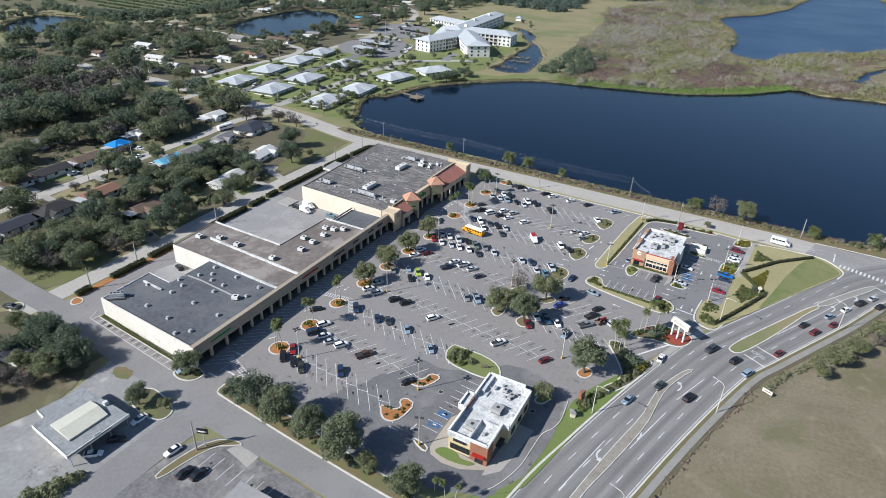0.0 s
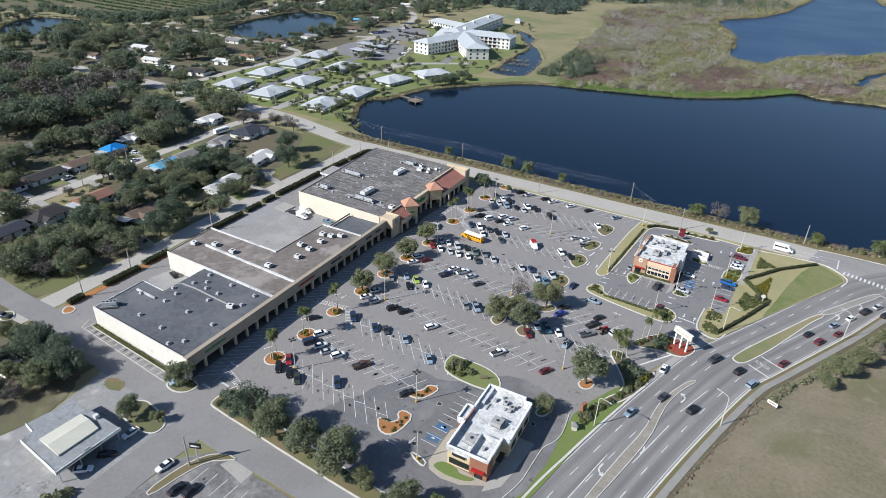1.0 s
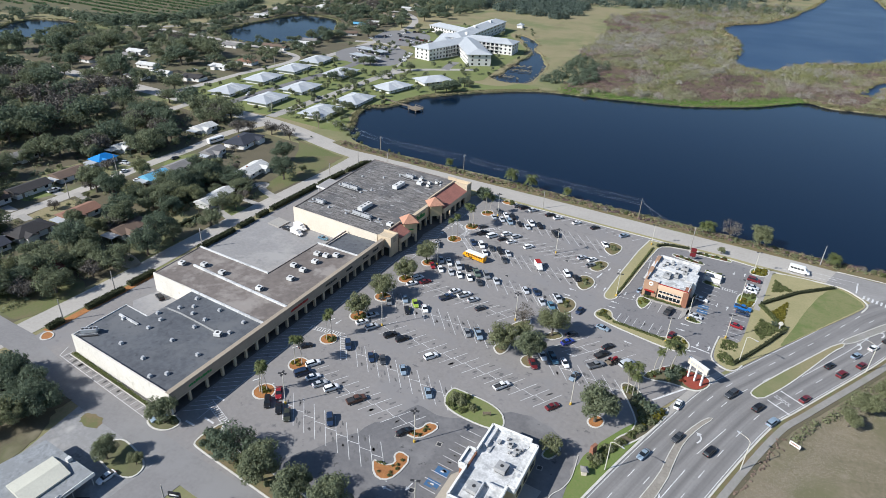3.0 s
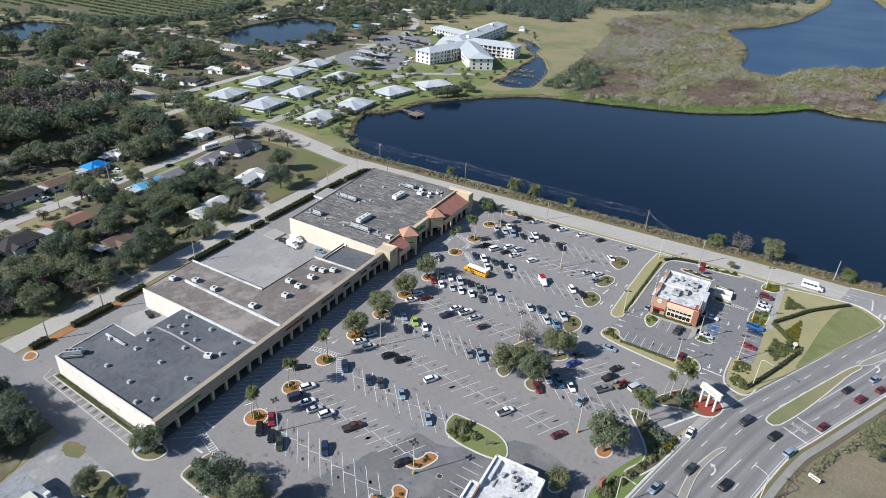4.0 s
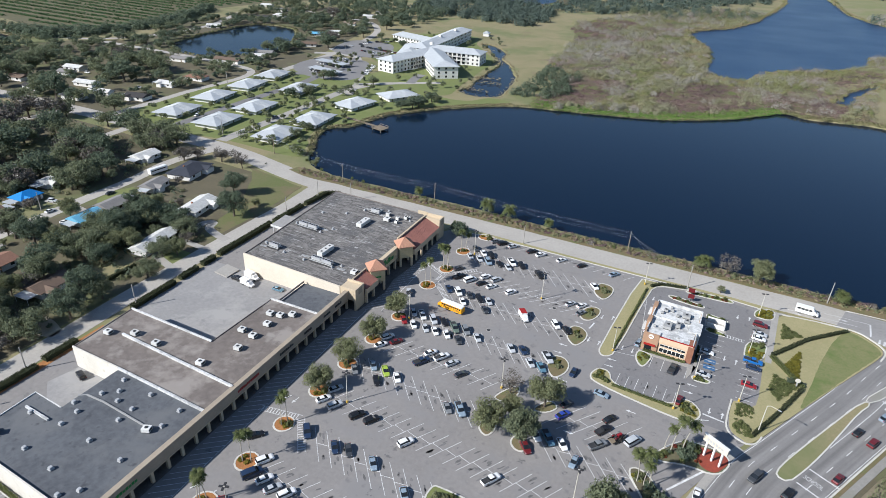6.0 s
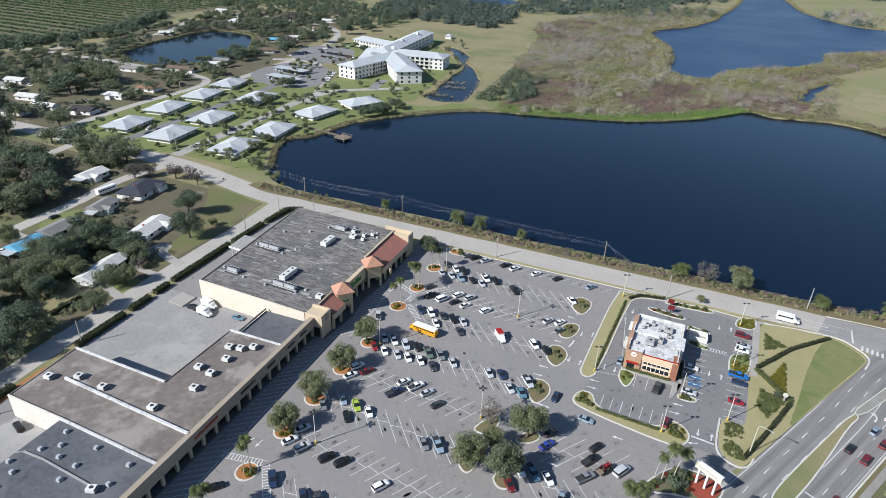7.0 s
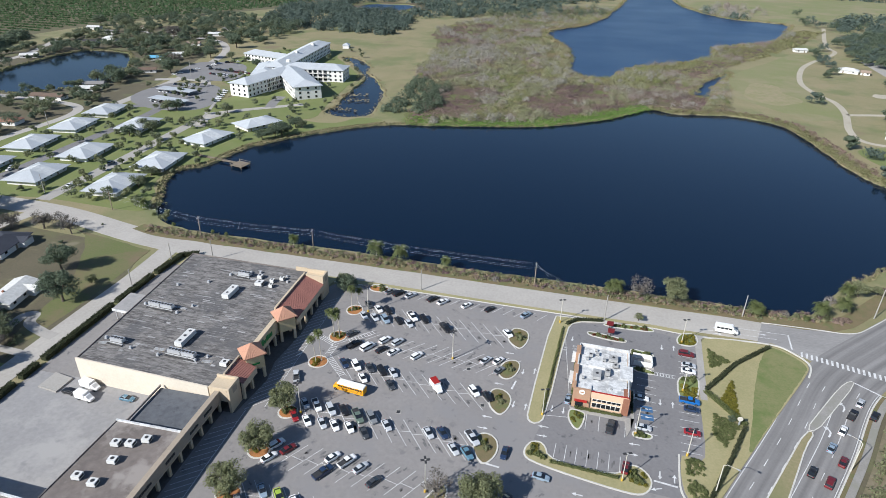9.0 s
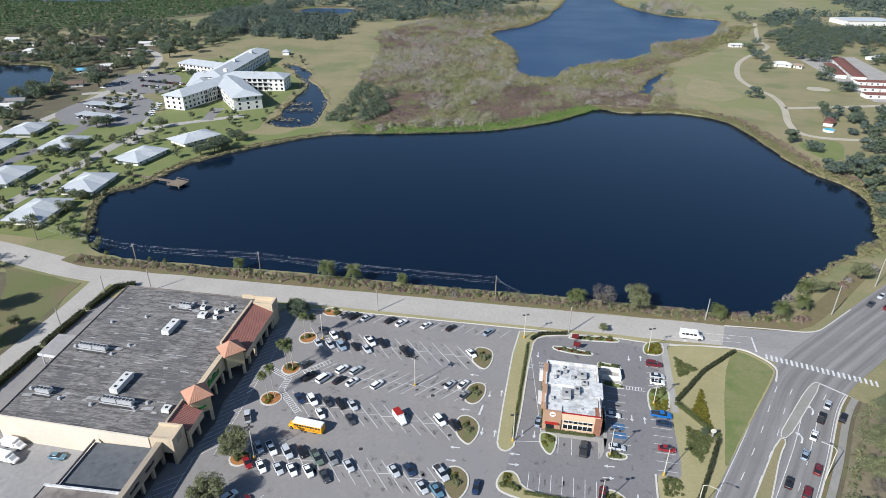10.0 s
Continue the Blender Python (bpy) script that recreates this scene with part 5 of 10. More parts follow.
def make_shrub(radius, height, leaf, n, size, seed, label, name="shrub"):
    r = random.Random(seed)
    pts = []
    while len(pts) < n:
        x, y, z = r.uniform(-1, 1), r.uniform(-1, 1), r.random()
        d = x * x + y * y + z * z
        if 0.3 < d < 1 + 0.25 * math.sin(5 * math.atan2(y, x)):
            pts.append((x * radius, y * radius, z * height))
    return tagged(new(name, cards(name, pts, size, leaf, seed, out=[(x / radius, y / radius, z / height + 0.2) for x, y, z in pts])), label, "shrub")


TEMPLATES = {}


def plant(kind, x, y, scale=1.0, turn=0.0, z=0.0):
    """Stands a plant of that kind: the first is built, the rest are copies."""
    maker = KINDS[kind]
    if kind not in TEMPLATES:
        ob = maker()
        TEMPLATES[kind] = ob
        ob.matrix_basis = pose(x, y, z, 0, 0, turn) @ Matrix.Scale(scale, 4)
        return ob
    return copy_thing(TEMPLATES[kind], pose(x, y, z, 0, 0, turn) @ Matrix.Scale(scale, 4))


KINDS = {
    "oak_a": lambda: make_tree(4.4, 8.9, LEAF_OAK, 7200, 0.21, 31, "evergreen oak with a rounded dull green crown", lumps=26, clear=0.24),
    "oak_b": lambda: make_tree(4.4, 8.4, LEAF_OLIVE, 7200, 0.2, 32, "evergreen oak with a rounded full olive crown", lumps=26, clear=0.24),
    "oak_c": lambda: make_tree(6.0, 9.0, LEAF_DARK, 4600, 0.25, 33, "dark green spreading oak between houses", lumps=20),
    "oak_d": lambda: make_tree(5.4, 9.6, LEAF_DARK, 4600, 0.24, 34, "tall dark green oak between houses", lumps=22),
    "oak_e": lambda: make_tree(6.4, 8.6, LEAF_OAK, 4600, 0.26, 35, "wide dull green oak with an uneven crown", lumps=24),
    "oak_f": lambda: make_tree(5.6, 8.6, LEAF_DARK, 4800, 0.25, 39, "dense dark green oak with fine leaves", lumps=22),
    "far_a": lambda: make_tree(6.0, 9.0, LEAF_DARK, 1500, 0.38, 61, "dark green spreading oak far among the houses", lumps=20),
    "far_b": lambda: make_tree(5.6, 9.4, LEAF_DARK, 1500, 0.38, 62, "tall dark green oak far among the houses", lumps=22),
    "far_c": lambda: make_tree(6.2, 8.6, LEAF_OAK, 1500, 0.38, 63, "dull green oak far among the houses", lumps=22),
    "far_d": lambda: make_tree(6.0, 8.4, LEAF_GREY, 1200, 0.32, 64, "half-bare grey winter oak far among the houses", True, 18),
    "oak_g": lambda: make_tree(6.0, 8.4, LEAF_GREY, 1800, 0.26, 38, "half-bare grey-brown winter oak between houses", True, 20),
    "thin": lambda: make_tree(4.0, 7.6, LEAF_GREY, 420, 0.26, 36, "nearly bare winter tree with grey twigs", bare=True),
    "olive": lambda: make_tree(3.4, 5.2, LEAF_OLIVE, 2200, 0.19, 37, "small olive-green tree on grass"),
    "palm": lambda: make_palm(9.4, 41, "tall slender palm with a pale trunk and small dense head", 46, 1.5, lean=1.1),
    "palm_b": lambda: make_palm(8.4, 42, "slender pale-trunked palm with a small dense head", 44, 1.45, lean=-1.2),
    "cabbage": lambda: make_palm(3.1, 43, "short cabbage palm with a round green head", 48, 1.75, lean=0.15),
    "cabbage_b": lambda: make_palm(2.0, 44, "low cabbage palm with a round olive head", 48, 1.75, LEAF_PALM, 0.1),
    "shrub": lambda: make_shrub(0.9, 0.9, LEAF_SHRUB, 110, 0.2, 51, "low green shrub in a planting bed"),
    "shrub_y": lambda: make_shrub(0.9, 0.85, LEAF_YELLOW, 110, 0.2, 52, "low yellow-green shrub in a planting bed"),
    "shrub_f": lambda: make_shrub(0.8, 0.7, LEAF_FLOWER, 100, 0.18, 53, "low red-flowering shrub in a planting bed"),
    "bush": lambda: make_shrub(1.7, 2.0, LEAF_OLIVE, 220, 0.3, 54, "rough olive-green bush on the lake bank", "bush"),
    "bush_d": lambda: make_shrub(1.7, 2.2, LEAF_DARK, 220, 0.3, 55, "dense dark green bush under the trees", "bush"),
    "bush_r": lambda: make_shrub(1.8, 1.5, REED_RED, 260, 0.26, 57, "low russet bush on the lake bank", "bush"),
    "bush_g": lambda: make_shrub(1.8, 2.0, REED_GREY, 200, 0.26, 56, "grey dry bush on the lake bank", "bush"),
}


def hedge(line, width, height, label, leaf=None, seed=1, density=34):
    r = random.Random(seed)
    pts = []
    for x, y, a in walk_line(line, 0.5):
        for _ in range(int(density * 0.5 * max(width, 0.8))):
            u, v = r.uniform(-0.5, 0.5), r.random()
            if r.random() < 0.5:
                u = 0.5 if r.random() < 0.5 else -0.5
            else:
                v = 1.0
            u += r.gauss(0, 0.05)
            o = r.uniform(-0.25, 0.25)
            pts.append((x - math.sin(a) * u * width + math.cos(a) * o, y + math.cos(a) * u * width + math.sin(a) * o, 0.05 + v * height + r.gauss(0, 0.05)))
    t = thing("hedge", label, "hedge")
    lf = leaf or LEAF_HEDGE
    part("foliage", cards("foliage", pts, 0.2, lf, seed), None, t)
    part("core", ribbon(line, -width / 2 + 0.12, width / 2 - 0.12, 0.0, height - 0.12), lf, t)
    return t


# ---- vehicles ----
PAINTS = {
    "white": (0.78, 0.78, 0.77), "silver": (0.48, 0.5, 0.52), "grey": (0.2, 0.21, 0.22), "steel": (0.24, 0.31, 0.38), "dark": (0.05, 0.055, 0.062),
    "black": (0.016, 0.016, 0.018), "navy": (0.022, 0.04, 0.085), "blue": (0.03, 0.06, 0.33), "teal": (0.1, 0.2, 0.27), "red": (0.26, 0.018, 0.024), "maroon": (0.14, 0.018, 0.022),
    "green": (0.12, 0.16, 0.13), "lime": (0.33, 0.45, 0.06), "olive": (0.045, 0.05, 0.035), "brown": (0.1, 0.05, 0.035), "bright_blue": (0.02, 0.14, 0.42),
}
PAINT_MATS = {k: surface("paint_" + k, v, tuple(c * 0.93 for c in v), rough=0.28, spec=0.55, big=0.5, small=3.0) for k, v in PAINTS.items()}
VEHICLE = {}
WORDS = {"car": "saloon car", "suv": "sport utility car", "pickup": "pickup truck", "van": "passenger van"}


def loft(stations, bm=None, bevel=0.0):
    """A hull from stations (x, half width low, half width high, z low, z high)."""
    bm = bm or bmesh.new()
    rings = []
    for x, w0, w1, z0, z1 in stations:
        mid = (z0 + z1) / 2
        wm = max(w0, w1) * 1.02
        rings.append([bm.verts.new(p) for p in ((x, -w0, z0), (x, -wm, mid), (x, -w1, z1), (x, w1, z1), (x, wm, mid), (x, w0, z0))])
    for a, b in zip(rings, rings[1:]):
        for i in range(6):
            j = (i + 1) % 6
            bm.faces.new((a[i], b[i], b[j], a[j]))
    bm.faces.new(rings[0]), bm.faces.new(rings[-1][::-1])
    bmesh.ops.recalc_face_normals(bm, faces=bm.faces[:])
    if bevel:
        bmesh.ops.bevel(bm, geom=bm.edges[:], offset=bevel, segments=1, affect="EDGES")
    return bm


def disc(radius, width, sides=14, rim=0.0):
    bm = bmesh.new()
    bmesh.ops.create_cone(bm, cap_ends=True, segments=sides, radius1=radius, radius2=radius, depth=width)
    bmesh.ops.rotate(bm, verts=bm.verts[:], matrix=Matrix.Rotation(radians(90), 3, "X"))
    if rim:
        bmesh.ops.bevel(bm, geom=[e for e in bm.edges if abs(e.verts[0].co.y - e.verts[1].co.y) < 1e-4], offset=rim, segments=1, affect="EDGES")
    return bm


SHAPES = {
    "car": dict(L=4.75, W=0.92, hull=[(-2.37, .78, .7, .35, .8), (-2.2, .88, .82, .25, .98), (-1.2, .92, .88, .2, 1.0), (0.9, .92, .88, .2, .98), (1.9, .9, .82, .22, .86), (2.38, .74, .66, .34, .68)],
                glass=[(-1.95, .74, .7, .95, .98), (-1.15, .78, .62, .95, 1.42), (0.1, .78, .62, .95, 1.44), (1.1, .78, .72, .94, .97)], roof=[(-1.15, .62, .6, 1.4, 1.45), (-0.5, .64, .62, 1.42, 1.49), (0.15, .62, .6, 1.41, 1.46)], axles=(-1.38, 1.42), r=0.33),
    "suv": dict(L=4.85, W=0.97, hull=[(-2.42, .86, .8, .4, 1.0), (-2.3, .93, .9, .3, 1.12), (-1.2, .97, .93, .28, 1.14), (1.0, .97, .93, .28, 1.12), (2.0, .94, .87, .3, 1.02), (2.42, .8, .72, .42, .82)],
                glass=[(-2.3, .84, .8, 1.08, 1.12), (-2.05, .84, .7, 1.08, 1.66), (0.25, .84, .7, 1.08, 1.7), (1.15, .84, .78, 1.06, 1.1)], roof=[(-2.1, .7, .68, 1.64, 1.7), (-1.0, .73, .71, 1.67, 1.76), (0.3, .7, .68, 1.66, 1.72)], axles=(-1.42, 1.46), r=0.37),
    "pickup": dict(L=5.7, W=0.99, hull=[(-2.85, .9, .86, .5, 1.05), (-2.8, .95, .92, .38, 1.1), (-0.6, .98, .95, .36, 1.12), (1.1, .98, .95, .36, 1.12), (2.4, .95, .88, .38, 1.06), (2.85, .82, .76, .48, .86)],
                   glass=[(-0.75, .84, .8, 1.08, 1.12), (-0.6, .84, .7, 1.08, 1.72), (0.65, .84, .7, 1.08, 1.74), (1.45, .84, .78, 1.06, 1.1)], roof=[(-0.62, .7, .68, 1.7, 1.76), (0.0, .73, .71, 1.72, 1.8), (0.66, .7, .68, 1.71, 1.77)], axles=(-1.75, 1.78), r=0.39),
    "van": dict(L=5.2, W=1.0, hull=[(-2.6, .92, .9, .4, 1.15), (-2.55, .97, .95, .32, 1.2), (-1.2, 1.0, .97, .3, 1.22), (1.2, 1.0, .97, .3, 1.2), (2.1, .96, .9, .32, 1.08), (2.6, .82, .74, .44, .84)],
                glass=[(-2.55, .9, .86, 1.15, 1.2), (-2.45, .9, .8, 1.15, 1.82), (0.75, .9, .8, 1.15, 1.84), (1.6, .9, .82, 1.12, 1.16)], roof=[(-2.5, .82, .8, 1.78, 1.86), (-1.0, .84, .82, 1.82, 1.95), (0.8, .8, .78, 1.8, 1.88)], axles=(-1.6, 1.6), r=0.36),
}


def make_vehicle(kind, colour, far=False):
    s = SHAPES[kind]
    t = thing(kind if kind in ("van", "car") else ("pickup_truck" if kind == "pickup" else "sport_utility_car"), f"{colour.replace('_', ' ')} {WORDS[kind]} standing on the asphalt", "car")
    paint = PAINT_MATS[colour]
    bm = loft(s["hull"], bevel=0.04)
    if kind == "pickup":
        add_box(bm, -2.7, -0.93, 1.05, -0.65, -0.86, 1.2), add_box(bm, -2.7, 0.86, 1.05, -0.65, 0.93, 1.2), add_box(bm, -2.82, -0.93, 1.05, -2.72, 0.93, 1.2)
    shared = VEHICLE
    shared.setdefault((kind, "glass"), mesh_of("window_glass", loft(s["glass"]), GLASS))
    shared.setdefault((kind, "tyre"), mesh_of("tyre", disc(s["r"], 0.24, 14, 0.03), RUBBER))
    shared.setdefault((kind, "rim"), mesh_of("rim", disc(s["r"] * 0.62, 0.27, 10), RIM))
    shared.setdefault((kind, "front"), mesh_of("headlight", box(-0.08, -0.17, -0.07, 0.06, 0.17, 0.07, 0.03), LAMP_CLEAR))
    shared.setdefault((kind, "rear"), mesh_of("taillight", box(-0.05, -0.14, -0.1, 0.06, 0.14, 0.1, 0.03), LAMP_RED))
    part("body", bm, paint, t)
    part("window_glass", shared[kind, "glass"], None, t, "dark glass windows")
    part("roof", loft(s["roof"]), paint, t)
    if kind == "pickup":
        part("load_bed", box(-2.68, -0.84, 0.9, -0.72, 0.84, 1.135), STEEL_DARK, t, "dark open load bed")
    for ax in s["axles"]:
        for side in (-1, 1):
            w = part("wheel", shared[kind, "tyre"], None, t)
            w.matrix_basis = pose(ax, side * (s["W"] - 0.1), s["r"])
            if not far:
                part("rim", shared[kind, "rim"], None, w)
    for side in (-1, 1) if not far else ():
        h = part("headlight", shared[kind, "front"], None, t)
        h.matrix_basis = pose(s["L"] / 2 - 0.14, side * 0.58, s["hull"][-1][4] - 0.02)
        h = part("taillight", shared[kind, "rear"], None, t)
        h.matrix_basis = pose(-s["L"] / 2 + 0.05, side * 0.66, 0.82)
    return t


MADE_CARS = {}


def vehicle(kind, colour, x, y, heading, z=0.03, group=""):
    far = y > 190 or x < -120
    m = pose(x, y, z, 0, 0, heading) @ Matrix.Scale(0.93, 4)
    if (kind, colour, far) in MADE_CARS:
        ob = copy_thing(MADE_CARS[kind, colour, far], m)
    else:
        ob = MADE_CARS[kind, colour, far] = make_vehicle(kind, colour, far)
        ob.matrix_basis = m
    if group:
        tagged(ob, group=group)
    return ob


def big_wheels(t, axles, width, r):
    tyre = mesh_of("tyre", disc(r, 0.28, 16, 0.04), RUBBER)
    rim = mesh_of("rim", disc(r * 0.6, 0.31, 10), RIM)
    for ax in axles:
        for side in (-1, 1):
            w = part("wheel", tyre, None, t)
            w.matrix_basis = pose(ax, side * width, r)
            part("rim", rim, None, w)


def school_bus(x, y, heading):
    t = thing("school_bus", "yellow school bus with a white roof in the car park aisle", "bus", m=pose(x, y, 0.03, 0, 0, heading) @ Matrix.Scale(0.9, 4))
    part("body", loft([(-5.2, 1.15, 1.12, .55, 2.6), (-5.1, 1.22, 1.2, .5, 2.7), (3.4, 1.22, 1.2, .5, 2.7), (3.6, 1.15, 1.1, .5, 2.6)], bevel=0.06), BUS_YELLOW, t)
    part("bonnet", loft([(3.5, 1.05, .98, .5, 1.6), (4.7, 1.0, .9, .5, 1.5), (5.0, .9, .8, .6, 1.3)], bevel=0.05), BUS_YELLOW, t)
    part("roof", loft([(-5.15, 1.2, 1.06, 2.62, 2.88), (-4.9, 1.25, 1.1, 2.62, 2.98), (3.2, 1.25, 1.1, 2.62, 2.98), (3.55, 1.16, 1.0, 2.6, 2.86)], bevel=0.06), SIGN_WHITE, t, "white painted roof")
    win = mesh_of("window", box(-0.33, -1.245, -0.3, 0.33, 1.245, 0.3), GLASS)
    for i in range(10):
        part("window", win, None, t).matrix_basis = pose(-4.4 + i * 0.8, 0, 2.1)
    part("windscreen", box(3.52, -0.95, 1.75, 3.64, 0.95, 2.5), GLASS, t)
    for z in (1.0, 1.4):
        part("stripe", box(-5.12, -1.262, z, 3.4, 1.262, z + 0.09), SIGN_DARK, t, "black side stripe")
    big_wheels(t, (-2.9, 4.1), 1.05, 0.5)
    return t


def mini_bus(x, y, heading):
    t = thing("minibus", "white shuttle minibus on the lake road", "bus", m=pose(x, y, 0.03, 0, 0, heading))
    part("body", loft([(-3.4, 1.05, 1.0, .5, 2.6), (-3.3, 1.12, 1.08, .45, 2.75), (1.7, 1.12, 1.08, .45, 2.75), (2.0, 1.05, .98, .5, 2.5)], bevel=0.08), PAINT_MATS["white"], t)
    part("cab", loft([(1.6, 1.0, .92, .45, 2.1), (2.3, 1.0, .9, .45, 1.95), (2.9, .97, .9, .5, 1.35), (3.5, .85, .78, .55, 1.1)], bevel=0.06), PAINT_MATS["white"], t)
    win = mesh_of("window", box(-0.48, -1.135, -0.36, 0.48, 1.135, 0.36), GLASS)
    for i in range(4):
        part("window", win, None, t).matrix_basis = pose(-2.5 + i * 1.15, 0, 2.0)
    part("windscreen", loft([(2.24, .86, .8, 1.4, 1.98), (2.84, .86, .8, 1.3, 1.42)]), GLASS, t)
    big_wheels(t, (-2.0, 2.5), 0.95, 0.42)
    return t


def box_truck(x, y, heading, box_paint, label, length=6.2):
    t = thing("box_truck", label, "truck", m=pose(x, y, 0.05, 0, 0, heading) @ Matrix.Scale(0.88, 4))
    part("cab", loft([(length / 2 - 2.2, 1.0, .95, .5, 2.2), (length / 2 - 1.5, 1.0, .9, .5, 2.15), (length / 2 - 0.7, .98, .88, .5, 1.3), (length / 2, .9, .8, .55, 1.1)], bevel=0.06), PAINT_MATS["white"], t)
    part("windscreen", loft([(length / 2 - 1.5, .84, .8, 1.4, 2.06), (length / 2 - 0.86, .84, .8, 1.3, 1.42)]), GLASS, t)
    part("cargo_box", box(-length / 2, -1.12, 0.7, length / 2 - 2.2, 1.12, 2.7, 0.04), PAINT_MATS["white"], t)
    part("box_roof", box(-length / 2 + 0.05, -1.06, 2.7, length / 2 - 2.25, 1.06, 2.78, 0.02), box_paint, t)
    part("chassis", box(-length / 2, -0.5, 0.45, length / 2 - 0.6, 0.5, 0.7), STEEL_DARK, t)
    big_wheels(t, (-length / 2 + 1.2, length / 2 - 1.0), 0.92, 0.42)
    return t


def utility_trailer(x, y, heading):
    t = thing("utility_trailer", "grey flatbed trailer carrying a red tractor", "trailer", m=pose(x, y, 0.03, 0, 0, heading))
    part("deck", box(-2.2, -0.95, 0.55, 2.2, 0.95, 0.68, 0.02), WOOD, t)
    for s in (-0.95, 0.9):
        part("side_rail", box(-2.2, s, 0.68, 2.2, s + 0.05, 0.95), STEEL_DARK, t)
    part("drawbar", box(2.2, -0.08, 0.5, 3.4, 0.08, 0.6), STEEL_DARK, t)
    big_wheels(t, (-0.5, 0.4), 0.98, 0.32)
    return t


def small_tractor(x, y, heading):
    t = thing("tractor", "small red farm tractor standing on a trailer", "tractor", m=pose(x, y, 0.71, 0, 0, heading))
    part("bonnet", box(0.0, -0.32, 0.55, 1.4, 0.32, 1.15, 0.08), PAINT_MATS["red"], t)
    part("chassis", box(-1.0, -0.22, 0.35, 1.3, 0.22, 0.6), STEEL_DARK, t)
    part("mudguard", box(-1.2, -0.75, 0.8, -0.3, -0.4, 1.0, 0.05), PAINT_MATS["red"], t)
    part("mudguard", box(-1.2, 0.4, 0.8, -0.3, 0.75, 1.0, 0.05), PAINT_MATS["red"], t)
    part("seat", box(-0.85, -0.25, 0.85, -0.35, 0.25, 1.15, 0.06), STEEL_DARK, t)
    for ax, r in ((-0.75, 0.55), (1.0, 0.36)):
        for s in (-0.62, 0.62):
            part("wheel", disc(r, 0.26, 14, 0.04), RUBBER, t).matrix_basis = pose(ax, s, r)
    return t

# ---- shopping plaza ----
def parapet(parent, line, width, z0, z1, material, label="", name="parapet"):
    return part(name, ribbon(line, -width / 2, width / 2, z0, z1), material, parent, label)


PLAZA = thing("shopping_plaza", "long cream shopping plaza with flat roofs and an arcade", "building")
SEC1 = [(-0.8, 0.25), (-40.6, 3.4), (-41, 20.2), (-31.3, 19.4), (-31.1, 35.2), (-0.8, 33.5)]
SEC2 = [(-0.8, 33.7), (-31, 35.5), (-48.6, 36.2), (-49.7, 56), (-18.6, 54.9), (-18, 79.3), (-0.8, 79.3)]
SEC3 = [(-0.8, 79.5), (-16.4, 79.5), (-16.4, 93.8), (-0.8, 93.8)]
STORE = [(-3, 94.2), (-43, 96.5), (-46.2, 157.4), (-2, 155.4), (-1.6, 128), (0.3, 124), (0.3, 114), (-1, 101)]


def shell(poly, z, roof_material, label):
    """Walls set back behind the arcade on the east side, and a roof slab."""
    walls = [(min(x, -5.2) if x > -5 else x, y) for x, y in poly]
    part("wall", prism(walls, 0.0, z - 0.3), CREAM_WALL, PLAZA)
    part("roof", prism(poly, z - 0.3, z), roof_material, PLAZA, label)


shell(SEC1, 6.0, ROOF_DARK, "dark grey membrane roof")
shell(SEC2, 6.3, ROOF_BROWN, "weathered brown-grey roof")
shell(SEC3, 4.7, ROOF_DARK, "dark lower roof")
part("wall", prism([(x, y) if x < -3 else (min(x, -3.0), y) for x, y in STORE], 0.0, 6.8), CREAM_WALL, PLAZA)
part("roof", prism(STORE, 6.8, 7.0), ROOF_STREAK, PLAZA, "streaked grey built-up roof")
parapet(PLAZA, [(0.25, 0.0), (-40.8, 3.2)], 0.35, 0.0, 6.6, PALE_WALL, "sunlit off-white end wall", "end_wall")
parapet(PLAZA, [(-40.9, 3.3), (-41.2, 20.3), (-31.3, 19.5)], 0.25, 5.6, 6.25, ROOF_WHITE)
parapet(PLAZA, [(-0.7, 33.6), (-31.1, 35.4)], 0.4, 6.0, 6.75, ROOF_WHITE, "white parapet")
parapet(PLAZA, [(-31.1, 35.4), (-48.8, 36.1)], 0.35, 0.0, 6.75, PALE_WALL, "tall white wall", "end_wall")
parapet(PLAZA, [(-48.8, 36.1), (-49.9, 56.1)], 0.25, 5.8, 6.5, ROOF_BROWN)
parapet(PLAZA, [(-0.7, 43.1), (-41.8, 46)], 0.55, 6.3, 6.95, ROOF_WHITE, "white dividing parapet")
parapet(PLAZA, [(-49.9, 56.1), (-18.5, 54.9)], 0.45, 5.9, 6.75, ROOF_WHITE, "white parapet")
parapet(PLAZA, [(-18.5, 54.9), (-17.9, 79.4)], 0.2, 6.0, 6.5, ROOF_BROWN)
parapet(PLAZA, [(-18, 79.4), (-0.7, 79.4)], 0.4, 5.4, 6.75, ROOF_WHITE, "white parapet")
parapet(PLAZA, [(-16.5, 79.5), (-16.5, 94)], 0.25, 5.0, 5.6, ROOF_BROWN)
parapet(PLAZA, [(-2.8, 94.1), (-43.1, 96.4)], 0.4, 0.0, 7.6, CREAM_WALL, "tall sunlit cream wall of the supermarket", "end_wall")
parapet(PLAZA, [(-43.1, 96.4), (-46.3, 157.5)], 0.25, 6.6, 7.25, ROOF_BROWN)
parapet(PLAZA, [(-46.3, 157.5), (-2, 155.5)], 0.25, 6.6, 7.25, ROOF_BROWN)
# arcade
part("fascia", box(-0.85, 0.0, 3.5, 0.3, 93.9, 6.6, 0.03), STUCCO_TAN, PLAZA, "tan stucco fascia above the arcade")
part("fascia_cap", box(-0.95, -0.1, 6.6, 0.42, 93.9, 6.78), STUCCO_TAN, PLAZA)
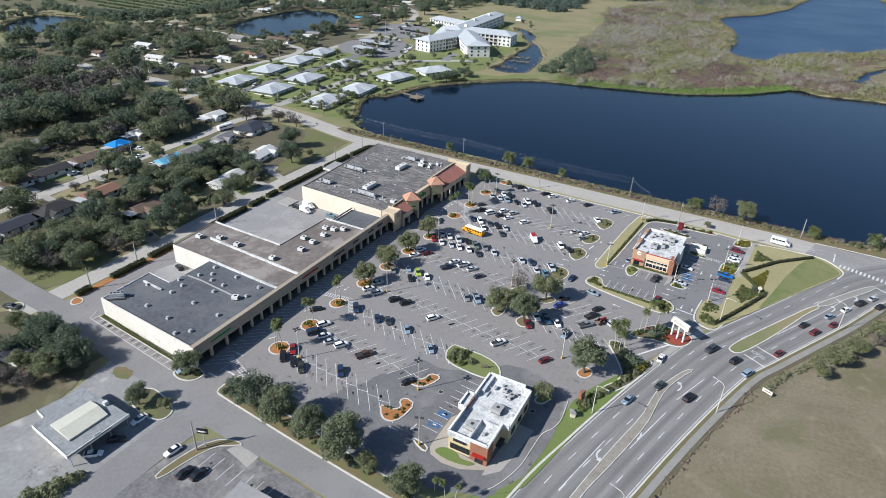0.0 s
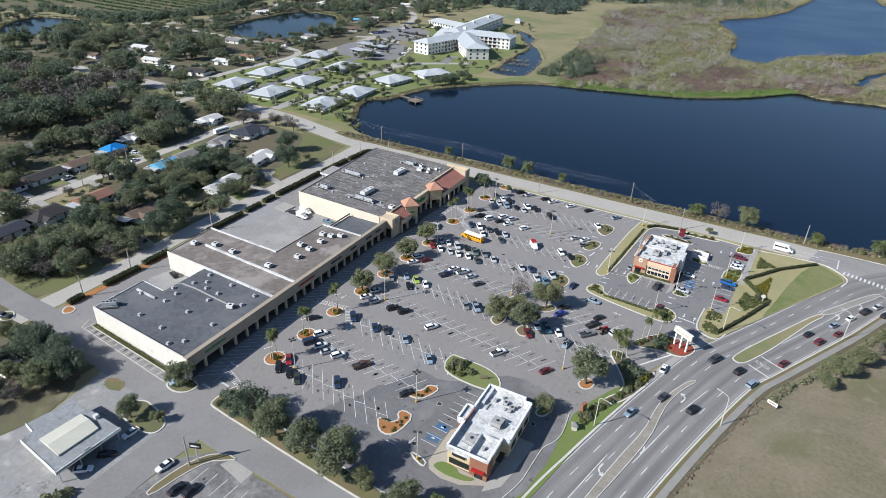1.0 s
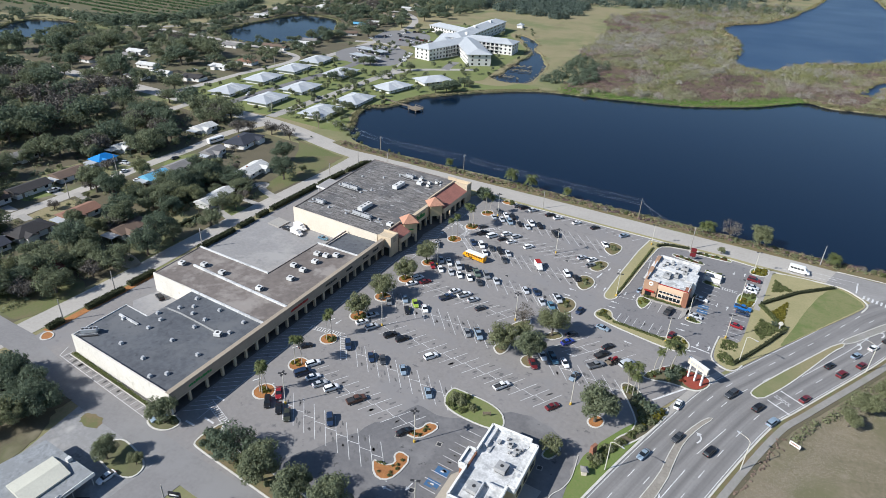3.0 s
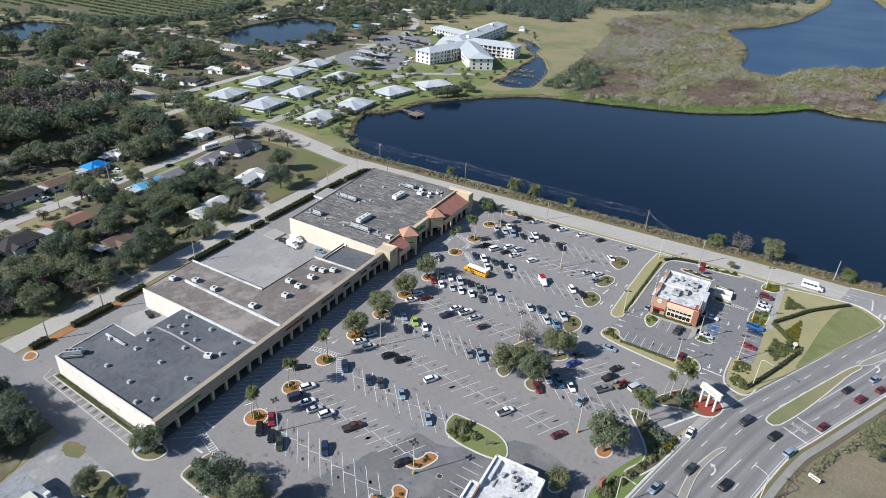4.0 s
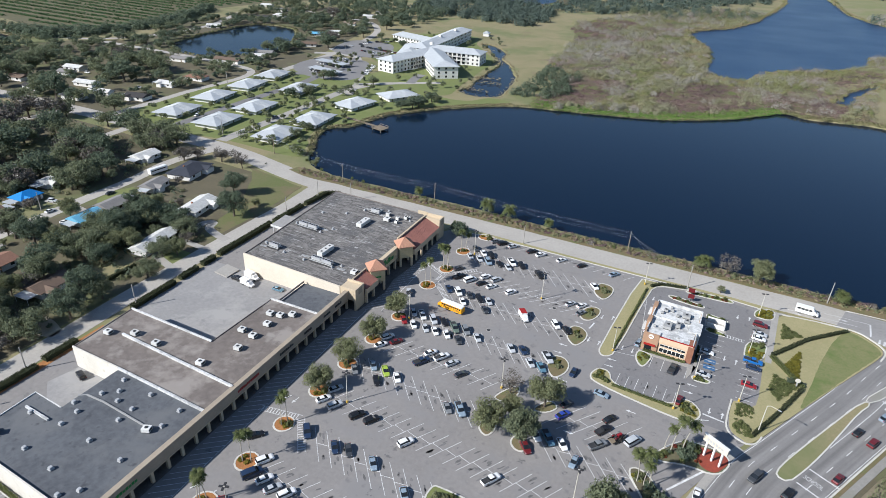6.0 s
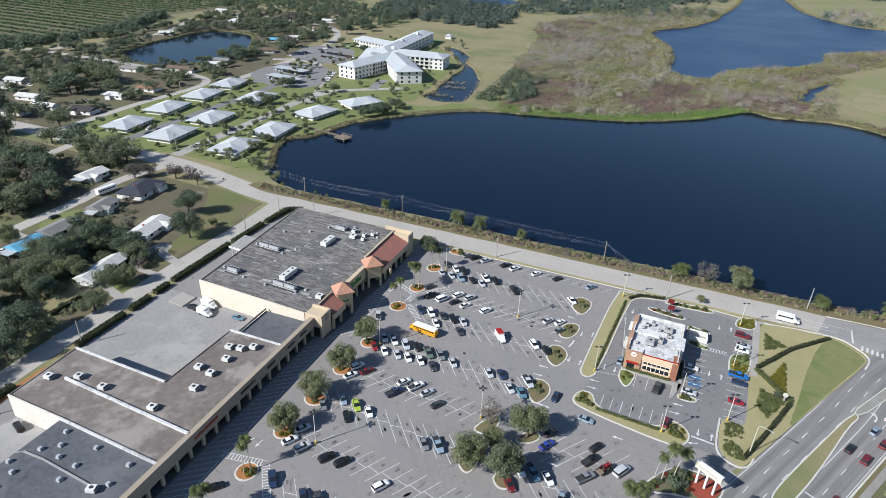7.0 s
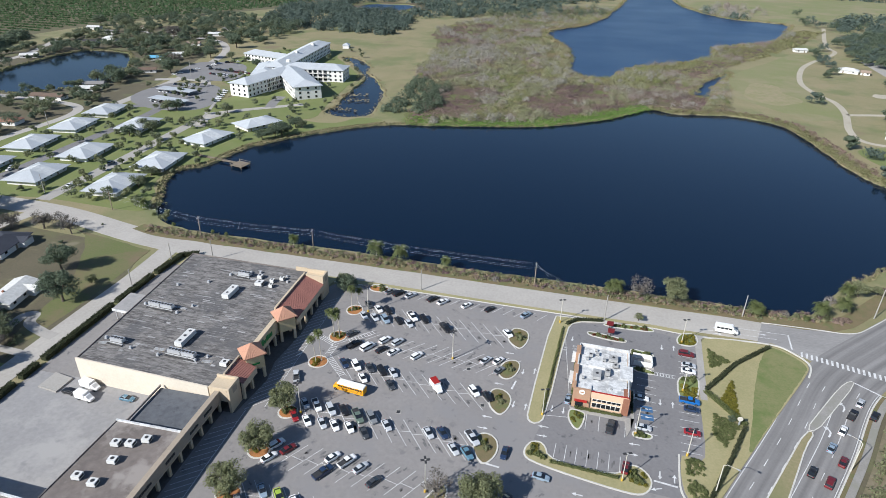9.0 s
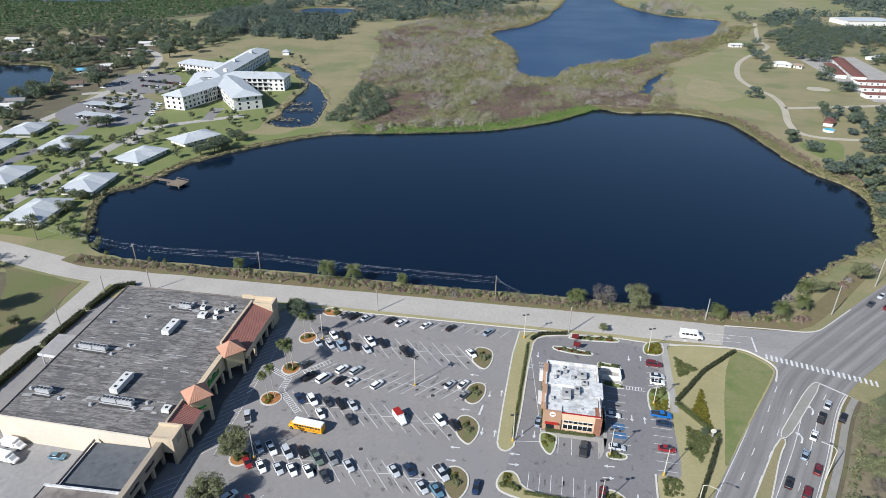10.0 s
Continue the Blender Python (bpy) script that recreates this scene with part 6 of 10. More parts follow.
part("fascia_trim", box(-0.9, 0.0, 3.42, 0.38, 93.9, 3.62), STUCCO, PLAZA)
part("soffit", box(-5.2, 0.2, 3.5, -0.85, 93.8, 3.6), STUCCO, PLAZA)
COLUMN = mesh_of("column", box(-0.38, -0.38, 0, 0.38, 0.38, 3.5, 0.12), STUCCO)
for y in [0.6, 5.8, 11.4, 16.7, 21.2, 25.3, 29.5] + [33.6 + i * 4.3 for i in range(15)]:
    part("column", COLUMN, None, PLAZA).matrix_basis = pose(-0.35, y, 0.1)
SHOPWIN = mesh_of("shop_window", box(-0.06, -1.75, 0.3, 0.06, 1.75, 2.9), GLASS)
for i in range(21):
    part("shop_window", SHOPWIN, None, PLAZA).matrix_basis = pose(-5.16, 2.8 + i * 4.37, 0.1)
part("shop_wall", box(-5.35, 0.4, 0.0, -5.2, 93.6, 3.6), SHOP_SHADE, PLAZA, "shop fronts coloured near-black for the arcade's shade")
# roof seam lines on the dark membrane
part("roof_pipe", ribbon([(-31.1, 24.0), (-29.6, 25.2), (-24.3, 25.3), (-10.3, 24.1), (-8.4, 23.8)], -0.17, 0.17, 6.0, 6.34), UNIT_GREY, PLAZA, "grey sheet-metal duct")
part("roof_pipe", ribbon([(-38.5, 16), (-30, 15.4)], -0.25, 0.25, 6.0, 6.5), ROOF_WHITE, PLAZA, "white roof upstand")


def sign_bars(parent, name, x, y0, y1, z, material, n, tall=0.7):
    """Lettering that cannot be read, as plain bars on the fascia."""
    r = random.Random(int(y0 * 10))
    step = (y1 - y0) / n
    for i in range(n):
        h = tall * r.choice((0.75, 1.0, 1.0))
        part(name, box(x, y0 + i * step + step * 0.1, z, x + 0.1, y0 + (i + 1) * step - step * 0.12, z + h), material, parent)


for y0, y1, mt, n in ((5.5, 13, SIGN_GREEN, 10), (43.5, 51.5, SIGN_RED, 12), (60, 66, SIGN_DARK, 7), (71, 74.5, SIGN_DARK, 5), (80.5, 84, SIGN_DARK, 6), (86.5, 90, SIGN_DARK, 5)):
    sign_bars(PLAZA, "sign_letter", 0.31, y0, y1, 4.7, mt, n)


def tower(x, y, side, z_body, z_apex, turn):
    """A square stucco tower on piers under a tiled pyramid roof."""
    m = pose(x, y, 0, 0, 0, turn)
    h = side / 2
    b = part("tower", box(-h, -h, 3.6, h, h, z_body, 0.05), STUCCO_YELLOW, PLAZA, "pale yellow stucco tower")
    b.matrix_basis = m
    bm = bmesh.new()
    e = h + 0.65
    n = 10
    apex = Vector((0, 0, z_apex))
    for k in range(4):
        q = Matrix.Rotation(k * math.pi / 2, 3, "Z")
        for i in range(n):
            a0, a1 = -e + 2 * e * i / n, -e + 2 * e * (i + 1) / n
            crest = Vector(((a0 + a1) / 2, -e, z_body + 0.09))
            for tri in ((Vector((a0, -e, z_body)), crest, apex), (crest, Vector((a1, -e, z_body)), apex)):
                bm.faces.new([bm.verts.new(q @ v) for v in tri])
    add_box(bm, -e, -e, z_body - 0.25, e, e, z_body)
    r = part("tower_roof", bm, TILE_PALE, PLAZA, "terracotta tiled pyramid roof")
    r.matrix_basis = m
    col = mesh_of("column", box(-0.4, -0.4, 0, 0.4, 0.4, 3.6, 0.03), STUCCO)
    for sx in (-1, 1):
        for sy in (-1, 1):
            part("column", col, None, PLAZA).matrix_basis = m @ pose(sx * (h - 0.4), sy * (h - 0.4), 0.1)


def tiled_slope(y0, y1, x_low, x_high, z_low, z_high, material):
    """A tiled lean-to roof with rolls running down the slope."""
    bm = bmesh.new()
    n = int((y1 - y0) / 0.45)
    rows = []
    for i in range(2 * n + 1):
        y = y0 + (y1 - y0) * i / (2 * n)
        d = 0.09 if i % 2 else 0.0
        rows.append((bm.verts.new((x_low, y, z_low + d)), bm.verts.new((x_high, y, z_high + d))))
    for a, b in zip(rows, rows[1:]):
        bm.faces.new((a[0], b[0], b[1], a[1]))
    return bm


tower(1.35, 109.5, 4.9, 8.2, 10.9, 45)
tower(1.9, 128.3, 4.9, 8.2, 10.9, 45)
# supermarket front
part("pier", box(2.3, 94.0, 0.0, 3.0, 99.2, 7.7, 0.06), STUCCO, PLAZA, "cream corner pier")
part("pier_return", box(-3.0, 98.7, 3.6, 2.3, 99.2, 7.7, 0.04), STUCCO, PLAZA)
part("pier_return", box(-2.6, 94.0, 3.6, 2.3, 94.5, 7.7, 0.04), STUCCO, PLAZA)
part("pier_roof", box(-2.9, 94.5, 6.9, 2.3, 98.7, 7.1), STUCCO, PLAZA)
part("emblem", box(2.98, 95.7, 5.2, 3.06, 97.7, 7.0, 0.03), STUCCO_TAN, PLAZA, "round emblem panel")
part("entry_roof", tiled_slope(99.3, 106.4, 3.9, -1.0, 5.5, 7.7, TILE_ROOF), TILE_ROOF, PLAZA, "terracotta tiled lean-to roof")
part("fascia", box(3.3, 99.2, 3.5, 3.9, 106.6, 5.5, 0.03), STUCCO, PLAZA)
part("gable_wall", box(-1.4, 99.2, 6.8, -0.9, 107, 8.1), STUCCO_TAN, PLAZA)
part("sign_wall", box(-0.4, 112.3, 3.6, 1.0, 125.6, 8.0, 0.04), STUCCO, PLAZA, "cream sign wall between the towers")
part("sign_field", box(1.0, 114.3, 4.5, 1.08, 123.3, 7.4), STUCCO_YELLOW, PLAZA)
for i, (y, w, h) in enumerate(((115.2, 1.2, 1.9), (116.7, 0.9, 1.2), (117.9, 0.9, 1.8), (119.0, 0.4, 1.8), (119.7, 0.4, 1.4), (120.4, 1.2, 1.2))):
    part("sign_letter", box(1.08, y, 5.2, 1.2, y + w, 5.2 + h, 0.03), SIGN_GREEN, PLAZA, "green sign shape")
part("tower_sign", box(-1.1, -0.06, 0, 1.1, 0.06, 0.5), SIGN_GREEN, PLAZA).matrix_basis = pose(3.15, 107.6, 5.2, 0, 0, 45)
part("front_roof", tiled_slope(130.6, 151.4, 5.0, -1.5, 5.5, 8.2, TILE_ROOF), TILE_ROOF, PLAZA, "long terracotta tiled lean-to roof")
part("gable_wall", box(-2.1, 130, 6.8, -1.5, 152, 8.7), STUCCO, PLAZA, "cream wall above the tiled roof")
part("fascia", box(4.4, 130.2, 3.5, 5.0, 151.5, 5.5, 0.03), STUCCO, PLAZA)
part("pier", box(4.2, 151.2, 0.0, 4.9, 155.6, 8.3, 0.06), STUCCO, PLAZA, "cream corner pier")
part("pier_return", box(-2.2, 151.2, 3.6, 4.2, 151.7, 8.3, 0.04), STUCCO, PLAZA)
part("pier_return", box(-2.2, 155.1, 0.0, 4.2, 155.6, 8.3, 0.04), STUCCO, PLAZA)
part("pier_roof", box(-2.2, 151.7, 6.9, 4.2, 155.1, 7.1), STUCCO, PLAZA)
part("back_parapet", box(-6.5, 155.4, 7.0, -2.4, 155.8, 8.4), STUCCO, PLAZA)
part("emblem", box(4.88, 152.6, 5.6, 4.96, 154.4, 7.4, 0.03), STUCCO_TAN, PLAZA, "round emblem panel")
for y in (99.8, 104, 114, 118.6, 123, 132.6, 137, 141.4, 145.8, 150.4):
    part("column", COLUMN, None, PLAZA).matrix_basis = pose(3.4 if y < 106 else (0.9 if y < 125 else 4.5), y, 0.1)
part("shop_wall", box(-3.2, 99.2, 0.1, -3.0, 151, 3.6), SHOP_SHADE, PLAZA, "supermarket front coloured near-black for the canopy's shade")
part("dock_canopy", prism([(-53.6, 123.6), (-44.8, 123.0), (-45.4, 133), (-54.2, 133.2)], 3.8, 4.2), COURT, PLAZA, "flat grey dock roof")
part("dock_fascia", ribbon([(-53.7, 123.5), (-44.8, 122.9)], -0.1, 0.1, 3.5, 4.35), ROOF_WHITE, PLAZA, "white fascia of the dock roof")
part("dock_wall", box(-53.4, 127.5, 0, -45.2, 132.8, 3.8), CREAM_WALL, PLAZA)
for y in (124.2, 126.4):
    part("canopy_post", box(-53.2, y - 0.15, 0, -52.9, y + 0.15, 3.8), STEEL, PLAZA)
part("dock_wall", prism([(-52, 91), (-45.8, 90.2), (-45.6, 96), (-51.8, 97)], 0.0, 0.5), CONCRETE, PLAZA, "low concrete dock ramp")

# worn patches on the built-up roof
rr = random.Random(7)
PATCH_MESH = [mesh_of("roof_patch", box(-l / 2, -w / 2, 0, l / 2, w / 2, 0.012), ROOF_PATCH) for w, l in ((0.4, 2.4), (0.45, 4.2), (0.7, 1.3), (0.3, 3.2))]
for i in range(80):
    x, y = rr.uniform(-42, -5), 98 + round(rr.uniform(0, 55) / 0.92) * 0.92
    part("roof_patch", PATCH_MESH[rr.choice((0, 0, 1, 2, 2, 3))], None, PLAZA).matrix_basis = pose(x, y, 7.002 + 0.004 * (i % 5), 0, 0, -3.3)
# lap seams of the roofing, worn away here and there
bm = bmesh.new()
for i in range(59):
    y, x = 97.4 + i * 0.98, -43.0 - i * 0.05 + rr.uniform(0.3, 6)
    while x < -12:
        l = rr.choice((2.5, 5.0, 8.5))
        yy = y - (x + 43) * 0.058 + 0.4
        vs = [bm.verts.new(p) for p in ((x, yy - 0.05, 7.014), (x + l, yy - l * 0.058 - 0.05, 7.014), (x + l, yy - l * 0.058 + 0.05, 7.014), (x, yy + 0.05, 7.014))]
        bm.faces.new(vs)
        x += l + rr.uniform(1.0, 9)
part("roof_seams", bm, ROOF_PATCH, PLAZA, "worn lap seams of the roofing")


# ---- roof equipment ----
def air_unit(x, y, z, L, W, H, turn, label, metal=None):
    t = thing("rooftop_unit", label, "air conditioner", m=pose(x, y, z, 0, 0, turn))
    part("housing", box(-L / 2, -W / 2, 0.25, L / 2, W / 2, H, 0.05), metal or UNIT_WHITE, t)
    part("base", box(-L / 2 + 0.1, -W / 2 + 0.1, 0, L / 2 - 0.1, W / 2 - 0.1, 0.25), STEEL_DARK, t)
    part("grille", box(L / 2 - 0.02, -W / 2 + 0.2, 0.5, L / 2 + 0.03, W / 2 - 0.2, H - 0.2), STEEL_DARK, t)
    k = max(1, int(L / 2.2)) if L > 1.1 else 0
    for i in range(k):
        f = part("fan", disc(min(0.4, W * 0.28), 0.1, 12), STEEL_DARK, t)
        f.matrix_basis = pose(-L / 2 + (i + 0.5) * L / k, 0, H + 0.05, 90)
    return t


def condenser_rack(x, y, z, turn, n):
    t = thing("condenser_rack", "grey rooftop condenser bank on a steel frame", "air conditioner", m=pose(x, y, z, 0, 0, turn))
    for i in range(n):
        c = part("condenser", box(-2.0, -0.75, 0.7, 2.0, 0.75, 1.75, 0.04), STEEL, t)
        c.matrix_basis = pose((i - (n - 1) / 2) * 4.3, 0, 0)
        for k in range(4):
            part("fan", disc(0.38, 0.14, 12), STEEL_DARK, c).matrix_basis = pose(-1.5 + k, 0, 1.8, 90)
    for s in (-1, 1):
        part("frame_rail", box(-n * 2.3, s * 1.0 - 0.08, 0.45, n * 2.3, s * 1.0 + 0.08, 0.65), STEEL, t)
        for i in range(n * 2 + 1):
            part("leg", box(-n * 2.2 + i * 2.2 - 0.06, s * 1.0 - 0.06, 0, -n * 2.2 + i * 2.2 + 0.06, s * 1.0 + 0.06, 0.45), STEEL_DARK, t)
    part("pipework", box(-n * 2.3, -1.5, 0.1, n * 2.3, -1.2, 0.3), STEEL_DARK, t)
    return t


air_unit(-19.6, 110.9, 7.0, 7.0, 2.2, 1.7, 88, "long white rooftop air handler on the supermarket roof")
air_unit(-19.9, 136.1, 7.0, 6.4, 2.3, 1.7, 88, "long white rooftop air handler on the supermarket roof")
condenser_rack(-16.5, 104.4, 7.0, -4, 2)
condenser_rack(-37, 105.5, 7.0, -4, 1)
condenser_rack(-36, 124, 7.0, -4, 2)
condenser_rack(-21, 147.4, 7.0, -4, 1)
for x, y, s in ((-3.4, 103.5, 2.0), (-13.8, 143.6, 2.4), (-10.5, 146, 1.3), (-9.5, 143, 1.2), (-8, 148, 1.3), (-15.5, 147.5, 1.6)):
    air_unit(x, y, 7.0, s, s, 1.3, 0, "small white rooftop unit on the supermarket roof")
for x, y in ((-45.6, 44.6), (-38.9, 47.6), (-30.4, 47), (-14.1, 46.2), (-14.4, 62.5), (-10, 61.7), (-10.1, 68), (-9.6, 73.2), (-9.9, 55.6), (-6.8, 75.2), (-12.8, 72.6)):
    air_unit(x, y, 6.3, 1.9, 1.7, 1.25, 5, "white rooftop air conditioner on the brown roof")


def roof_vent(x, y, z, s=0.5):
    t = thing("roof_vent", "small grey metal roof vent", "vent", "roof vents", m=pose(x, y, z))
    part("curb", box(-s, -s, 0, s, s, 0.3), STEEL, t)
    part("cap", box(-s * 0.8, -s * 0.8, 0.3, s * 0.8, s * 0.8, 0.75, 0.1), STEEL, t)
    return t


for x, y in ((-37.1, 8.1), (-26.7, 7.5), (-16.7, 6.3), (-9.4, 2.4), (-6.6, 5.2), (-5.9, 14.4), (-16.5, 15.3), (-26.4, 15.9), (-26.7, 20.2), (-35.8, 15.2), (-27, 27.1), (-26.4, 33), (-16.3, 33.1 - 1), (-16.3, 26.6), (-16.1, 22.6), (-6, 25.7), (-6.2, 31.2), (-30, 22), (-24, 29.6), (-21.5, 27)):
    roof_vent(x, y, 6.0)
for x, y in ((-20, 150), (-17, 150.6), (-26, 147), (-27.5, 127), (-42, 124.6), (-30, 122.6), (-9.6, 105.4), (-23, 103), (-12, 103.2), (-32, 104), (-41.6, 106.6), (-30.5, 141), (-39, 137), (-7.4, 150.4), (-5.8, 147.2)):
    roof_vent(x, y, 7.0, 0.4)
for x, y, L, turn in ((-24, 105.4, 3.4, 0), (-8.6, 103.6, 3.0, 4), (-30, 125.2, 3.2, -4), (-41, 104.4, 2.4, 8), (-17.8, 146.4, 3.0, -4), (-25.4, 148.6, 2.4, -4)):
    board = thing("pipe_rack", "low grey rack of pipes beside a rooftop condenser", "pipework", m=pose(x, y, 7.0, 0, 0, turn))
    for k in range(3):
        part("pipe", box(-L / 2, -0.5 + k * 0.4, 0.12, L / 2, -0.38 + k * 0.4, 0.24), STEEL, board)
    for e in (-0.4, 0.4):
        part("sleeper", box(e * L - 0.1, -0.7, 0, e * L + 0.1, 0.6, 0.12), WOOD, board)
air_unit(-7.8, 23.2, 6.0, 1.9, 1.6, 1.2, 20, "white rooftop air conditioner on the dark roof")
condenser_rack(-37.6, 6.2, 6.0, 40, 1)

# ---- burger restaurant ----
def wall_window(parent, x0, x1, y, z0, z1, facing=-1, n=3, frame=None):
    """A framed window on a wall that faces along y."""
    w = part("window", box(x0, min(y, y + facing * 0.06), z0, x1, max(y, y + facing * 0.06), z1), frame or SIGN_WHITE, parent)
    step = (x1 - x0) / n
    for i in range(n):
        part("pane", box(x0 + i * step + 0.07, min(y, y + facing * 0.09), z0 + 0.08, x0 + (i + 1) * step - 0.07, max(y, y + facing * 0.09), z1 - 0.08), GLASS, w)


BURGER = thing("restaurant", "peach burger restaurant with a stained white roof and clay-coloured corner", "building", m=pose(95.2, 127.4, 0, 0, 0, -3))
part("wall", box(-6.6, -10, 0, 6.6, 10.4, 5.0), STUCCO_PEACH, BURGER)
part("roof", box(-6.4, -9.8, 5.0, 6.4, 10.2, 5.12), ROOF_WHITE, BURGER, "white membrane roof with stains")
for a, b in (((-6.75, -10.15), (6.75, -10.15)), ((6.75, -10.15), (6.75, 1.5)), ((6.75, 1.5), (7.2, 1.5)), ((6.75, 1.5), (6.75, 10.55)), ((6.75, 10.55), (-6.75, 10.55)), ((-6.75, 10.55), (-6.75, -10.15))):
    parapet(BURGER, [a, b], 0.3, 4.6, 5.75, ROOF_WHITE, "white parapet")
part("parapet_cap", box(-6.9, -10.3, 5.75, 6.9, -9.98, 5.95), SIGN_RED, BURGER, "red parapet band")
for x in (-6.9, 6.6):
    part("parapet_cap", box(x, -9.98, 5.75, x + 0.32, 10.6, 5.85), ROOF_WHITE, BURGER)
part("parapet_cap", box(-6.9, 10.4, 5.75, 6.9, 10.72, 5.85), ROOF_WHITE, BURGER)
part("roof_step", box(-6.4, 0.9, 5.12, 6.4, 1.2, 5.7), ROOF_WHITE, BURGER)
part("roof_step", box(1.6, -9.7, 5.12, 6.4, -3.4, 5.5), ROOF_WHITE, BURGER)
part("front_wall", box(-2.6, -10.36, 3.9, 6.9, -10.3, 5.75), STUCCO_PEACH, BURGER, "peach front wall")
part("corner_tower", box(-7.1, -10.5, 0, -2.6, -9.9, 6.2, 0.03), CLAY, BURGER, "tan clay-coloured corner front")
part("corner_tower", box(-7.1, -9.9, 0, -6.5, -7.4, 6.2, 0.03), CLAY, BURGER, "tan clay-coloured corner front")
part("roof_ledge", box(-6.5, -9.9, 5.12, -2.6, -7.4, 5.6), ROOF_WHITE, BURGER)
part("side_bay", box(6.6, -2.6, 0, 7.7, 3.0, 5.3, 0.03), WHITE_WALL, BURGER, "white side bay")
part("side_bay_roof", box(4.4, -2.7, 5.3, 7.8, 3.1, 5.9), ROOF_WHITE, BURGER)
part("brick_pier", box(5.6, -10.4, 0, 7.3, -6.4, 5.6, 0.03), BRICK, BURGER, "brown brick corner pier")
for y in (-3.8, 5.2):
    part("side_pier", box(-7.6, y, 0, -6.4, y + 3.6, 6.2, 0.03), CLAY, BURGER, "tan clay-coloured pier")
    part("side_awning", box(-8.6, y - 0.6, 3.0, -7.6, y + 4.2, 3.2, 0.03), UNIT_WHITE, BURGER, "pale metal awning")
part("logo_disc", disc(0.75, 0.12, 20), SIGN_WHITE, BURGER, "round white sign").matrix_basis = pose(-4.8, -10.57, 5.3)
part("logo_bar", box(-5.3, -10.68, 5.2, -4.3, -10.62, 5.45), MULCH, BURGER)
wall_window(BURGER, -2.0, 5.2, -10.02, 0.8, 2.2, n=6)
wall_window(BURGER, -2.0, 5.2, -10.02, 2.7, 3.5, n=6)
part("door", box(-6.2, -10.6, 0.1, -4.2, -10.5, 2.4), GLASS, BURGER, "dark glass entrance door")
part("awning", box(-6.5, -11.3, 2.6, -3.2, -10.5, 2.8, 0.03), SIGN_RED, BURGER, "red entrance awning")
for y in (-6, -0.5, 4):
    part("window", box(-6.72, y, 1.0, -6.6, y + 1.8, 2.4), GLASS, BURGER)
    part("window", box(6.6, y, 1.0, 6.72, y + 1.8, 2.4), GLASS, BURGER)
for x, y, L, W, H in ((-1.5, -2.6, 2.2, 3.6, 1.1), (2.6, 5.6, 2.4, 2.2, 1.1), (-3.6, 5.8, 1.2, 1.2, 0.9), (-1.8, 6.8, 1.0, 1.0, 0.8), (-4.4, 4.0, 0.8, 0.8, 0.8), (0.2, 4.6, 0.9, 0.9, 0.8), (3.2, 2.6, 1.6, 1.2, 0.9), (-5.0, -4.6, 0.7, 0.7, 0.7), (2.4, -7.6, 0.6, 0.6, 0.6), (5.2, -7.0, 0.6, 0.6, 0.6), (-2.2, 8.6, 0.7, 0.7, 0.7), (1.2, -1.0, 1.4, 2.2, 1.3)):
    p = Matrix.Translation((95.2, 127.4, 0)) @ Matrix.Rotation(radians(-3), 4, "Z") @ Vector((x, y, 0))
    air_unit(p.x, p.y, 5.12, L, W, H, -3, "grey rooftop unit on the burger restaurant", UNIT_GREY)
enclosure = thing("bin_enclosure", "low cream wall enclosure for bins", "enclosure")
for a, b in (((104.6, 143.2), (109.8, 142.8)), ((109.8, 142.8), (109.8, 139)), ((109.8, 139), (104.6, 139.4))):
    part("wall", ribbon([a, b], -0.1, 0.1, 0.1, 1.6), WHITE_WALL, enclosure)
for x, y in ((98.2, 156.2), (98.4, 152.2)):
    mb = thing("menu_board", "dark red drive-through menu board on a post", "sign", m=pose(x, y, 0.15, 0, 0, 0))
    part("post", box(-0.1, -0.1, 0, 0.1, 0.1, 2.2), STEEL_DARK, mb)
    part("board", box(-1.0, -0.12, 1.2, 1.0, 0.12, 2.8, 0.03), PAINT_MATS["maroon"], mb)

# ---- chicken restaurant ----
CHICK = thing("restaurant", "yellow and brick chicken restaurant with a white roof", "building")
part("wall", box(71.3, 8.8, 0, 80.9, 31.6, 4.3), STUCCO_YELLOW, CHICK)
part("wall", box(80.9, 17.0, 0, 82.7, 30.4, 4.3), STUCCO_YELLOW, CHICK)
part("wall", box(69.5, 17.6, 0, 71.4, 22.6, 5.2), BRICK, CHICK, "brown brick side bay")
part("roof", box(69.6, 17.7, 5.2, 71.1, 22.5, 5.25), ROOF_WHITE, CHICK)
part("roof", box(71.4, 8.9, 4.3, 80.8, 31.5, 4.42), ROOF_WHITE, CHICK, "white membrane roof with stains")
part("roof", box(80.84, 17.1, 4.3, 82.6, 30.3, 4.41), ROOF_WHITE, CHICK)
for a, b in (((71.2, 8.7), (81, 8.7)), ((81, 8.7), (81, 17)), ((81, 17), (82.8, 17)), ((82.8, 17), (82.8, 30.5)), ((82.8, 30.5), (81, 30.5)), ((81, 31.7), (71.2, 31.7)), ((71.2, 31.7), (71.2, 22.6)), ((69.4, 22.6), (69.4, 17.5)), ((69.4, 17.5), (71.2, 17.5)), ((71.2, 17.5), (71.2, 8.7)), ((69.4, 22.6), (71.2, 22.6))):
    parapet(CHICK, [a, b], 0.35, 4.2, 5.7, ROOF_WHITE, "white parapet")
    parapet(CHICK, [a, b], 0.5, 5.7, 5.8, SIGN_WHITE, name="parapet_cap")
part("roof_step", box(76.2, 8.9, 4.42, 76.5, 15.8, 5.7), ROOF_WHITE, CHICK)
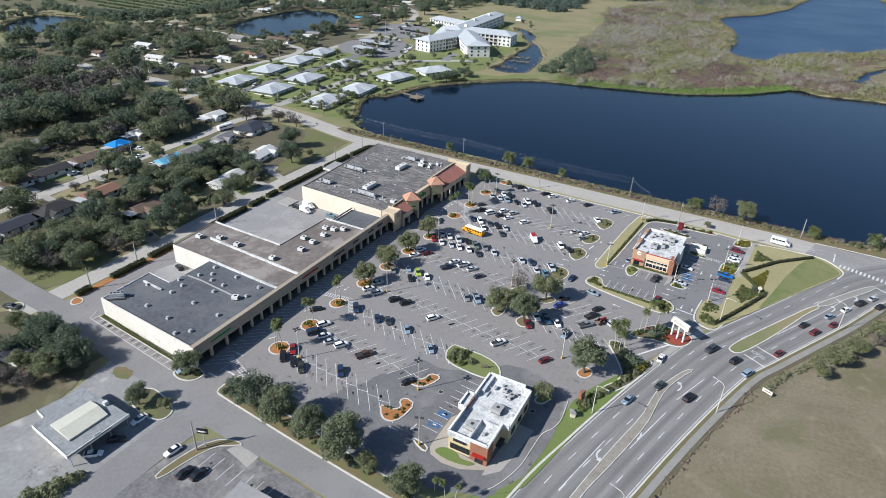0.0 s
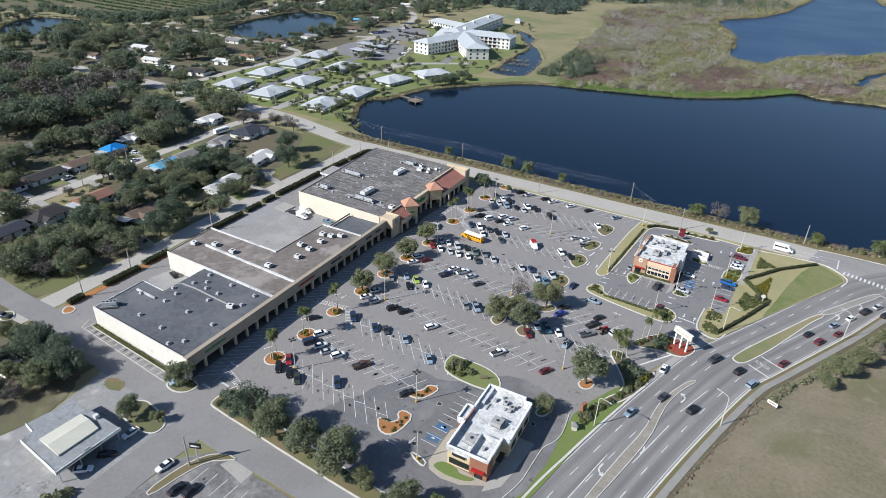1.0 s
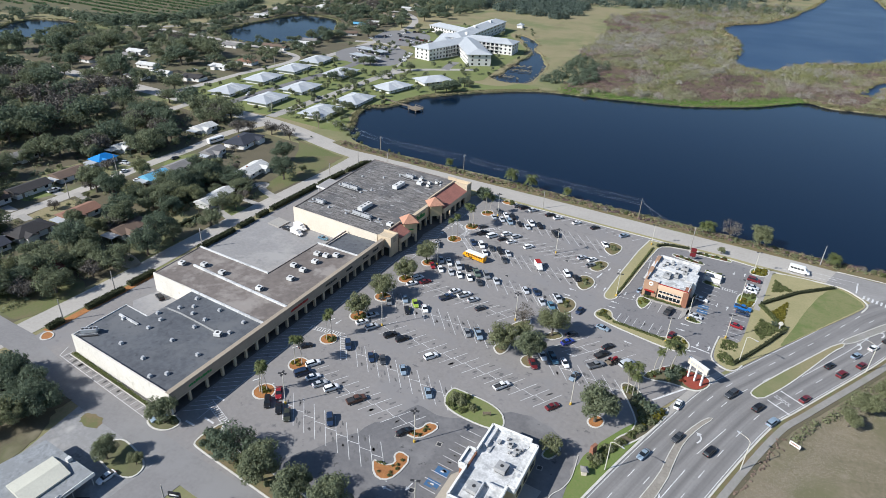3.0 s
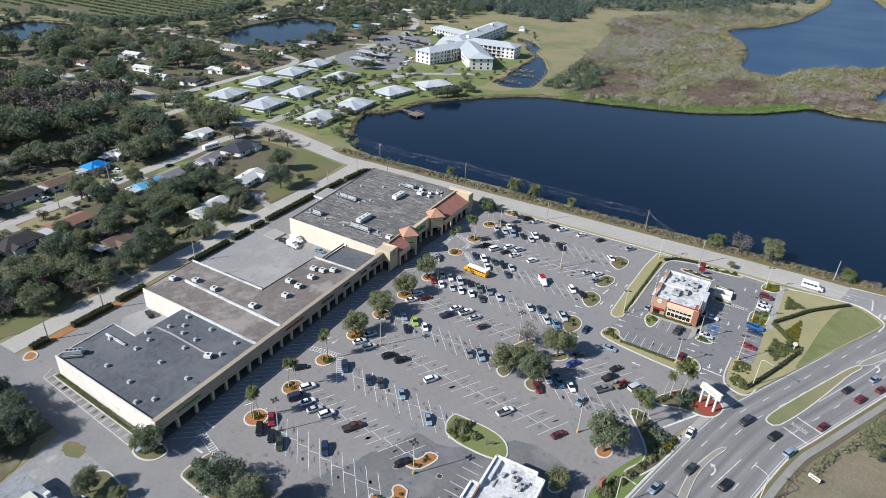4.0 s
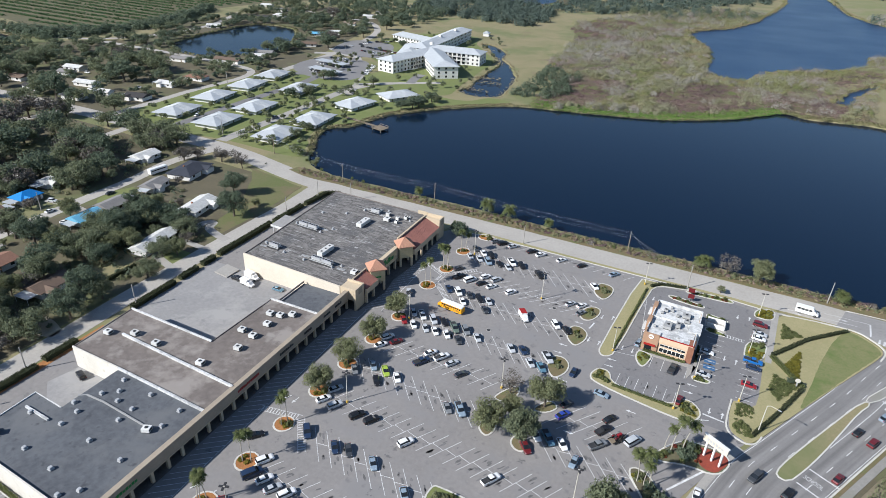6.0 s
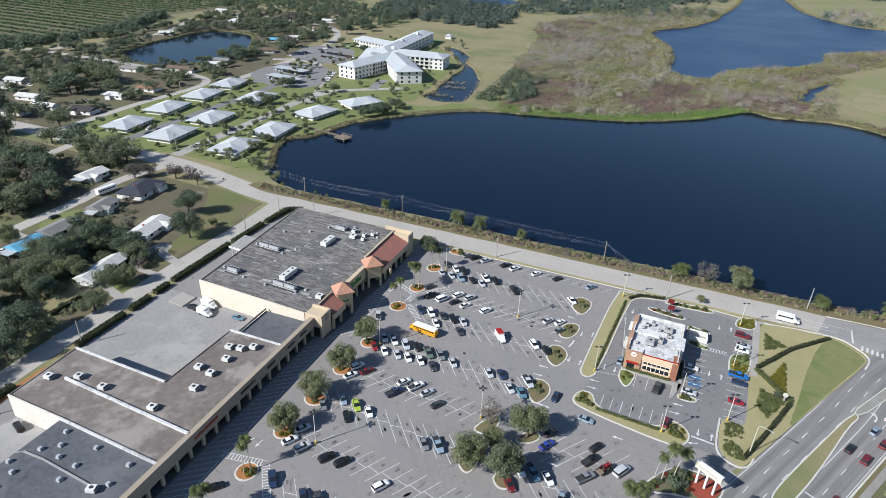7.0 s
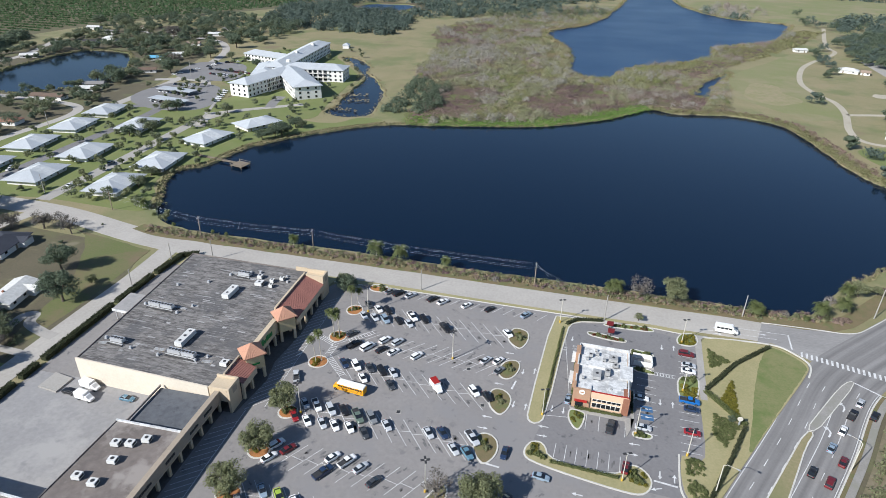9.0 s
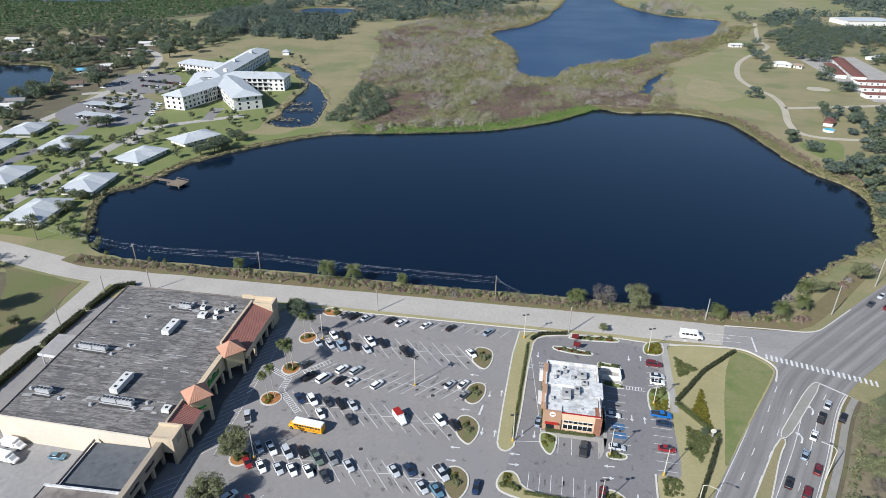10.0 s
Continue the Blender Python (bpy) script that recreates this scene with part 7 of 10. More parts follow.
part("roof_step", box(76.5, 15.6, 4.42, 80.8, 15.9, 5.7), ROOF_WHITE, CHICK)
part("brick_tower", box(77.0, 8.3, 0, 81.3, 8.9, 5.5, 0.03), BRICK, CHICK, "brown brick corner front")
part("brick_tower", box(80.75, 8.9, 0, 81.3, 11.5, 5.5, 0.03), BRICK, CHICK, "brown brick corner front")
part("tower_cap", box(76.9, 8.2, 5.5, 81.4, 9.0, 5.75), ROOF_WHITE, CHICK)
part("tower_cap", box(80.7, 9.0, 5.5, 81.4, 17.0, 5.75), ROOF_WHITE, CHICK)
wall_window(CHICK, 71.9, 76.8, 8.62, 0.8, 2.4, n=5, frame=SIGN_DARK)
part("sign_panel", box(72.6, 8.45, 3.4, 75.8, 8.55, 4.2, 0.02), SIGN_DARK, CHICK, "dark sign bar")
part("awning", box(77.8, 7.2, 2.5, 80.8, 8.2, 2.75, 0.03), SIGN_RED, CHICK, "red awning over the door")
part("door", box(78.4, 8.12, 0.1, 80.2, 8.2, 2.4), GLASS, CHICK)
part("canopy", box(81.4, 12.5, 2.6, 82.6, 15.5, 2.8), SIGN_DARK, CHICK, "dark window canopy")
for y in (19, 23, 27):
    part("window", box(82.7, y, 1.0, 82.8, y + 2.2, 2.6), GLASS, CHICK)
part("roof_step", box(71.4, 25.4, 4.42, 72.6, 31.4, 5.3), ROOF_WHITE, CHICK)
for x, y, w, d in ((72.7, 27.6, 1.6, 0.25), (73.4, 24.2, 0.3, 2.2), (79.6, 22.6, 2.4, 0.2), (81.6, 21.0, 1.2, 0.9)):
    part("roof_duct", box(x, y, 4.44, x + w, y + d, 4.75, 0.04), STEEL, CHICK, "grey metal roof duct")
for x, y, L, W, H in ((75.0, 13.4, 2.3, 2.8, 1.2), (78.0, 21.2, 2.6, 2.6, 1.3), (79, 27.5, 1.4, 1.1, 0.8), (77.0, 28.4, 1.2, 1.2, 0.8), (78.8, 26.4, 0.9, 0.9, 0.8), (77.6, 26.4, 0.6, 0.6, 0.6), (79.9, 28.6, 0.6, 0.6, 0.6), (74.4, 28.2, 0.8, 1.0, 0.7), (78.4, 12.6, 0.7, 0.9, 0.6), (75.8, 30, 0.6, 0.6, 0.6)):
    air_unit(x, y, 4.42, L, W, H, -4, "grey rooftop unit on the chicken restaurant", UNIT_GREY)

# ---- small shop ----
SHOP = thing("shop", "low grey shop with a pale raised roof", "building")
part("wall", prism([(-11.6, -34.9), (-1.4, -36.2), (-1.0, -23.6), (-12.6, -22.9), (-14.4, -31.8)], 0.0, 3.2), CREAM_WALL, SHOP)
part("roof", prism([(-12.2, -35.7), (3.0, -37.5), (3.3, -22.6), (-14.0, -21.9), (-16.0, -32.3), (-12.6, -32.8)], 3.25, 3.65), surface("grey_shop_roof", (0.3, 0.315, 0.325), (0.2, 0.21, 0.217), big=0.3, small=1.2, mixing=0.6, third=(0.235, 0.245, 0.25), third_scale=0.2, spots=((0.15, 0.152, 0.155), 0.5)), SHOP, "worn grey flat roof with a deep overhang")
part("fascia", ribbon([(-12.3, -35.8), (3.0, -37.6)], -0.08, 0.08, 2.7, 3.8), SIGN_WHITE, SHOP)
part("fascia", ribbon([(-16.1, -32.3), (-12.6, -32.9)], -0.08, 0.08, 2.7, 3.8), SIGN_WHITE, SHOP)
for y in (-37.0, -32.2, -27.4, -23.0):
    part("post", box(2.5, y - 0.08, 0, 2.66, y + 0.08, 3.25), STEEL, SHOP)
bm = bmesh.new()
q = [(-8.6, -33.8), (-0.7, -34.6), (-0.4, -25.2), (-7.9, -24.3)]
low = [bm.verts.new((x, y, 3.7)) for x, y in q]
eave = [bm.verts.new((x, y, 4.1)) for x, y in q]
r0, r1 = bm.verts.new((-4.65, -34.2, 4.7)), bm.verts.new((-4.15, -24.75, 4.7))
for i in range(4):
    j = (i + 1) % 4
    bm.faces.new((low[i], low[j], eave[j], eave[i]))
bm.faces.new((eave[1], eave[2], r1, r0)), bm.faces.new((eave[3], eave[0], r0, r1)), bm.faces.new((eave[0], eave[1], r0)), bm.faces.new((eave[2], eave[3], r1))
part("raised_roof", bm, surface("cream_metal_roof", (0.56, 0.55, 0.46), (0.47, 0.46, 0.39), rough=0.5), SHOP, "pale cream ridged roof")
part("fascia", ribbon([(2.85, -37.7), (3.25, -22.5)], -0.08, 0.08, 2.9, 3.8), SIGN_WHITE, SHOP)
for y in (-34.5, -31, -27.5):
    part("shop_window", box(-1.3, y, 0.5, -1.05, y + 2.4, 2.5), GLASS, SHOP)
part("roof_sign", box(2.7, -31.2, 3.65, 2.8, -29.6, 4.1, 0.02), SIGN_WHITE, SHOP)
part("roof_box", box(-4.6, -23.6, 3.65, -3.6, -22.6, 4.6, 0.03), UNIT_WHITE, SHOP)
ANNEX = thing("shop", "low dark-roofed shop across the side street", "building")
part("wall", box(40, -34, 0, 52, -24.4, 3.4), CREAM_WALL, ANNEX)
part("roof", box(39.6, -34.4, 3.4, 52.4, -23.9, 3.7, 0.03), COURT, ANNEX)

# ---- houses ----
def house(x, y, turn, L, W, label, roof_mat, wall_mat=None, wall_h=2.6, rise=1.9, kind="hip", over=0.6, seams=0, windows=3, name="house"):
    """A one-storey house: walls, overhanging roof, windows and doors."""
    t = thing(name, label, "house", m=pose(x, y, 0, 0, 0, turn))
    wm = wall_mat or WHITE_WALL
    hl, hw = L / 2, W / 2
    part("wall", box(-hl, -hw, -0.05, hl, hw, wall_h), wm, t)
    el, ew = hl + over, hw + over
    bm = bmesh.new()
    rl = el - ew if kind == "hip" else el
    z1 = wall_h + rise
    e = [(-el, -ew), (el, -ew), (el, ew), (-el, ew)]
    lo = [bm.verts.new((px, py, wall_h - 0.12)) for px, py in e]
    up = [bm.verts.new((px, py, wall_h + 0.06)) for px, py in e]
    a, b = bm.verts.new((-max(rl, 0.2), 0, z1)), bm.verts.new((max(rl, 0.2), 0, z1))
    bm.faces.new(lo[::-1])
    for i in range(4):
        bm.faces.new((lo[i], lo[(i + 1) % 4], up[(i + 1) % 4], up[i]))
    bm.faces.new((up[0], up[1], b, a)), bm.faces.new((up[2], up[3], a, b)), bm.faces.new((up[1], up[2], b)), bm.faces.new((up[3], up[0], a))
    roof = part("roof", bm, roof_mat, t)
    if seams:
        bm = bmesh.new()
        for i in range(1, seams):
            px = -rl + 2 * rl * i / seams
            for s in (-1, 1):
                limb(bm, (px, 0, z1 + 0.02), (px, s * ew, wall_h + 0.08), 0.05, 0.05, 4)
        part("seams", bm, roof_mat, roof)
    if name == "house" and not seams and L < 20 and math.dist((x, y), (60, 0)) < 420:
        k = int(abs(x) + abs(y)) % 4
        side = 1 if k % 2 else -1
        if k < 3:
            # a lower wing with its own gable, set across the main roof
            wl, wx = hw * 0.75, (hl * 0.45) * side
            bm = bmesh.new()
            add_box(bm, wx - wl * 0.6, -hw - 2.2, -0.05, wx + wl * 0.6, -hw + 0.1, wall_h - 0.1)
            part("porch", bm, wm, t)
            bm = bmesh.new()
            e = wl * 0.6 + 0.45
            rows = [[bm.verts.new(p) for p in ((wx - e, py, wall_h - 0.1), (wx, py, wall_h + 1.0), (wx + e, py, wall_h - 0.1), (wx, py, wall_h + 0.82))] for py in (-hw - 2.7, 0.2)]
            for m0 in range(4):
                m1 = (m0 + 1) % 4
                bm.faces.new((rows[0][m0], rows[1][m0], rows[1][m1], rows[0][m1]))
            bm.faces.new(rows[0][::-1])
            part("porch_roof", bm, roof_mat, t)
        if k != 1:
            cx = hl + 0.5 if side > 0 else -hl - 4.1
            part("carport_roof", box(cx, -hw * 0.8, wall_h - 0.35, cx + 3.6, hw * 0.7, wall_h - 0.2, 0.02), METAL_ROOF, t, "pale flat carport roof")
            for py in (-hw * 0.75, hw * 0.62):
                part("carport_post", box(cx + (3.4 if side > 0 else 0.1), py, 0, cx + (3.5 if side > 0 else 0.2), py + 0.1, wall_h - 0.35), STEEL, t)
        part("chimney", box(-hl * 0.4, 0.4, wall_h + 0.4, -hl * 0.4 + 0.6, 1.0, z1 + 0.35), BRICK, t) if k == 1 else None
    for i in range(windows):
        px = -hl + (i + 0.5) * L / windows
        for s in (-1, 1):
            if (i + int(x)) % 3 == 1 and s < 0:
                part("door", box(px - 0.5, s * hw - 0.04, 0, px + 0.5, s * hw + 0.04, 2.05), WOOD, t)
            else:
                if math.dist((x, y), (60, 0)) > 330:
                    part("window", box(px - 0.75, s * hw - 0.06, 0.95, px + 0.75, s * hw + 0.06, 2.05), GLASS, t)
                    continue
                w = part("window", box(px - 0.8, s * hw - 0.05, 0.9, px + 0.8, s * hw + 0.05, 2.1), SIGN_WHITE, t)
                part("pane", box(px - 0.7, s * hw - 0.07, 1.0, px + 0.7, s * hw + 0.07, 2.0), GLASS, w)
    return t


for x, y, turn in ((-126.1, 219, 95), (-125.2, 252, 95), (-170, 221, 95), (-204, 224, 98), (-170.7, 255, 95), (-208.9, 260, 98), (-211.4, 295, 98), (-215.5, 328, 98), (-175.7, 306, 96), (-123.3, 294, 80), (-110, 328, 60)):
    house(x, y, turn, 22, 14.5, "white cottage with a pale standing-seam metal roof", METAL_ROOF, WHITE_WALL, 2.4, 2.7, over=1.7, seams=14, windows=5)

SHINGLE = {
    "brown": surface("brown_shingle", (0.17, 0.12, 0.09), (0.12, 0.088, 0.068), big=0.3, small=3.0),
    "dark": surface("dark_shingle", (0.055, 0.052, 0.052), (0.04, 0.038, 0.038), big=0.3, small=3.0),
    "slate": surface("slate_shingle", (0.05, 0.055, 0.07), (0.036, 0.04, 0.052), big=0.3, small=3.0),
    "grey": surface("grey_shingle", (0.25, 0.24, 0.23), (0.18, 0.175, 0.17), big=0.3, small=3.0),
    "red": surface("rust_shingle", (0.2, 0.085, 0.065), (0.13, 0.06, 0.05), big=0.3, small=3.0),
    "tan": surface("tan_shingle", (0.34, 0.26, 0.2), (0.26, 0.2, 0.155), big=0.3, small=3.0),
    "blue": surface("blue_tarp", (0.02, 0.24, 0.62), (0.02, 0.18, 0.5), big=0.3, small=2.0, rough=0.5),
    "pale_blue": surface("pale_blue_roof", (0.16, 0.42, 0.6), (0.12, 0.34, 0.5), big=0.3, small=2.0, rough=0.5),
    "white": surface("white_roof", (0.62, 0.62, 0.6), (0.45, 0.45, 0.43), big=0.3, small=1.2),
    "orange": surface("orange_tile", (0.27, 0.15, 0.105), (0.2, 0.112, 0.08), big=0.3, small=3.0),
}
for x, y, turn, L, W, roof, kind in (
    (-160, 98.8, 92, 10.5, 8, "blue", "hip"), (-156, 79, 92, 15, 9, "brown", "gable"), (-155, 60.5, 92, 17, 9, "dark", "gable"), (-155, 45, 92, 13, 9, "brown", "gable"),
    (-123, 97.5, 92, 12, 8, "pale_blue", "gable"), (-117, 57, 92, 15, 9, "orange", "gable"), (-124, 111, 92, 13, 9, "grey", "gable"), (-167, 115, 92, 11, 8, "white", "gable"), (-158, 158, 92, 13, 9, "white", "gable"),
    (-118, 38, 92, 15, 10, "dark", "hip"), (-117, 22, 92, 14, 9, "slate", "gable"), (-87, 21.5, 92, 14, 9, "red", "gable"), (-112, 3, 92, 13, 9, "grey", "gable"),
    (-126, 155, 100, 20, 13.5, "slate", "hip"), (-94, 127, 100, 17, 9, "white", "gable"), (-90.3, 58.2, 92, 13, 9, "brown", "gable"), (-126, 134, 100, 12, 8, "grey", "gable"), (-84.5, 95, 98, 18, 7.5, "white", "gable"),
    (-186, 58, 92, 14, 9, "white", "gable"), (-194, 82, 92, 16, 9, "grey", "gable"), (-44, -19.5, 95, 10, 8, "slate", "gable"), (-189, 118, 92, 14, 9, "brown", "gable"),
    (-279, 213, 8, 15, 9, "grey", "gable"), (-301, 239, 8, 17, 9, "white", "gable"), (-247, 233, 8, 16, 10, "dark", "gable"), (-254, 291, 8, 16, 10, "orange", "hip"), (-257, 267, 8, 14, 9, "white", "gable"), (-309, 330, 8, 16, 9, "grey", "gable"), (-276, 348, 5, 26, 9, "brown", "gable"),
    (-346, 265, 8, 16, 9, "white", "gable"), (-338, 252, 8, 12, 8, "grey", "gable"), (-271, 229, 8, 9, 6, "white", "gable"), (-400, 465, 30, 15, 9, "white", "gable"), (-240, 150, 92, 14, 9, "brown", "gable"), (-235, 110, 92, 14, 9, "grey", "gable"), (-232, 70, 92, 15, 9, "dark", "gable"),
    (-459, 622, 10, 16, 10, "white", "gable"), (-394, 564, 10, 15, 10, "white", "hip"), (-399, 542, 10, 15, 9, "dark", "gable"), (-289, 491, 30, 15, 9, "pale_blue", "gable"), (-266, 442, 30, 16, 9, "brown", "gable"), (-283, 509, 30, 14, 9, "white", "gable"), (-310, 625, 20, 18, 10, "white", "gable"), (-312, 659, 20, 18, 10, "grey", "gable"), (-370, 639, 10, 16, 9, "dark", "gable"), (-415, 639, 10, 16, 9, "tan", "gable"), (-272, 388, 20, 16, 9, "grey", "gable"), (-268, 374, 20, 13, 8, "white", "gable"),
    (-340, 580, 10, 14, 9, "grey", "gable"), (-300, 565, 20, 14, 9, "tan", "gable"), (-420, 600, 10, 14, 9, "grey", "gable"), (-350, 225, 5, 14, 9, "brown", "gable"), (-320, 215, 5, 14, 9, "dark", "gable"), (-305, 160, 92, 14, 9, "white", "gable"), (-300, 110, 92, 14, 9, "brown", "gable"),
    (306, 733, 10, 14, 8, "white", "gable"), (319, 628, -20, 18, 11, "white", "hip"), (331, 622, -20, 8, 8, "tan", "gable"), (424, 680, 30, 16, 10, "white", "gable"), (279, 424, 60, 12, 6, "red", "gable"),
):
    house(x, y, turn, L * 0.88, W * 0.88, f"one-storey house with {'an' if roof == 'orange' else 'a'} {roof.replace('_', ' ')} {'hipped' if kind == 'hip' else 'gabled'} roof among trees", SHINGLE[roof], WHITE_WALL, 2.4, 1.5 if kind == "gable" else 2.1, kind, windows=3 if math.dist((x, y), (60, 0)) < 260 else 2)
part_shed = [(373, 620, 78, 95, 11), (356, 605, 78, 52, 9), (366, 557, 2, 26, 9), (362, 534, 2, 34, 9), (356, 510, 2, 36, 9)]
for x, y, turn, L, W in part_shed:
    t = house(x, y, turn, L, W, "long storage shed with a red roof and white doors", SHINGLE["red"], WHITE_WALL, 3.0, 1.0, "gable", 0.3, windows=6, name="storage_shed")
house(535, 966, 10, 60, 40, "large white warehouse among distant trees", METAL_ROOF, WHITE_WALL, 6, 2, "gable", windows=4, name="warehouse")
structure("pavement", prism([(340, 495), (390, 492), (410, 690), (350, 690)], -0.1, 0.01), CONCRETE, "pale yard between the storage sheds", "pavement")
pool = thing("swimming_pool", "round blue above-ground pool in a garden", "pool", m=pose(272.5, 408, 0))
bm = bmesh.new()
bmesh.ops.create_cone(bm, cap_ends=True, segments=24, radius1=3.4, radius2=3.4, depth=1.3)
part("pool_wall", bm, SIGN_WHITE, pool).matrix_basis = pose(0, 0, 0.6)
bm = bmesh.new()
bmesh.ops.create_circle(bm, cap_ends=True, segments=24, radius=3.2)
part("pool_water", bm, surface("pool_water", (0.08, 0.45, 0.6), (0.07, 0.4, 0.55), rough=0.1), pool).matrix_basis = pose(0, 0, 1.27)

# ---- apartment block ----
CARE = thing("apartment_building", "three-storey white apartment block with pale metal hip roofs", "building")


def porch_mesh(h):
    """One balcony bay: floor slab, rail with balusters, corner posts and a dark glass sheet for the recess's shade."""
    bm = bmesh.new()
    add_box(bm, -1.9, 0, 0, 1.9, 1.6, 0.22)
    add_box(bm, -1.9, 1.5, 1.05, 1.9, 1.6, 1.15)
    for k in range(11):
        add_box(bm, -1.88 + k * 0.37, 1.53, 0.22, -1.83 + k * 0.37, 1.57, 1.05)
    for x in (-1.9, 1.72):
        add_box(bm, x, 1.42, 0.22, x + 0.18, 1.6, h)
    add_box(bm, -1.5, 0.0, 0.24, 1.5, 0.05, h - 0.5, 1)
    return mesh_of("balcony", bm, [SIGN_WHITE, GLASS])


def wing(a, b, width, storeys=3, h=3.05, rise=3.2, porches=()):
    """One wing of the block between two plan points, with rows of windows and stacks of balconies (side, first, last, in shares of its length)."""
    a, b = Vector(a), Vector(b)
    L = (b - a).length
    ang = math.degrees(math.atan2(b.y - a.y, b.x - a.x))
    m = pose((a.x + b.x) / 2, (a.y + b.y) / 2, 0, 0, 0, ang)
    top = storeys * h
    w = part("wall", box(-L / 2, -width / 2, -0.1, L / 2, width / 2, top), WHITE_WALL, CARE)
    w.matrix_basis = m
    el, ew = L / 2 + 1, width / 2 + 1
    bm = bmesh.new()
    e = [(-el, -ew), (el, -ew), (el, ew), (-el, ew)]
    lo = [bm.verts.new((x, y, top - 0.2)) for x, y in e]
    up = [bm.verts.new((x, y, top + 0.1)) for x, y in e]
    p, q = bm.verts.new((-el + ew * 0.9, 0, top + rise)), bm.verts.new((el - ew * 0.9, 0, top + rise))
    bm.faces.new(lo[::-1])
    for i in range(4):
        bm.faces.new((lo[i], lo[(i + 1) % 4], up[(i + 1) % 4], up[i]))
    bm.faces.new((up[0], up[1], q, p)), bm.faces.new((up[2], up[3], p, q)), bm.faces.new((up[1], up[2], q)), bm.faces.new((up[3], up[0], p))
    roof = part("roof", bm, METAL_ROOF, CARE, "pale grey metal hip roof")
    roof.matrix_basis = m
    bm = bmesh.new()
    run = el - ew * 0.9
    for k in range(-int(run / 1.8), int(run / 1.8) + 1):
        for s in (-1, 1):
            limb(bm, (k * 1.8, 0, top + rise), (k * 1.8, s * ew, top + 0.12), 0.05, 0.05, 4)
    part("seams", bm, METAL_ROOF, roof)
    n = max(2, int(L / 4.0))
    for s in range(storeys):
        for i in range(n):
            f = (i + 0.5) / n
            x = -L / 2 + f * L
            for side in (-1, 1):
                if any(side == ps and p0 <= f <= p1 for ps, p0, p1 in porches):
                    ob = part("balcony", CARE_PORCH, None, CARE)
                    ob.matrix_basis = m @ pose(x, side * width / 2, s * h, 0, 0, 0 if side > 0 else 180)
                else:
                    ob = part("window", CARE_WINDOW, None, CARE)
                    ob.matrix_basis = m @ pose(x, side * width / 2, s * h + 0.9)
        for e2 in (-1, 1):
            for y in (-width * 0.3, 0, width * 0.3):
                part("window", CARE_WINDOW, None, CARE).matrix_basis = m @ pose(e2 * L / 2, y, s * h + 0.9, 0, 0, 90)


CARE_PORCH = porch_mesh(3.05)
CARE_WINDOW = mesh_of("window", box(-0.75, -0.06, 0, 0.75, 0.06, 1.5), GLASS)
WINGS = [((-155.5, 390.5), (-143, 448)), ((-106, 397.5), (-147, 452)), ((-150, 459), (-102, 463.5)), ((-158, 452), (-166, 570)), ((-164, 502), (-214, 519)), ((-160, 436), (-174, 478))]
for (a, b), w, st, pr in zip(WINGS, (16, 19, 19, 17, 14, 17), (3, 3, 3, 3, 2, 2), ([(-1, 0.35, 0.62)], [], [(-1, 0.45, 0.72)], [], [], [])):
    wing(a, b, w, st, porches=pr)
for x, y in ((-150, 462), (-160, 500), (-162, 540)):
    part("roof_cupola", box(x - 1.3, y - 1.3, 11.3, x + 1.3, y + 1.3, 13.4, 0.1), WHITE_WALL, CARE, "small white roof cupola")
shed = house(-152, 600, 100, 8, 6, "small white outbuilding in the field", METAL_ROOF, WHITE_WALL, 3.0, 2.0, "hip", windows=1)
for x, y, turn in ((-203, 387, -8), (-192, 361, -12)):
    cp = thing("carport", "long flat-roofed white carport", "carport", m=pose(x, y, 0, 0, 0, turn))
    part("roof", box(-15, -4.4, 2.6, 15, 4.4, 2.8, 0.03), METAL_ROOF, cp)
    for i in range(6):
        part("post", box(-14 + i * 5.6 - 0.1, -0.1, 0, -14 + i * 5.6 + 0.1, 0.1, 2.6), STEEL, cp)

# ---- pier ----
PIER = thing("fishing_pier", "weathered wooden pier with a platform in the lake", "pier")
plank = mesh_of("plank", box(-0.14, -1.1, 0, 0.14, 1.1, 0.06), WOOD)
for x, y, a in walk_line([(-116, 269.6), (-89, 263.4)], 0.32):
    part("plank", plank, None, PIER).matrix_basis = pose(x, y, 0.35, 0, 0, math.degrees(a))
part("platform", prism([(-90, 259), (-82.5, 257), (-81, 264.4), (-88.6, 266.6)], 0.3, 0.45), WOOD, PIER)
part("stringer", ribbon([(-116, 269.6), (-89, 263.4)], -0.9, 0.9, 0.15, 0.34), WOOD, PIER)
for x, y in ((-112, 268.7), (-107, 267.5), (-102, 266.4), (-97, 265.2), (-89.5, 259.5), (-83, 257.6), (-81.6, 263.8), (-88.2, 266)):
    part("pile", box(x - 0.15, y - 0.15, -2.2, x + 0.15, y + 0.15, 1.2), WOOD, PIER)
for a, b in (((-90, 259), (-82.5, 257)), ((-82.5, 257), (-81, 264.4)), ((-81, 264.4), (-88.6, 266.6))):
    part("railing", ribbon([a, b], -0.05, 0.05, 1.2, 1.35), WOOD, PIER)

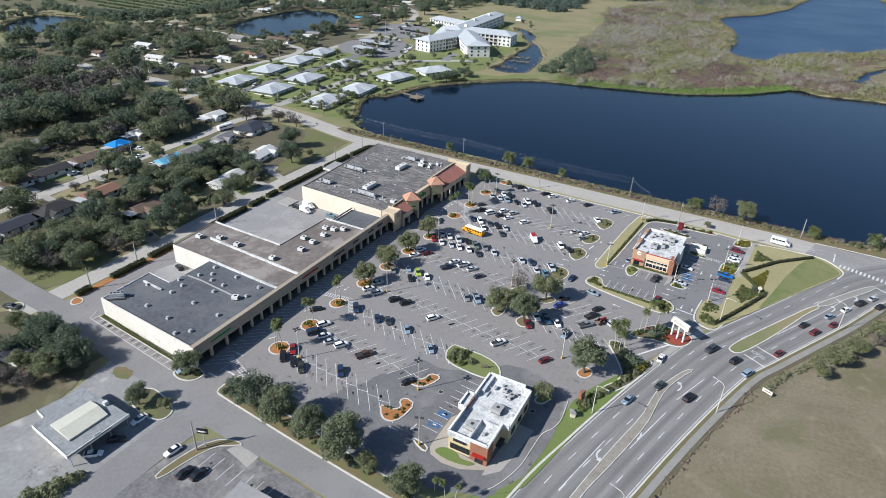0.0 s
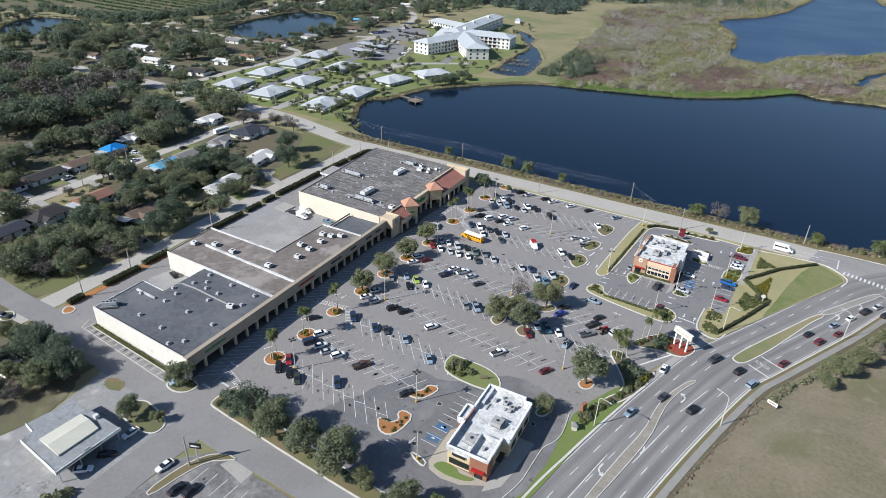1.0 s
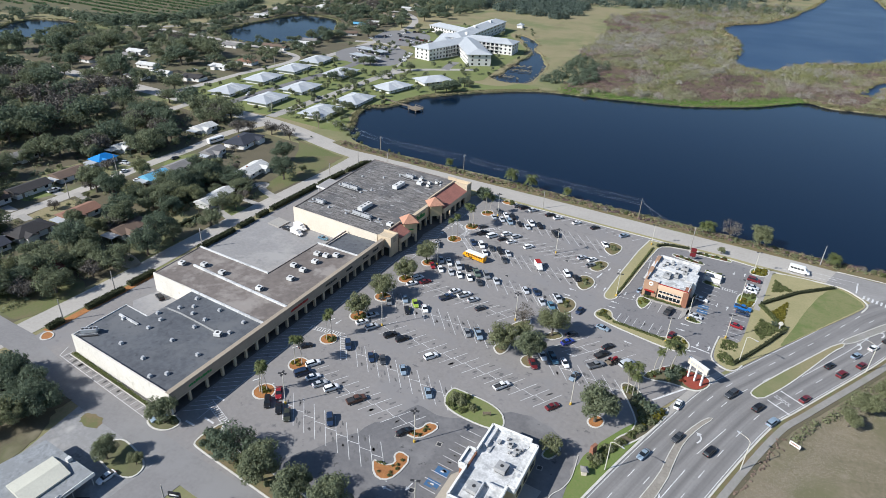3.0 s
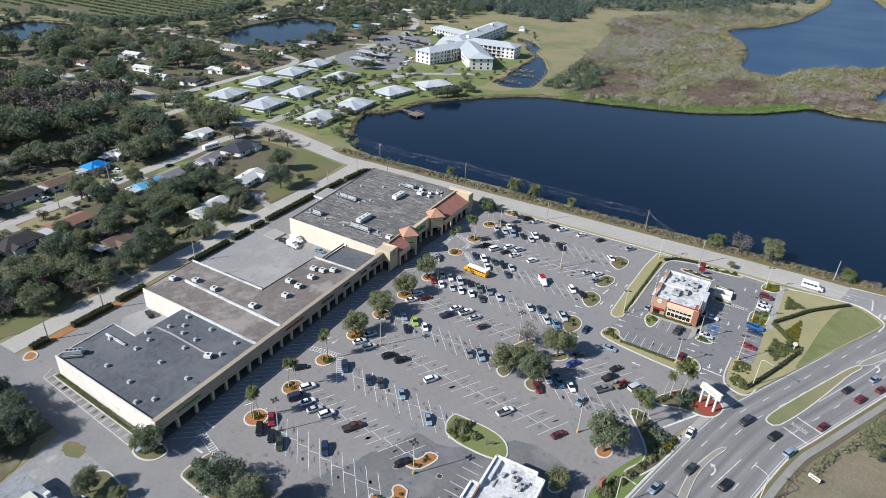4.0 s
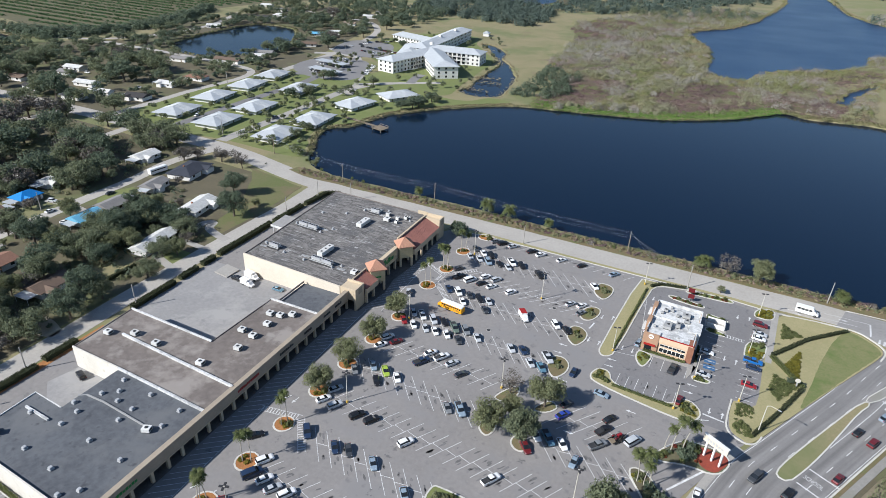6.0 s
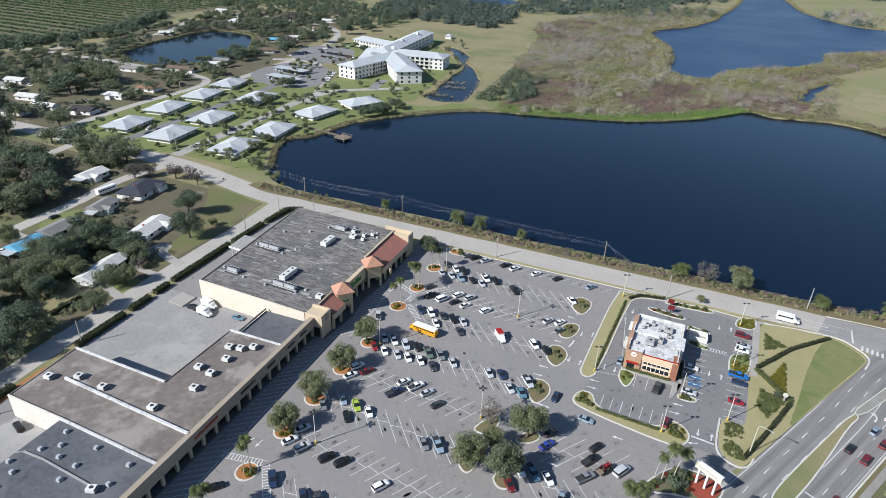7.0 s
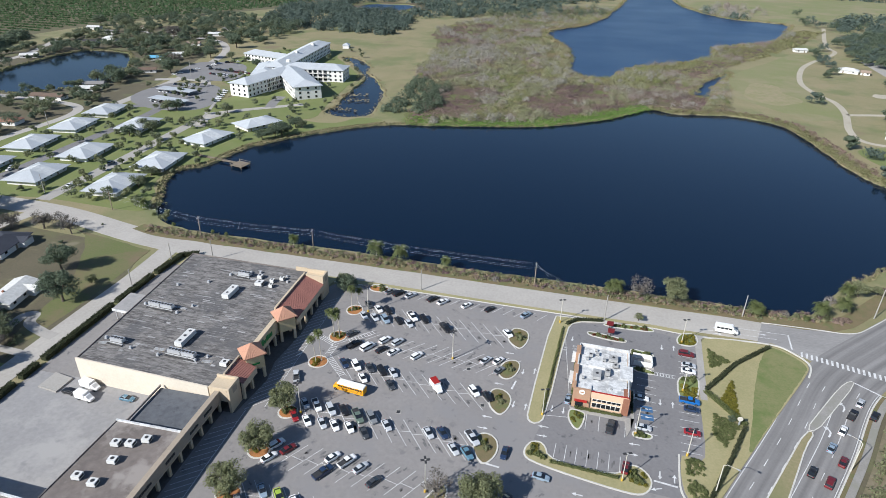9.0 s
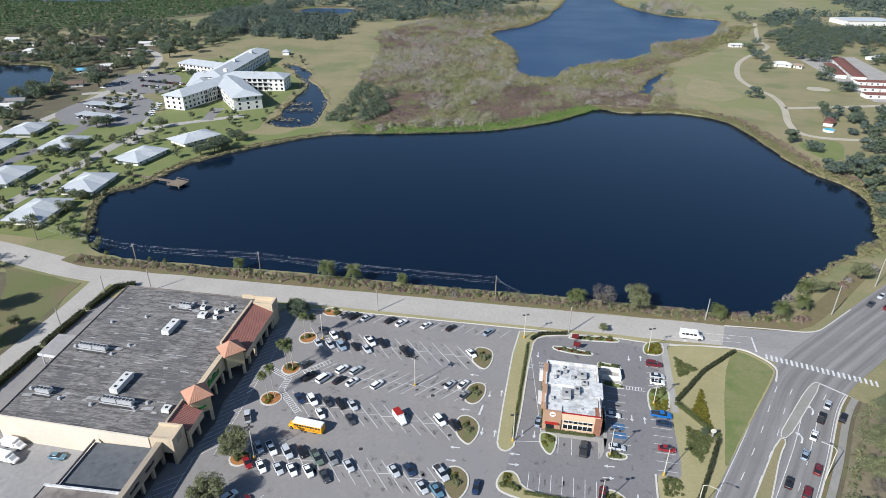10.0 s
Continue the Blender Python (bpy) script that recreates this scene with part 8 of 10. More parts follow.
# ---- parked and passing vehicles ----
DOWN, UP = -51, 58
PARKED = {
    54: "25.2,160.2,car,grey 28.3,159.8,suv,black 32.6,159.5,car,silver 40.3,159.2,car,black 44,158.2,car,white 52.1,158,car,white 59.9,157.7,car,black 71.8,157,car,steel",
    DOWN: "20.8,150.6,car,dark 24.7,148.8,car,white 27.9,148.6,suv,black 36.5,147.1,pickup,white 40.5,146.6,suv,black 48.1,143.5,pickup,black 21.2,144.2,car,silver 24.9,144,car,silver 28.6,143.5,suv,steel 32.8,144,car,black 36.4,143.2,car,silver 67.4,145.4,car,white "
          "23.7,119.5,car,navy 27.4,119.2,suv,white 30.9,114.6,car,white 31.4,119.2,car,dark 35.1,118.8,suv,black 38.4,118.8,car,silver 39.1,113.6,car,dark 61.8,116.3,suv,white 65.6,115.2,car,black "
          "19.7,101.4,car,silver 22.9,101.3,pickup,white 27.1,100.6,suv,silver 30.4,101.3,car,black 22.6,95.6,car,white 26.7,95.6,car,silver 30,95.6,car,white 33.8,95.8,car,white 34.6,99.9,pickup,green 38,94.8,car,dark 38.2,100.2,suv,grey 42.6,98.6,car,silver 53.4,98.5,car,silver 56.8,99.3,car,navy 60.5,94.7,car,silver 63.9,94.2,car,teal 64.3,99.2,pickup,silver "
          "21.9,72.9,car,steel 26.1,72.4,car,lime 18.2,69.1,car,grey 25.8,67.8,car,black 30.1,71.5,car,white 47.2,67.1,car,grey 50.4,68,pickup,steel "
          "20.6,43.9,suv,navy 29.2,42.8,car,navy 32.6,43.5,car,dark 39.7,42.7,car,steel 50.1,38.3,car,steel 70.2,68.6,pickup,white 73.4,68.9,pickup,teal 77,68.6,car,white 69.4,63.6,car,maroon 17.2,18.6,car,red 17,14.6,suv,black 20.8,14.4,car,black 24.2,13.6,car,olive 34.2,17.6,suv,navy 18.9,96.4,car,red",
    UP: "21,133.8,car,dark 23.4,128.7,pickup,black 27.7,128.5,van,white 31.7,133,suv,white 32,128.3,car,black 35.7,133,suv,silver 35.8,128,car,white 42.9,127.8,suv,white 62.8,130.6,car,silver 66.4,131.2,car,white 67.1,126.8,car,grey "
        "18.8,86.4,suv,white 18.9,82.2,car,white 22.2,85.6,car,maroon 33.4,85.6,car,white 32.9,80.8,pickup,navy 37.1,85.2,pickup,white 40.8,84.1,car,silver 45,81,car,dark "
        "18,60,car,silver 17.4,55.4,car,white 21.3,54.8,suv,silver 28.2,54.3,suv,black 32.2,54.5,suv,black 43.3,51.8,suv,white 65.5,50.7,pickup,white "
        "74.4,83,car,dark 74.5,78.5,car,blue 85.6,82.6,car,black 85,77.9,pickup,black 92.3,77.5,van,silver "
        "17.2,32.4,suv,white 17.3,28,van,navy 20.7,28,car,white 23.9,26.8,car,silver 27.5,27,suv,white 35.6,26.7,pickup,brown 51.9,23.6,car,black 79.9,50.2,car,maroon",
    80: "97.5,111.2,pickup,dark 100.7,98.4,car,maroon 86.7,119.4,car,steel 87.9,128,car,silver",
    -5: "105.8,124.4,car,white 105.6,113,car,silver 120.2,147.6,suv,maroon 120.2,142.2,car,silver 119.8,139.4,car,white 118.4,126,pickup,bright_blue 118.6,122.9,car,navy 117.6,114.1,car,red",
    115: "12.8,111.1,pickup,silver",
    50: "10.4,37.5,car,black",
    265: "72.6,96.3,car,navy 3.4,-20.6,car,white 81,64.4,car,steel",
    -8: "81.6,91,car,steel",
    250: "-1.6,-2.6,car,steel",
    40: "3.6,-32.8,car,white 4.4,-27.4,car,black",
    85: "25.1,-26.4,car,black 28,-25.2,car,black 108,67.8,car,white",
    262: "18,-23.4,car,white",
}
for heading, text in PARKED.items():
    for item in text.split():
        x, y, kind, colour = item.split(",")
        vehicle(kind, colour, float(x), float(y), heading, group="cars in the plaza car park")
for x, y, kind, colour, heading in (
    (163.4, 136.2, "car", "silver", 58), (159.6, 130.6, "pickup", "black", 58), (155.2, 123.8, "car", "white", 59), (150.4, 116.6, "car", "steel", 59), (165.2, 131.4, "suv", "black", 57), (151.6, 112.2, "car", "maroon", 60), (143.4, 107.2, "car", "black", 61), (146.4, 104.6, "suv", "maroon", 61),
    (137.4, 87.6, "car", "maroon", 62), (130.2, 73.4, "suv", "steel", 64), (126.6, 77.4, "suv", "black", 63), (110, 55.6, "car", "dark", 250), (103.9, 45.8, "car", "steel", 252), (119.8, 79.2, "suv", "dark", 242), (117.6, 54.8, "suv", "black", 68), (199.2, 191.5, "car", "dark", 226), (205.4, 197.4, "car", "silver", 226), (203.5, 190, "car", "maroon", 226),
):
    vehicle(kind, colour, x, y, heading, group="cars on the highway")
school_bus(29, 109.2, 172)
mini_bus(134, 163.2, -6)
box_truck(51.6, 115.4, -51, SIGN_RED, "white utility truck with a red box roof", 5.6)
box_truck(-38.3, 94.0, -8, PAINT_MATS["white"], "white box truck in the loading court", 6.4)
box_truck(-36.6, 89.8, -8, PAINT_MATS["white"], "white box truck in the loading court", 6.0)
vehicle("suv", "black", -44.2, 33.4, 160)
vehicle("suv", "black", -42.4, 91, 175)
vehicle("car", "teal", -26, 92.2, 0)
utility_trailer(88.6, 76.4, 56)
small_tractor(88.6, 76.4, 56)
vehicle("pickup", "grey", 84.8, 72.2, 50)
rr = random.Random(19)
CARE_ROWS = (((-219, 409.5), (-201, 408.5), 7, 95), ((-224, 467.5), (-185, 460.5), 13, 100), ((-231, 489), (-214, 505), 6, 45), ((-214, 451), (-190, 446), 8, 100), ((-216, 387), (-190, 383), 9, 82), ((-205, 361.5), (-180, 356), 8, 78), ((-240, 440), (-228, 488), 9, 20))
for (x0, y0), (x1, y1), n, heading in CARE_ROWS:
    for k in range(n):
        if rr.random() < 0.86:
            f = k / (n - 1)
            vehicle(rr.choice(("car", "suv", "car", "van")), rr.choice(("white", "silver", "dark", "navy", "white", "grey", "black", "maroon")), x0 + (x1 - x0) * f, y0 + (y1 - y0) * f, heading, group="cars by the apartment block")
for k in range(6):
    vehicle("suv" if k % 2 else "van", "white", -163.5 - k * 1.9, 373 + k * 5.6, 20, group="cars by the apartment block")
for x, y, kind, colour, h in ((-142, 96, "car", "white", 92), (-147, 66, "pickup", "silver", 90), (-150, 103, "suv", "silver", 10), (-128, 92, "car", "white", 20), (-146, 40, "car", "red", 0), (-137, 120, "car", "dark", 92), (-190, 225, "car", "white", 100), (-192, 228.5, "car", "silver", 100), (-147, 215, "car", "white", 90), (-149, 246, "suv", "grey", 90), (-99, 350, "car", "black", 10), (-68, -8.2, "pickup", "dark", 20), (-260, 222, "car", "white", 40), (-288, 232, "pickup", "white", 10), (-268, 252, "car", "silver", 30), (-330, 262, "suv", "white", 10), (-290, 280, "car", "grey", 60)):
    vehicle(kind, colour, x, y, h, group="cars in the neighbourhood")
t = thing("trailer_bus", "old white bus parked beside the dark-roofed house", "bus", m=pose(-139, 148, 0, 0, 0, 84))
part("body", loft([(-4.6, 1.1, 1.0, .5, 2.7), (-4.5, 1.2, 1.1, .45, 2.85), (4.3, 1.2, 1.1, .45, 2.85), (4.6, 1.0, .9, .5, 2.5)], bevel=0.08), PAINT_MATS["white"], t)
part("window_band", box(-4.0, -1.215, 1.6, 3.8, 1.215, 2.2), GLASS, t)
big_wheels(t, (-3, 3), 1.0, 0.45)

# ---- lamps, poles and wires ----
def lot_lamp(x, y, z=0.03, height=9.8, heads=4):
    t = thing("lamp_post", "tall cream car park lamp post on a yellow concrete base", "lamp post", "car park lamps", m=pose(x, y, z))
    bm = bmesh.new()
    limb(bm, (0, 0, 0.6), (0, 0, height), 0.12, 0.08, 8)
    part("pole", bm, POLE_CREAM, t)
    part("base", disc(0.3, 0.7, 12), PAINT_YELLOW, t, "yellow concrete base").matrix_basis = pose(0, 0, 0.4, 90)
    for k in range(heads):
        h = part("lamp_head", box(0.25, -0.25, -0.08, 1.05, 0.25, 0.12, 0.04), STEEL_DARK, t)
        h.matrix_basis = pose(0, 0, height, 0, 0, k * 360 / heads + 20)
    return t


for x, y in ((53.2, 129.4), (21.7, 147), (19.8, 98.2), (23.3, 57.4), (56.8, 81.2), (20.9, 16.8), (83.6, 53.7), (55.4, 22.2)):
    lot_lamp(x, y)
for x, y in ((99.8, 94.6), (103.6, 110.4), (80.4, 112), (119.6, 153.8), (117.2, 130.4), (115.4, 106), (82.8, 156), (65, 6.2)):
    lot_lamp(x, y, 0.15, 8.4, 2)


def street_lamp(x, y, turn, z=0.1):
    t = thing("street_lamp", "cream street lamp with a long curved arm", "street lamp", "highway lamps", m=pose(x, y, z, 0, 0, turn))
    bm = bmesh.new()
    limb(bm, (0, 0, 0), (0, 0, 8.6), 0.13, 0.09, 8)
    limb(bm, (0, 0, 8.6), (0.7, 0, 9.2), 0.08, 0.06, 6)
    limb(bm, (0.7, 0, 9.2), (2.8, 0, 9.4), 0.06, 0.05, 6)
    part("pole", bm, POLE_CREAM, t)
    part("lamp_head", box(2.6, -0.16, 9.3, 3.4, 0.16, 9.48, 0.04), STEEL, t)


for x, y, a in ((124.6, 53, 155), (152.6, 110, 150), (120.2, 95.8, -30), (97.2, 37, -20), (111, 8, 165), (186.5, 151.5, 140)):
    street_lamp(x, y, a, 0.0 if x > 180 else 0.1)


def utility_pole(x, y, z, height, arm=True, turn=0.0, metal=False):
    t = thing("utility_pole", "wooden utility pole with crossarm" if not metal else "pale concrete utility pole", "utility pole", "utility poles", m=pose(x, y, z, 0, 0, turn))
    bm = bmesh.new()
    limb(bm, (0, 0, -0.2), (0, 0, height), 0.2, 0.13, 8)
    part("pole", bm, WOOD if not metal else CONCRETE, t)
    if arm:
        part("crossarm", box(-0.06, -1.1, height - 0.9, 0.06, 1.1, height - 0.75), WOOD, t)
        for s in (-1, -0.4, 0.4, 1):
            part("insulator", box(-0.05, s - 0.05, height - 0.75, 0.05, s + 0.05, height - 0.5), STEEL, t)
    return t


SHORE_POLES = [(-110, 196, 9.0), (-59.8, 182.7, 9.0), (-12.4, 183.2, 9.0), (72.8, 178.0, 9.0)]
POLE_END = (72.8, 178.0)
for x, y, h in SHORE_POLES:
    utility_pole(x, y, -0.1, h, True, 0)
for x, y, h in ((141, 174.2, 8.2), (96.6, 160.8, 9.5), (183.6, 183.6, 11), (207.1, 205.3, 11), (-57.9, 10.6, 7.5), (-58.4, 28.3, 8), (-58.2, 63.7, 8), (-59.6, 140.5, 8), (-58.2, 160.8, 8), (22.2, -20.4, 9), (-135.5, 65, 8), (-146, 95, 8), (-152, 205, 9), (-45, 166.5, 8), (35, 164.6, 8), (-225, 290, 10), (-290, 300, 10), (-225, 440, 12)):
    utility_pole(x, y, 0, h, False, 0, True)
wires = thing("power_lines", "thin grey power lines sagging between the shore poles", "power line")
for off, drop in ((-0.3, 0.35), (0.3, 1.2), (-0.3, 2.1), (0.3, 3.1)):
    for (x0, y0, h0), (x1, y1, h1) in zip(SHORE_POLES[:-1], SHORE_POLES[1:]):
        n = 12
        sag = 3.2 * math.dist((x0, y0), (x1, y1)) / 96
        pts = [(x0 + (x1 - x0) * i / n, y0 + (y1 - y0) * i / n + off, h0 + (h1 - h0) * i / n - drop - sag * (i / n) * (1 - i / n)) for i in range(n + 1)]
        bm = bmesh.new()
        rings = [[bm.verts.new((px, py + 0.009 * math.cos(k * math.tau / 4), pz + 0.009 * math.sin(k * math.tau / 4))) for k in range(4)] for px, py, pz in pts]
        for r0, r1 in zip(rings, rings[1:]):
            for k in range(4):
                bm.faces.new((r0[k], r0[(k + 1) % 4], r1[(k + 1) % 4], r1[k]))
        part("wire", bm, STEEL, wires)
for k in range(4):
    bm = bmesh.new()
    limb(bm, (POLE_END[0], POLE_END[1], 8.6 - 0.5 * k), (POLE_END[0] + 9 + 3.2 * k, POLE_END[1] - 1.4, 0), 0.013, 0.013, 4)
    part("guy_wire", bm, STEEL, wires)

# ---- signs ----
monument = thing("entrance_sign", "cream entrance sign on three columns with a wide white panel", "sign", m=pose(110.2, 80.2, 0.16, 0, 0, -32))
for i in range(3):
    part("column", box(-2.3 + i * 2.1, -0.25, 0, -1.85 + i * 2.1, 0.25, 4.2, 0.03), SIGN_WHITE, monument)
part("panel", box(-3.2, -0.3, 4.2, 3.2, 0.3, 6.1, 0.06), CREAM_WALL, monument)
part("panel_cap", box(-3.3, -0.38, 6.1, 3.3, 0.38, 6.25, 0.04), SIGN_WHITE, monument)
for i in range(6):
    part("sign_letter", box(-2.2 + i * 0.75, -0.36, 4.9, -1.7 + i * 0.75, -0.3, 5.6), STEEL, monument)
kiosk = thing("menu_board", "red and brick drive-through sign", "sign", m=pose(93.4, 40, 0.1, 0, 0, 70))
part("plinth", box(-0.8, -0.5, 0, 0.8, 0.5, 1.8, 0.04), BRICK, kiosk)
part("panel", box(-0.9, -0.4, 1.8, 0.9, 0.4, 3.0, 0.05), BRICK, kiosk)
hut = thing("speaker_kiosk", "small grey roofed kiosk on the grass bank", "kiosk", m=pose(93.3, 33.4, 0.1, 0, 0, 20))
part("wall", box(-0.6, -0.6, 0, 0.6, 0.6, 1.5), CREAM_WALL, hut)
part("roof", box(-0.9, -0.9, 1.5, 0.9, 0.9, 2.1, 0, 0.7), SHINGLE["grey"], hut)
fs = thing("field_sign", "low white and red sign standing in the bare field", "sign", m=pose(135.4, 66.9, 0, 0, 0, -25))
part("board", box(-1.3, -0.08, 0.7, 1.3, 0.08, 1.7), SIGN_WHITE, fs)
part("letter_bar", box(-1.0, -0.12, 1.1, 1.0, -0.08, 1.4), BRICK, fs)
for s in (-1.1, 1.1):
    part("post", box(s - 0.08, -0.08, 0, s + 0.08, 0.08, 0.8), WOOD, fs)
ps = thing("pylon_sign", "dark shop sign on a pole at the street corner", "sign", m=pose(23, -18.6, 0.1, 0, 0, 20))
part("pole", box(-0.1, -0.1, 0, 0.1, 0.1, 4.4), STEEL, ps)
part("panel", box(-1.3, -0.15, 4.0, 1.3, 0.15, 5.4, 0.04), SIGN_DARK, ps)
part("letter_bar", box(-1.0, -0.19, 4.5, 1.0, -0.15, 4.9), SIGN_WHITE, ps)
ls = thing("lawn_sign", "round pale sign standing on the corner lawn", "sign", m=pose(129.6, 119.8, 0.15))
part("post", box(-0.15, -0.15, 0, 0.15, 0.15, 1.6), STEEL, ls)
part("disc", disc(0.7, 0.2, 20, 0.05), POLE_CREAM, ls).matrix_basis = pose(0, 0, 2.2)
bench = thing("wooden_frame", "small white timber sign frame on the planted island", "frame", m=pose(66.6, 38.8, 0.15, 0, 0, 30))
part("board", box(-1.0, -0.06, 0.5, 1.0, 0.06, 1.3), WOOD, bench)
for s in (-0.9, 0.9):
    part("post", box(s - 0.07, -0.07, 0, s + 0.07, 0.07, 1.4), WOOD, bench)
for x, y in ((60.8, 24.6), (52.4, 118), (60.6, 41.5), (64.8, 112), (51, 22), (62, 10), (73, 8), (58.6, 126), (44, 104.5), (84, 30)):
    dg = thing("drain_grate", "square dark iron drain grate in the asphalt", "drain", "drain grates", m=pose(x, y, 0.03, 0, 0, 10))
    part("frame", box(-0.7, -0.7, 0, 0.7, 0.7, 0.02), CONCRETE, dg)
    part("grate", box(-0.5, -0.5, 0.02, 0.5, 0.5, 0.035), STEEL_DARK, dg)
for x, y in ((9.3, 121), (9.8, 127), (8.6, 52), (8.2, 36), (8.4, 20)):
    ct = thing("parking_sign", "small white wheel stop at the fire lane", "wheel stop", m=pose(x, y, 0.03, 0, 0, 60))
    part("bar", box(-1.1, -0.14, 0, 1.1, 0.14, 0.14, 0.03), SIGN_WHITE, ct)

# ---- planting near the plaza ----
BEDS = []
BANK, ROADSIDE, EDGE_WEEDS = [], [], []
rp = random.Random(3)
for kind, x, y, s in (
    ("oak_b", 15.6, 98, 0.98), ("oak_b", 15.4, 84, 0.95), ("oak_b", 14.9, 70.9, 1.0), ("oak_b", 14.2, 58.1, 0.92),
    ("oak_b", 58.9, 65.4, 1.05), ("oak_a", 67.6, 64.8, 1.12), ("oak_b", 69.2, 79.6, 1.15), ("thin", 59.6, 80.2, 0.95), ("oak_b", 62.6, 73, 0.7),
    ("oak_a", 90.8, 51, 1.12), ("olive", 84.6, 35.6, 0.95), ("oak_a", 0.4, -3, 0.78), ("oak_b", 95, 71.5, 0.5),
    ("oak_f", 22.6, -2.2, 1.0), ("oak_a", 32.4, -4.2, 1.0), ("oak_a", 42.0, -5, 0.95), ("oak_a", 51.6, -5.6, 1.12), ("oak_b", 58.6, -6, 0.6), ("oak_a", 69.5, -7, 0.78), ("oak_b", 28, -3.4, 0.6),
    ("oak_a", -1.2, -17, 0.62), ("oak_b", 5.6, -14.8, 0.42), ("oak_f", 10.5, 158.6, 0.75), ("oak_b", 8.4, 160.4, 0.6),
    ("olive", 107.4, 163.2, 0.55), ("oak_c", 128, 88 + 33, 0.2),
):
    plant(kind, x, y, s, rp.uniform(0, 360), 0.1)
for x, y, kind, s in ((16.4, 146.2, "palm", 1.0), (17.6, 148, "palm_b", 0.9), (16, 131.6, "palm", 1.05), (17.2, 133, "palm_b", 1.1), (17.8, 131.2, "palm", 0.95), (15.4, 118.6, "palm_b", 1.05), (16.8, 119.6, "palm", 1.0), (13.4, 43.2, "palm_b", 1.0), (14.4, 44.6, "palm", 0.95), (12.8, 30, "palm", 1.0), (14.4, 31, "palm_b", 1.05), (12.4, 16.8, "palm", 1.0), (13.8, 18, "palm_b", 1.1), (13.4, 16.6, "palm", 0.9),
                      (101, 78.6, "palm", 1.2), (103.6, 80.6, "palm_b", 1.25), (95.2, 65.8, "palm", 1.0), (96.8, 65.2, "palm_b", 1.05), (98, 65.4, "palm", 1.08), (99.6, 79.4, "palm_b", 1.0), (74.5, -3.4, "palm_b", 0.62), (77.4, -4.2, "palm", 0.58), (79.4, -3.4, "palm_b", 0.6), (109, 144.9, "cabbage_b", 0.45), (106.6, 137, "cabbage_b", 0.45)):
    plant(kind, x, y, s, rp.uniform(0, 360), 0.1)


def fill(kind_list, poly, n, seed, smin=0.7, smax=1.2, z=0.12, gap=0.0):
    """Stands plants at random inside a plan outline."""
    r = random.Random(seed)
    xs, ys = [p[0] for p in poly], [p[1] for p in poly]
    done, tries = [], 0
    while len(done) < n and tries < n * 40:
        tries += 1
        p = (r.uniform(min(xs), max(xs)), r.uniform(min(ys), max(ys)))
        if inside(p, poly) and all(math.dist(p, d) > gap for d in done[-60:]):
            done.append(p)
            plant(r.choice(kind_list), p[0], p[1], r.uniform(smin, smax), r.uniform(0, 360), z)


for x, y, a, b in ROUNDS:
    for k in range(4):
        t = rp.uniform(0, math.tau)
        q = rp.uniform(0.1, 0.62)
        plant(rp.choice(("shrub_y", "shrub_y", "shrub")), x + a * q * math.cos(t), y + b * q * math.sin(t), rp.uniform(0.8, 1.2), rp.uniform(0, 360), 0.12)
for p in TEARS:
    cx, cy = sum(q[0] for q in p) / len(p), sum(q[1] for q in p) / len(p)
    plant("shrub", cx - 0.6, cy + 1.2, 0.9, 20, 0.12), plant("bush", cx + 0.3, cy - 0.4, 0.75, 50, 0.12), plant("shrub_y", cx - 0.2, cy + 2.4, 0.7, 90, 0.12)
fill(["shrub", "bush", "shrub"], [(56, 36.5), (55.5, 42.5), (62, 42.6), (64, 37)], 22, 61, 0.6, 1.1)
fill(["shrub_f", "shrub"], [(97, 158), (110, 158), (109.5, 159.6), (98, 158.8)], 20, 62, 0.5, 0.85)
fill(["shrub", "shrub_f"], [(92.5, 152.6), (102.5, 151), (102.3, 150.2), (93, 151.4)], 14, 63, 0.5, 0.8)
fill(["shrub", "shrub_y"], [(78, 97.6), (79, 101.4), (81.6, 101.4), (82, 97.2)], 14, 64, 0.6, 0.95)
fill(["shrub", "shrub_y"], [(101.4, 96), (102, 99), (105, 98), (105.6, 94.4), (102.6, 93)], 16, 65, 0.6, 0.95)
BEDS.append(([(119, 153.2), (120.6, 158.4), (124, 158.8), (123.6, 153.4)], 12))
BEDS.append(([(117, 128), (117.2, 133), (121.6, 133.6), (120.6, 128.6)], 12))
fill(["shrub"], [(117.4, 134.8), (117.6, 136.8), (121.6, 137.2), (121.4, 135)], 10, 68, 0.5, 0.8)
BEDS.append(([(114.8, 100), (115, 105), (119, 105.4), (118.6, 100.6)], 10))
BEDS.append(([(114.4, 94.6), (116.8, 92.4), (119, 93.2), (117.6, 98), (114.8, 98.6)], 10))
BEDS.append(([(127, 152), (132.4, 147.4), (126.4, 143.2)], 34))
BEDS.append(([(131.4, 138), (130.4, 123), (126.4, 127.6)], 44))
BEDS.append(([(124.4, 123), (130, 119.4), (125, 111.4), (122.8, 115)], 36))
fill(["shrub", "bush_d", "shrub", "shrub_f"], [(98, 75.4), (103.4, 83.4), (107.4, 83.6), (108, 77.6), (105.6, 77)], 44, 74, 0.5, 1.0)
fill(["shrub", "shrub_y", "bush"], [(93.6, 68), (94.8, 69.6), (98, 67.6), (103, 60.6), (104.4, 57.6), (99.4, 47), (97.4, 47.4), (101.6, 55), (99, 61)], 58, 75, 0.6, 1.05)
for x, y, k in ((100.6, 62.6, 1.3), (102.6, 61.4, 1.5), (98.2, 64.6, 1.1)):
    plant("bush_d", x, y, k, rp.uniform(0, 360), 0.12)
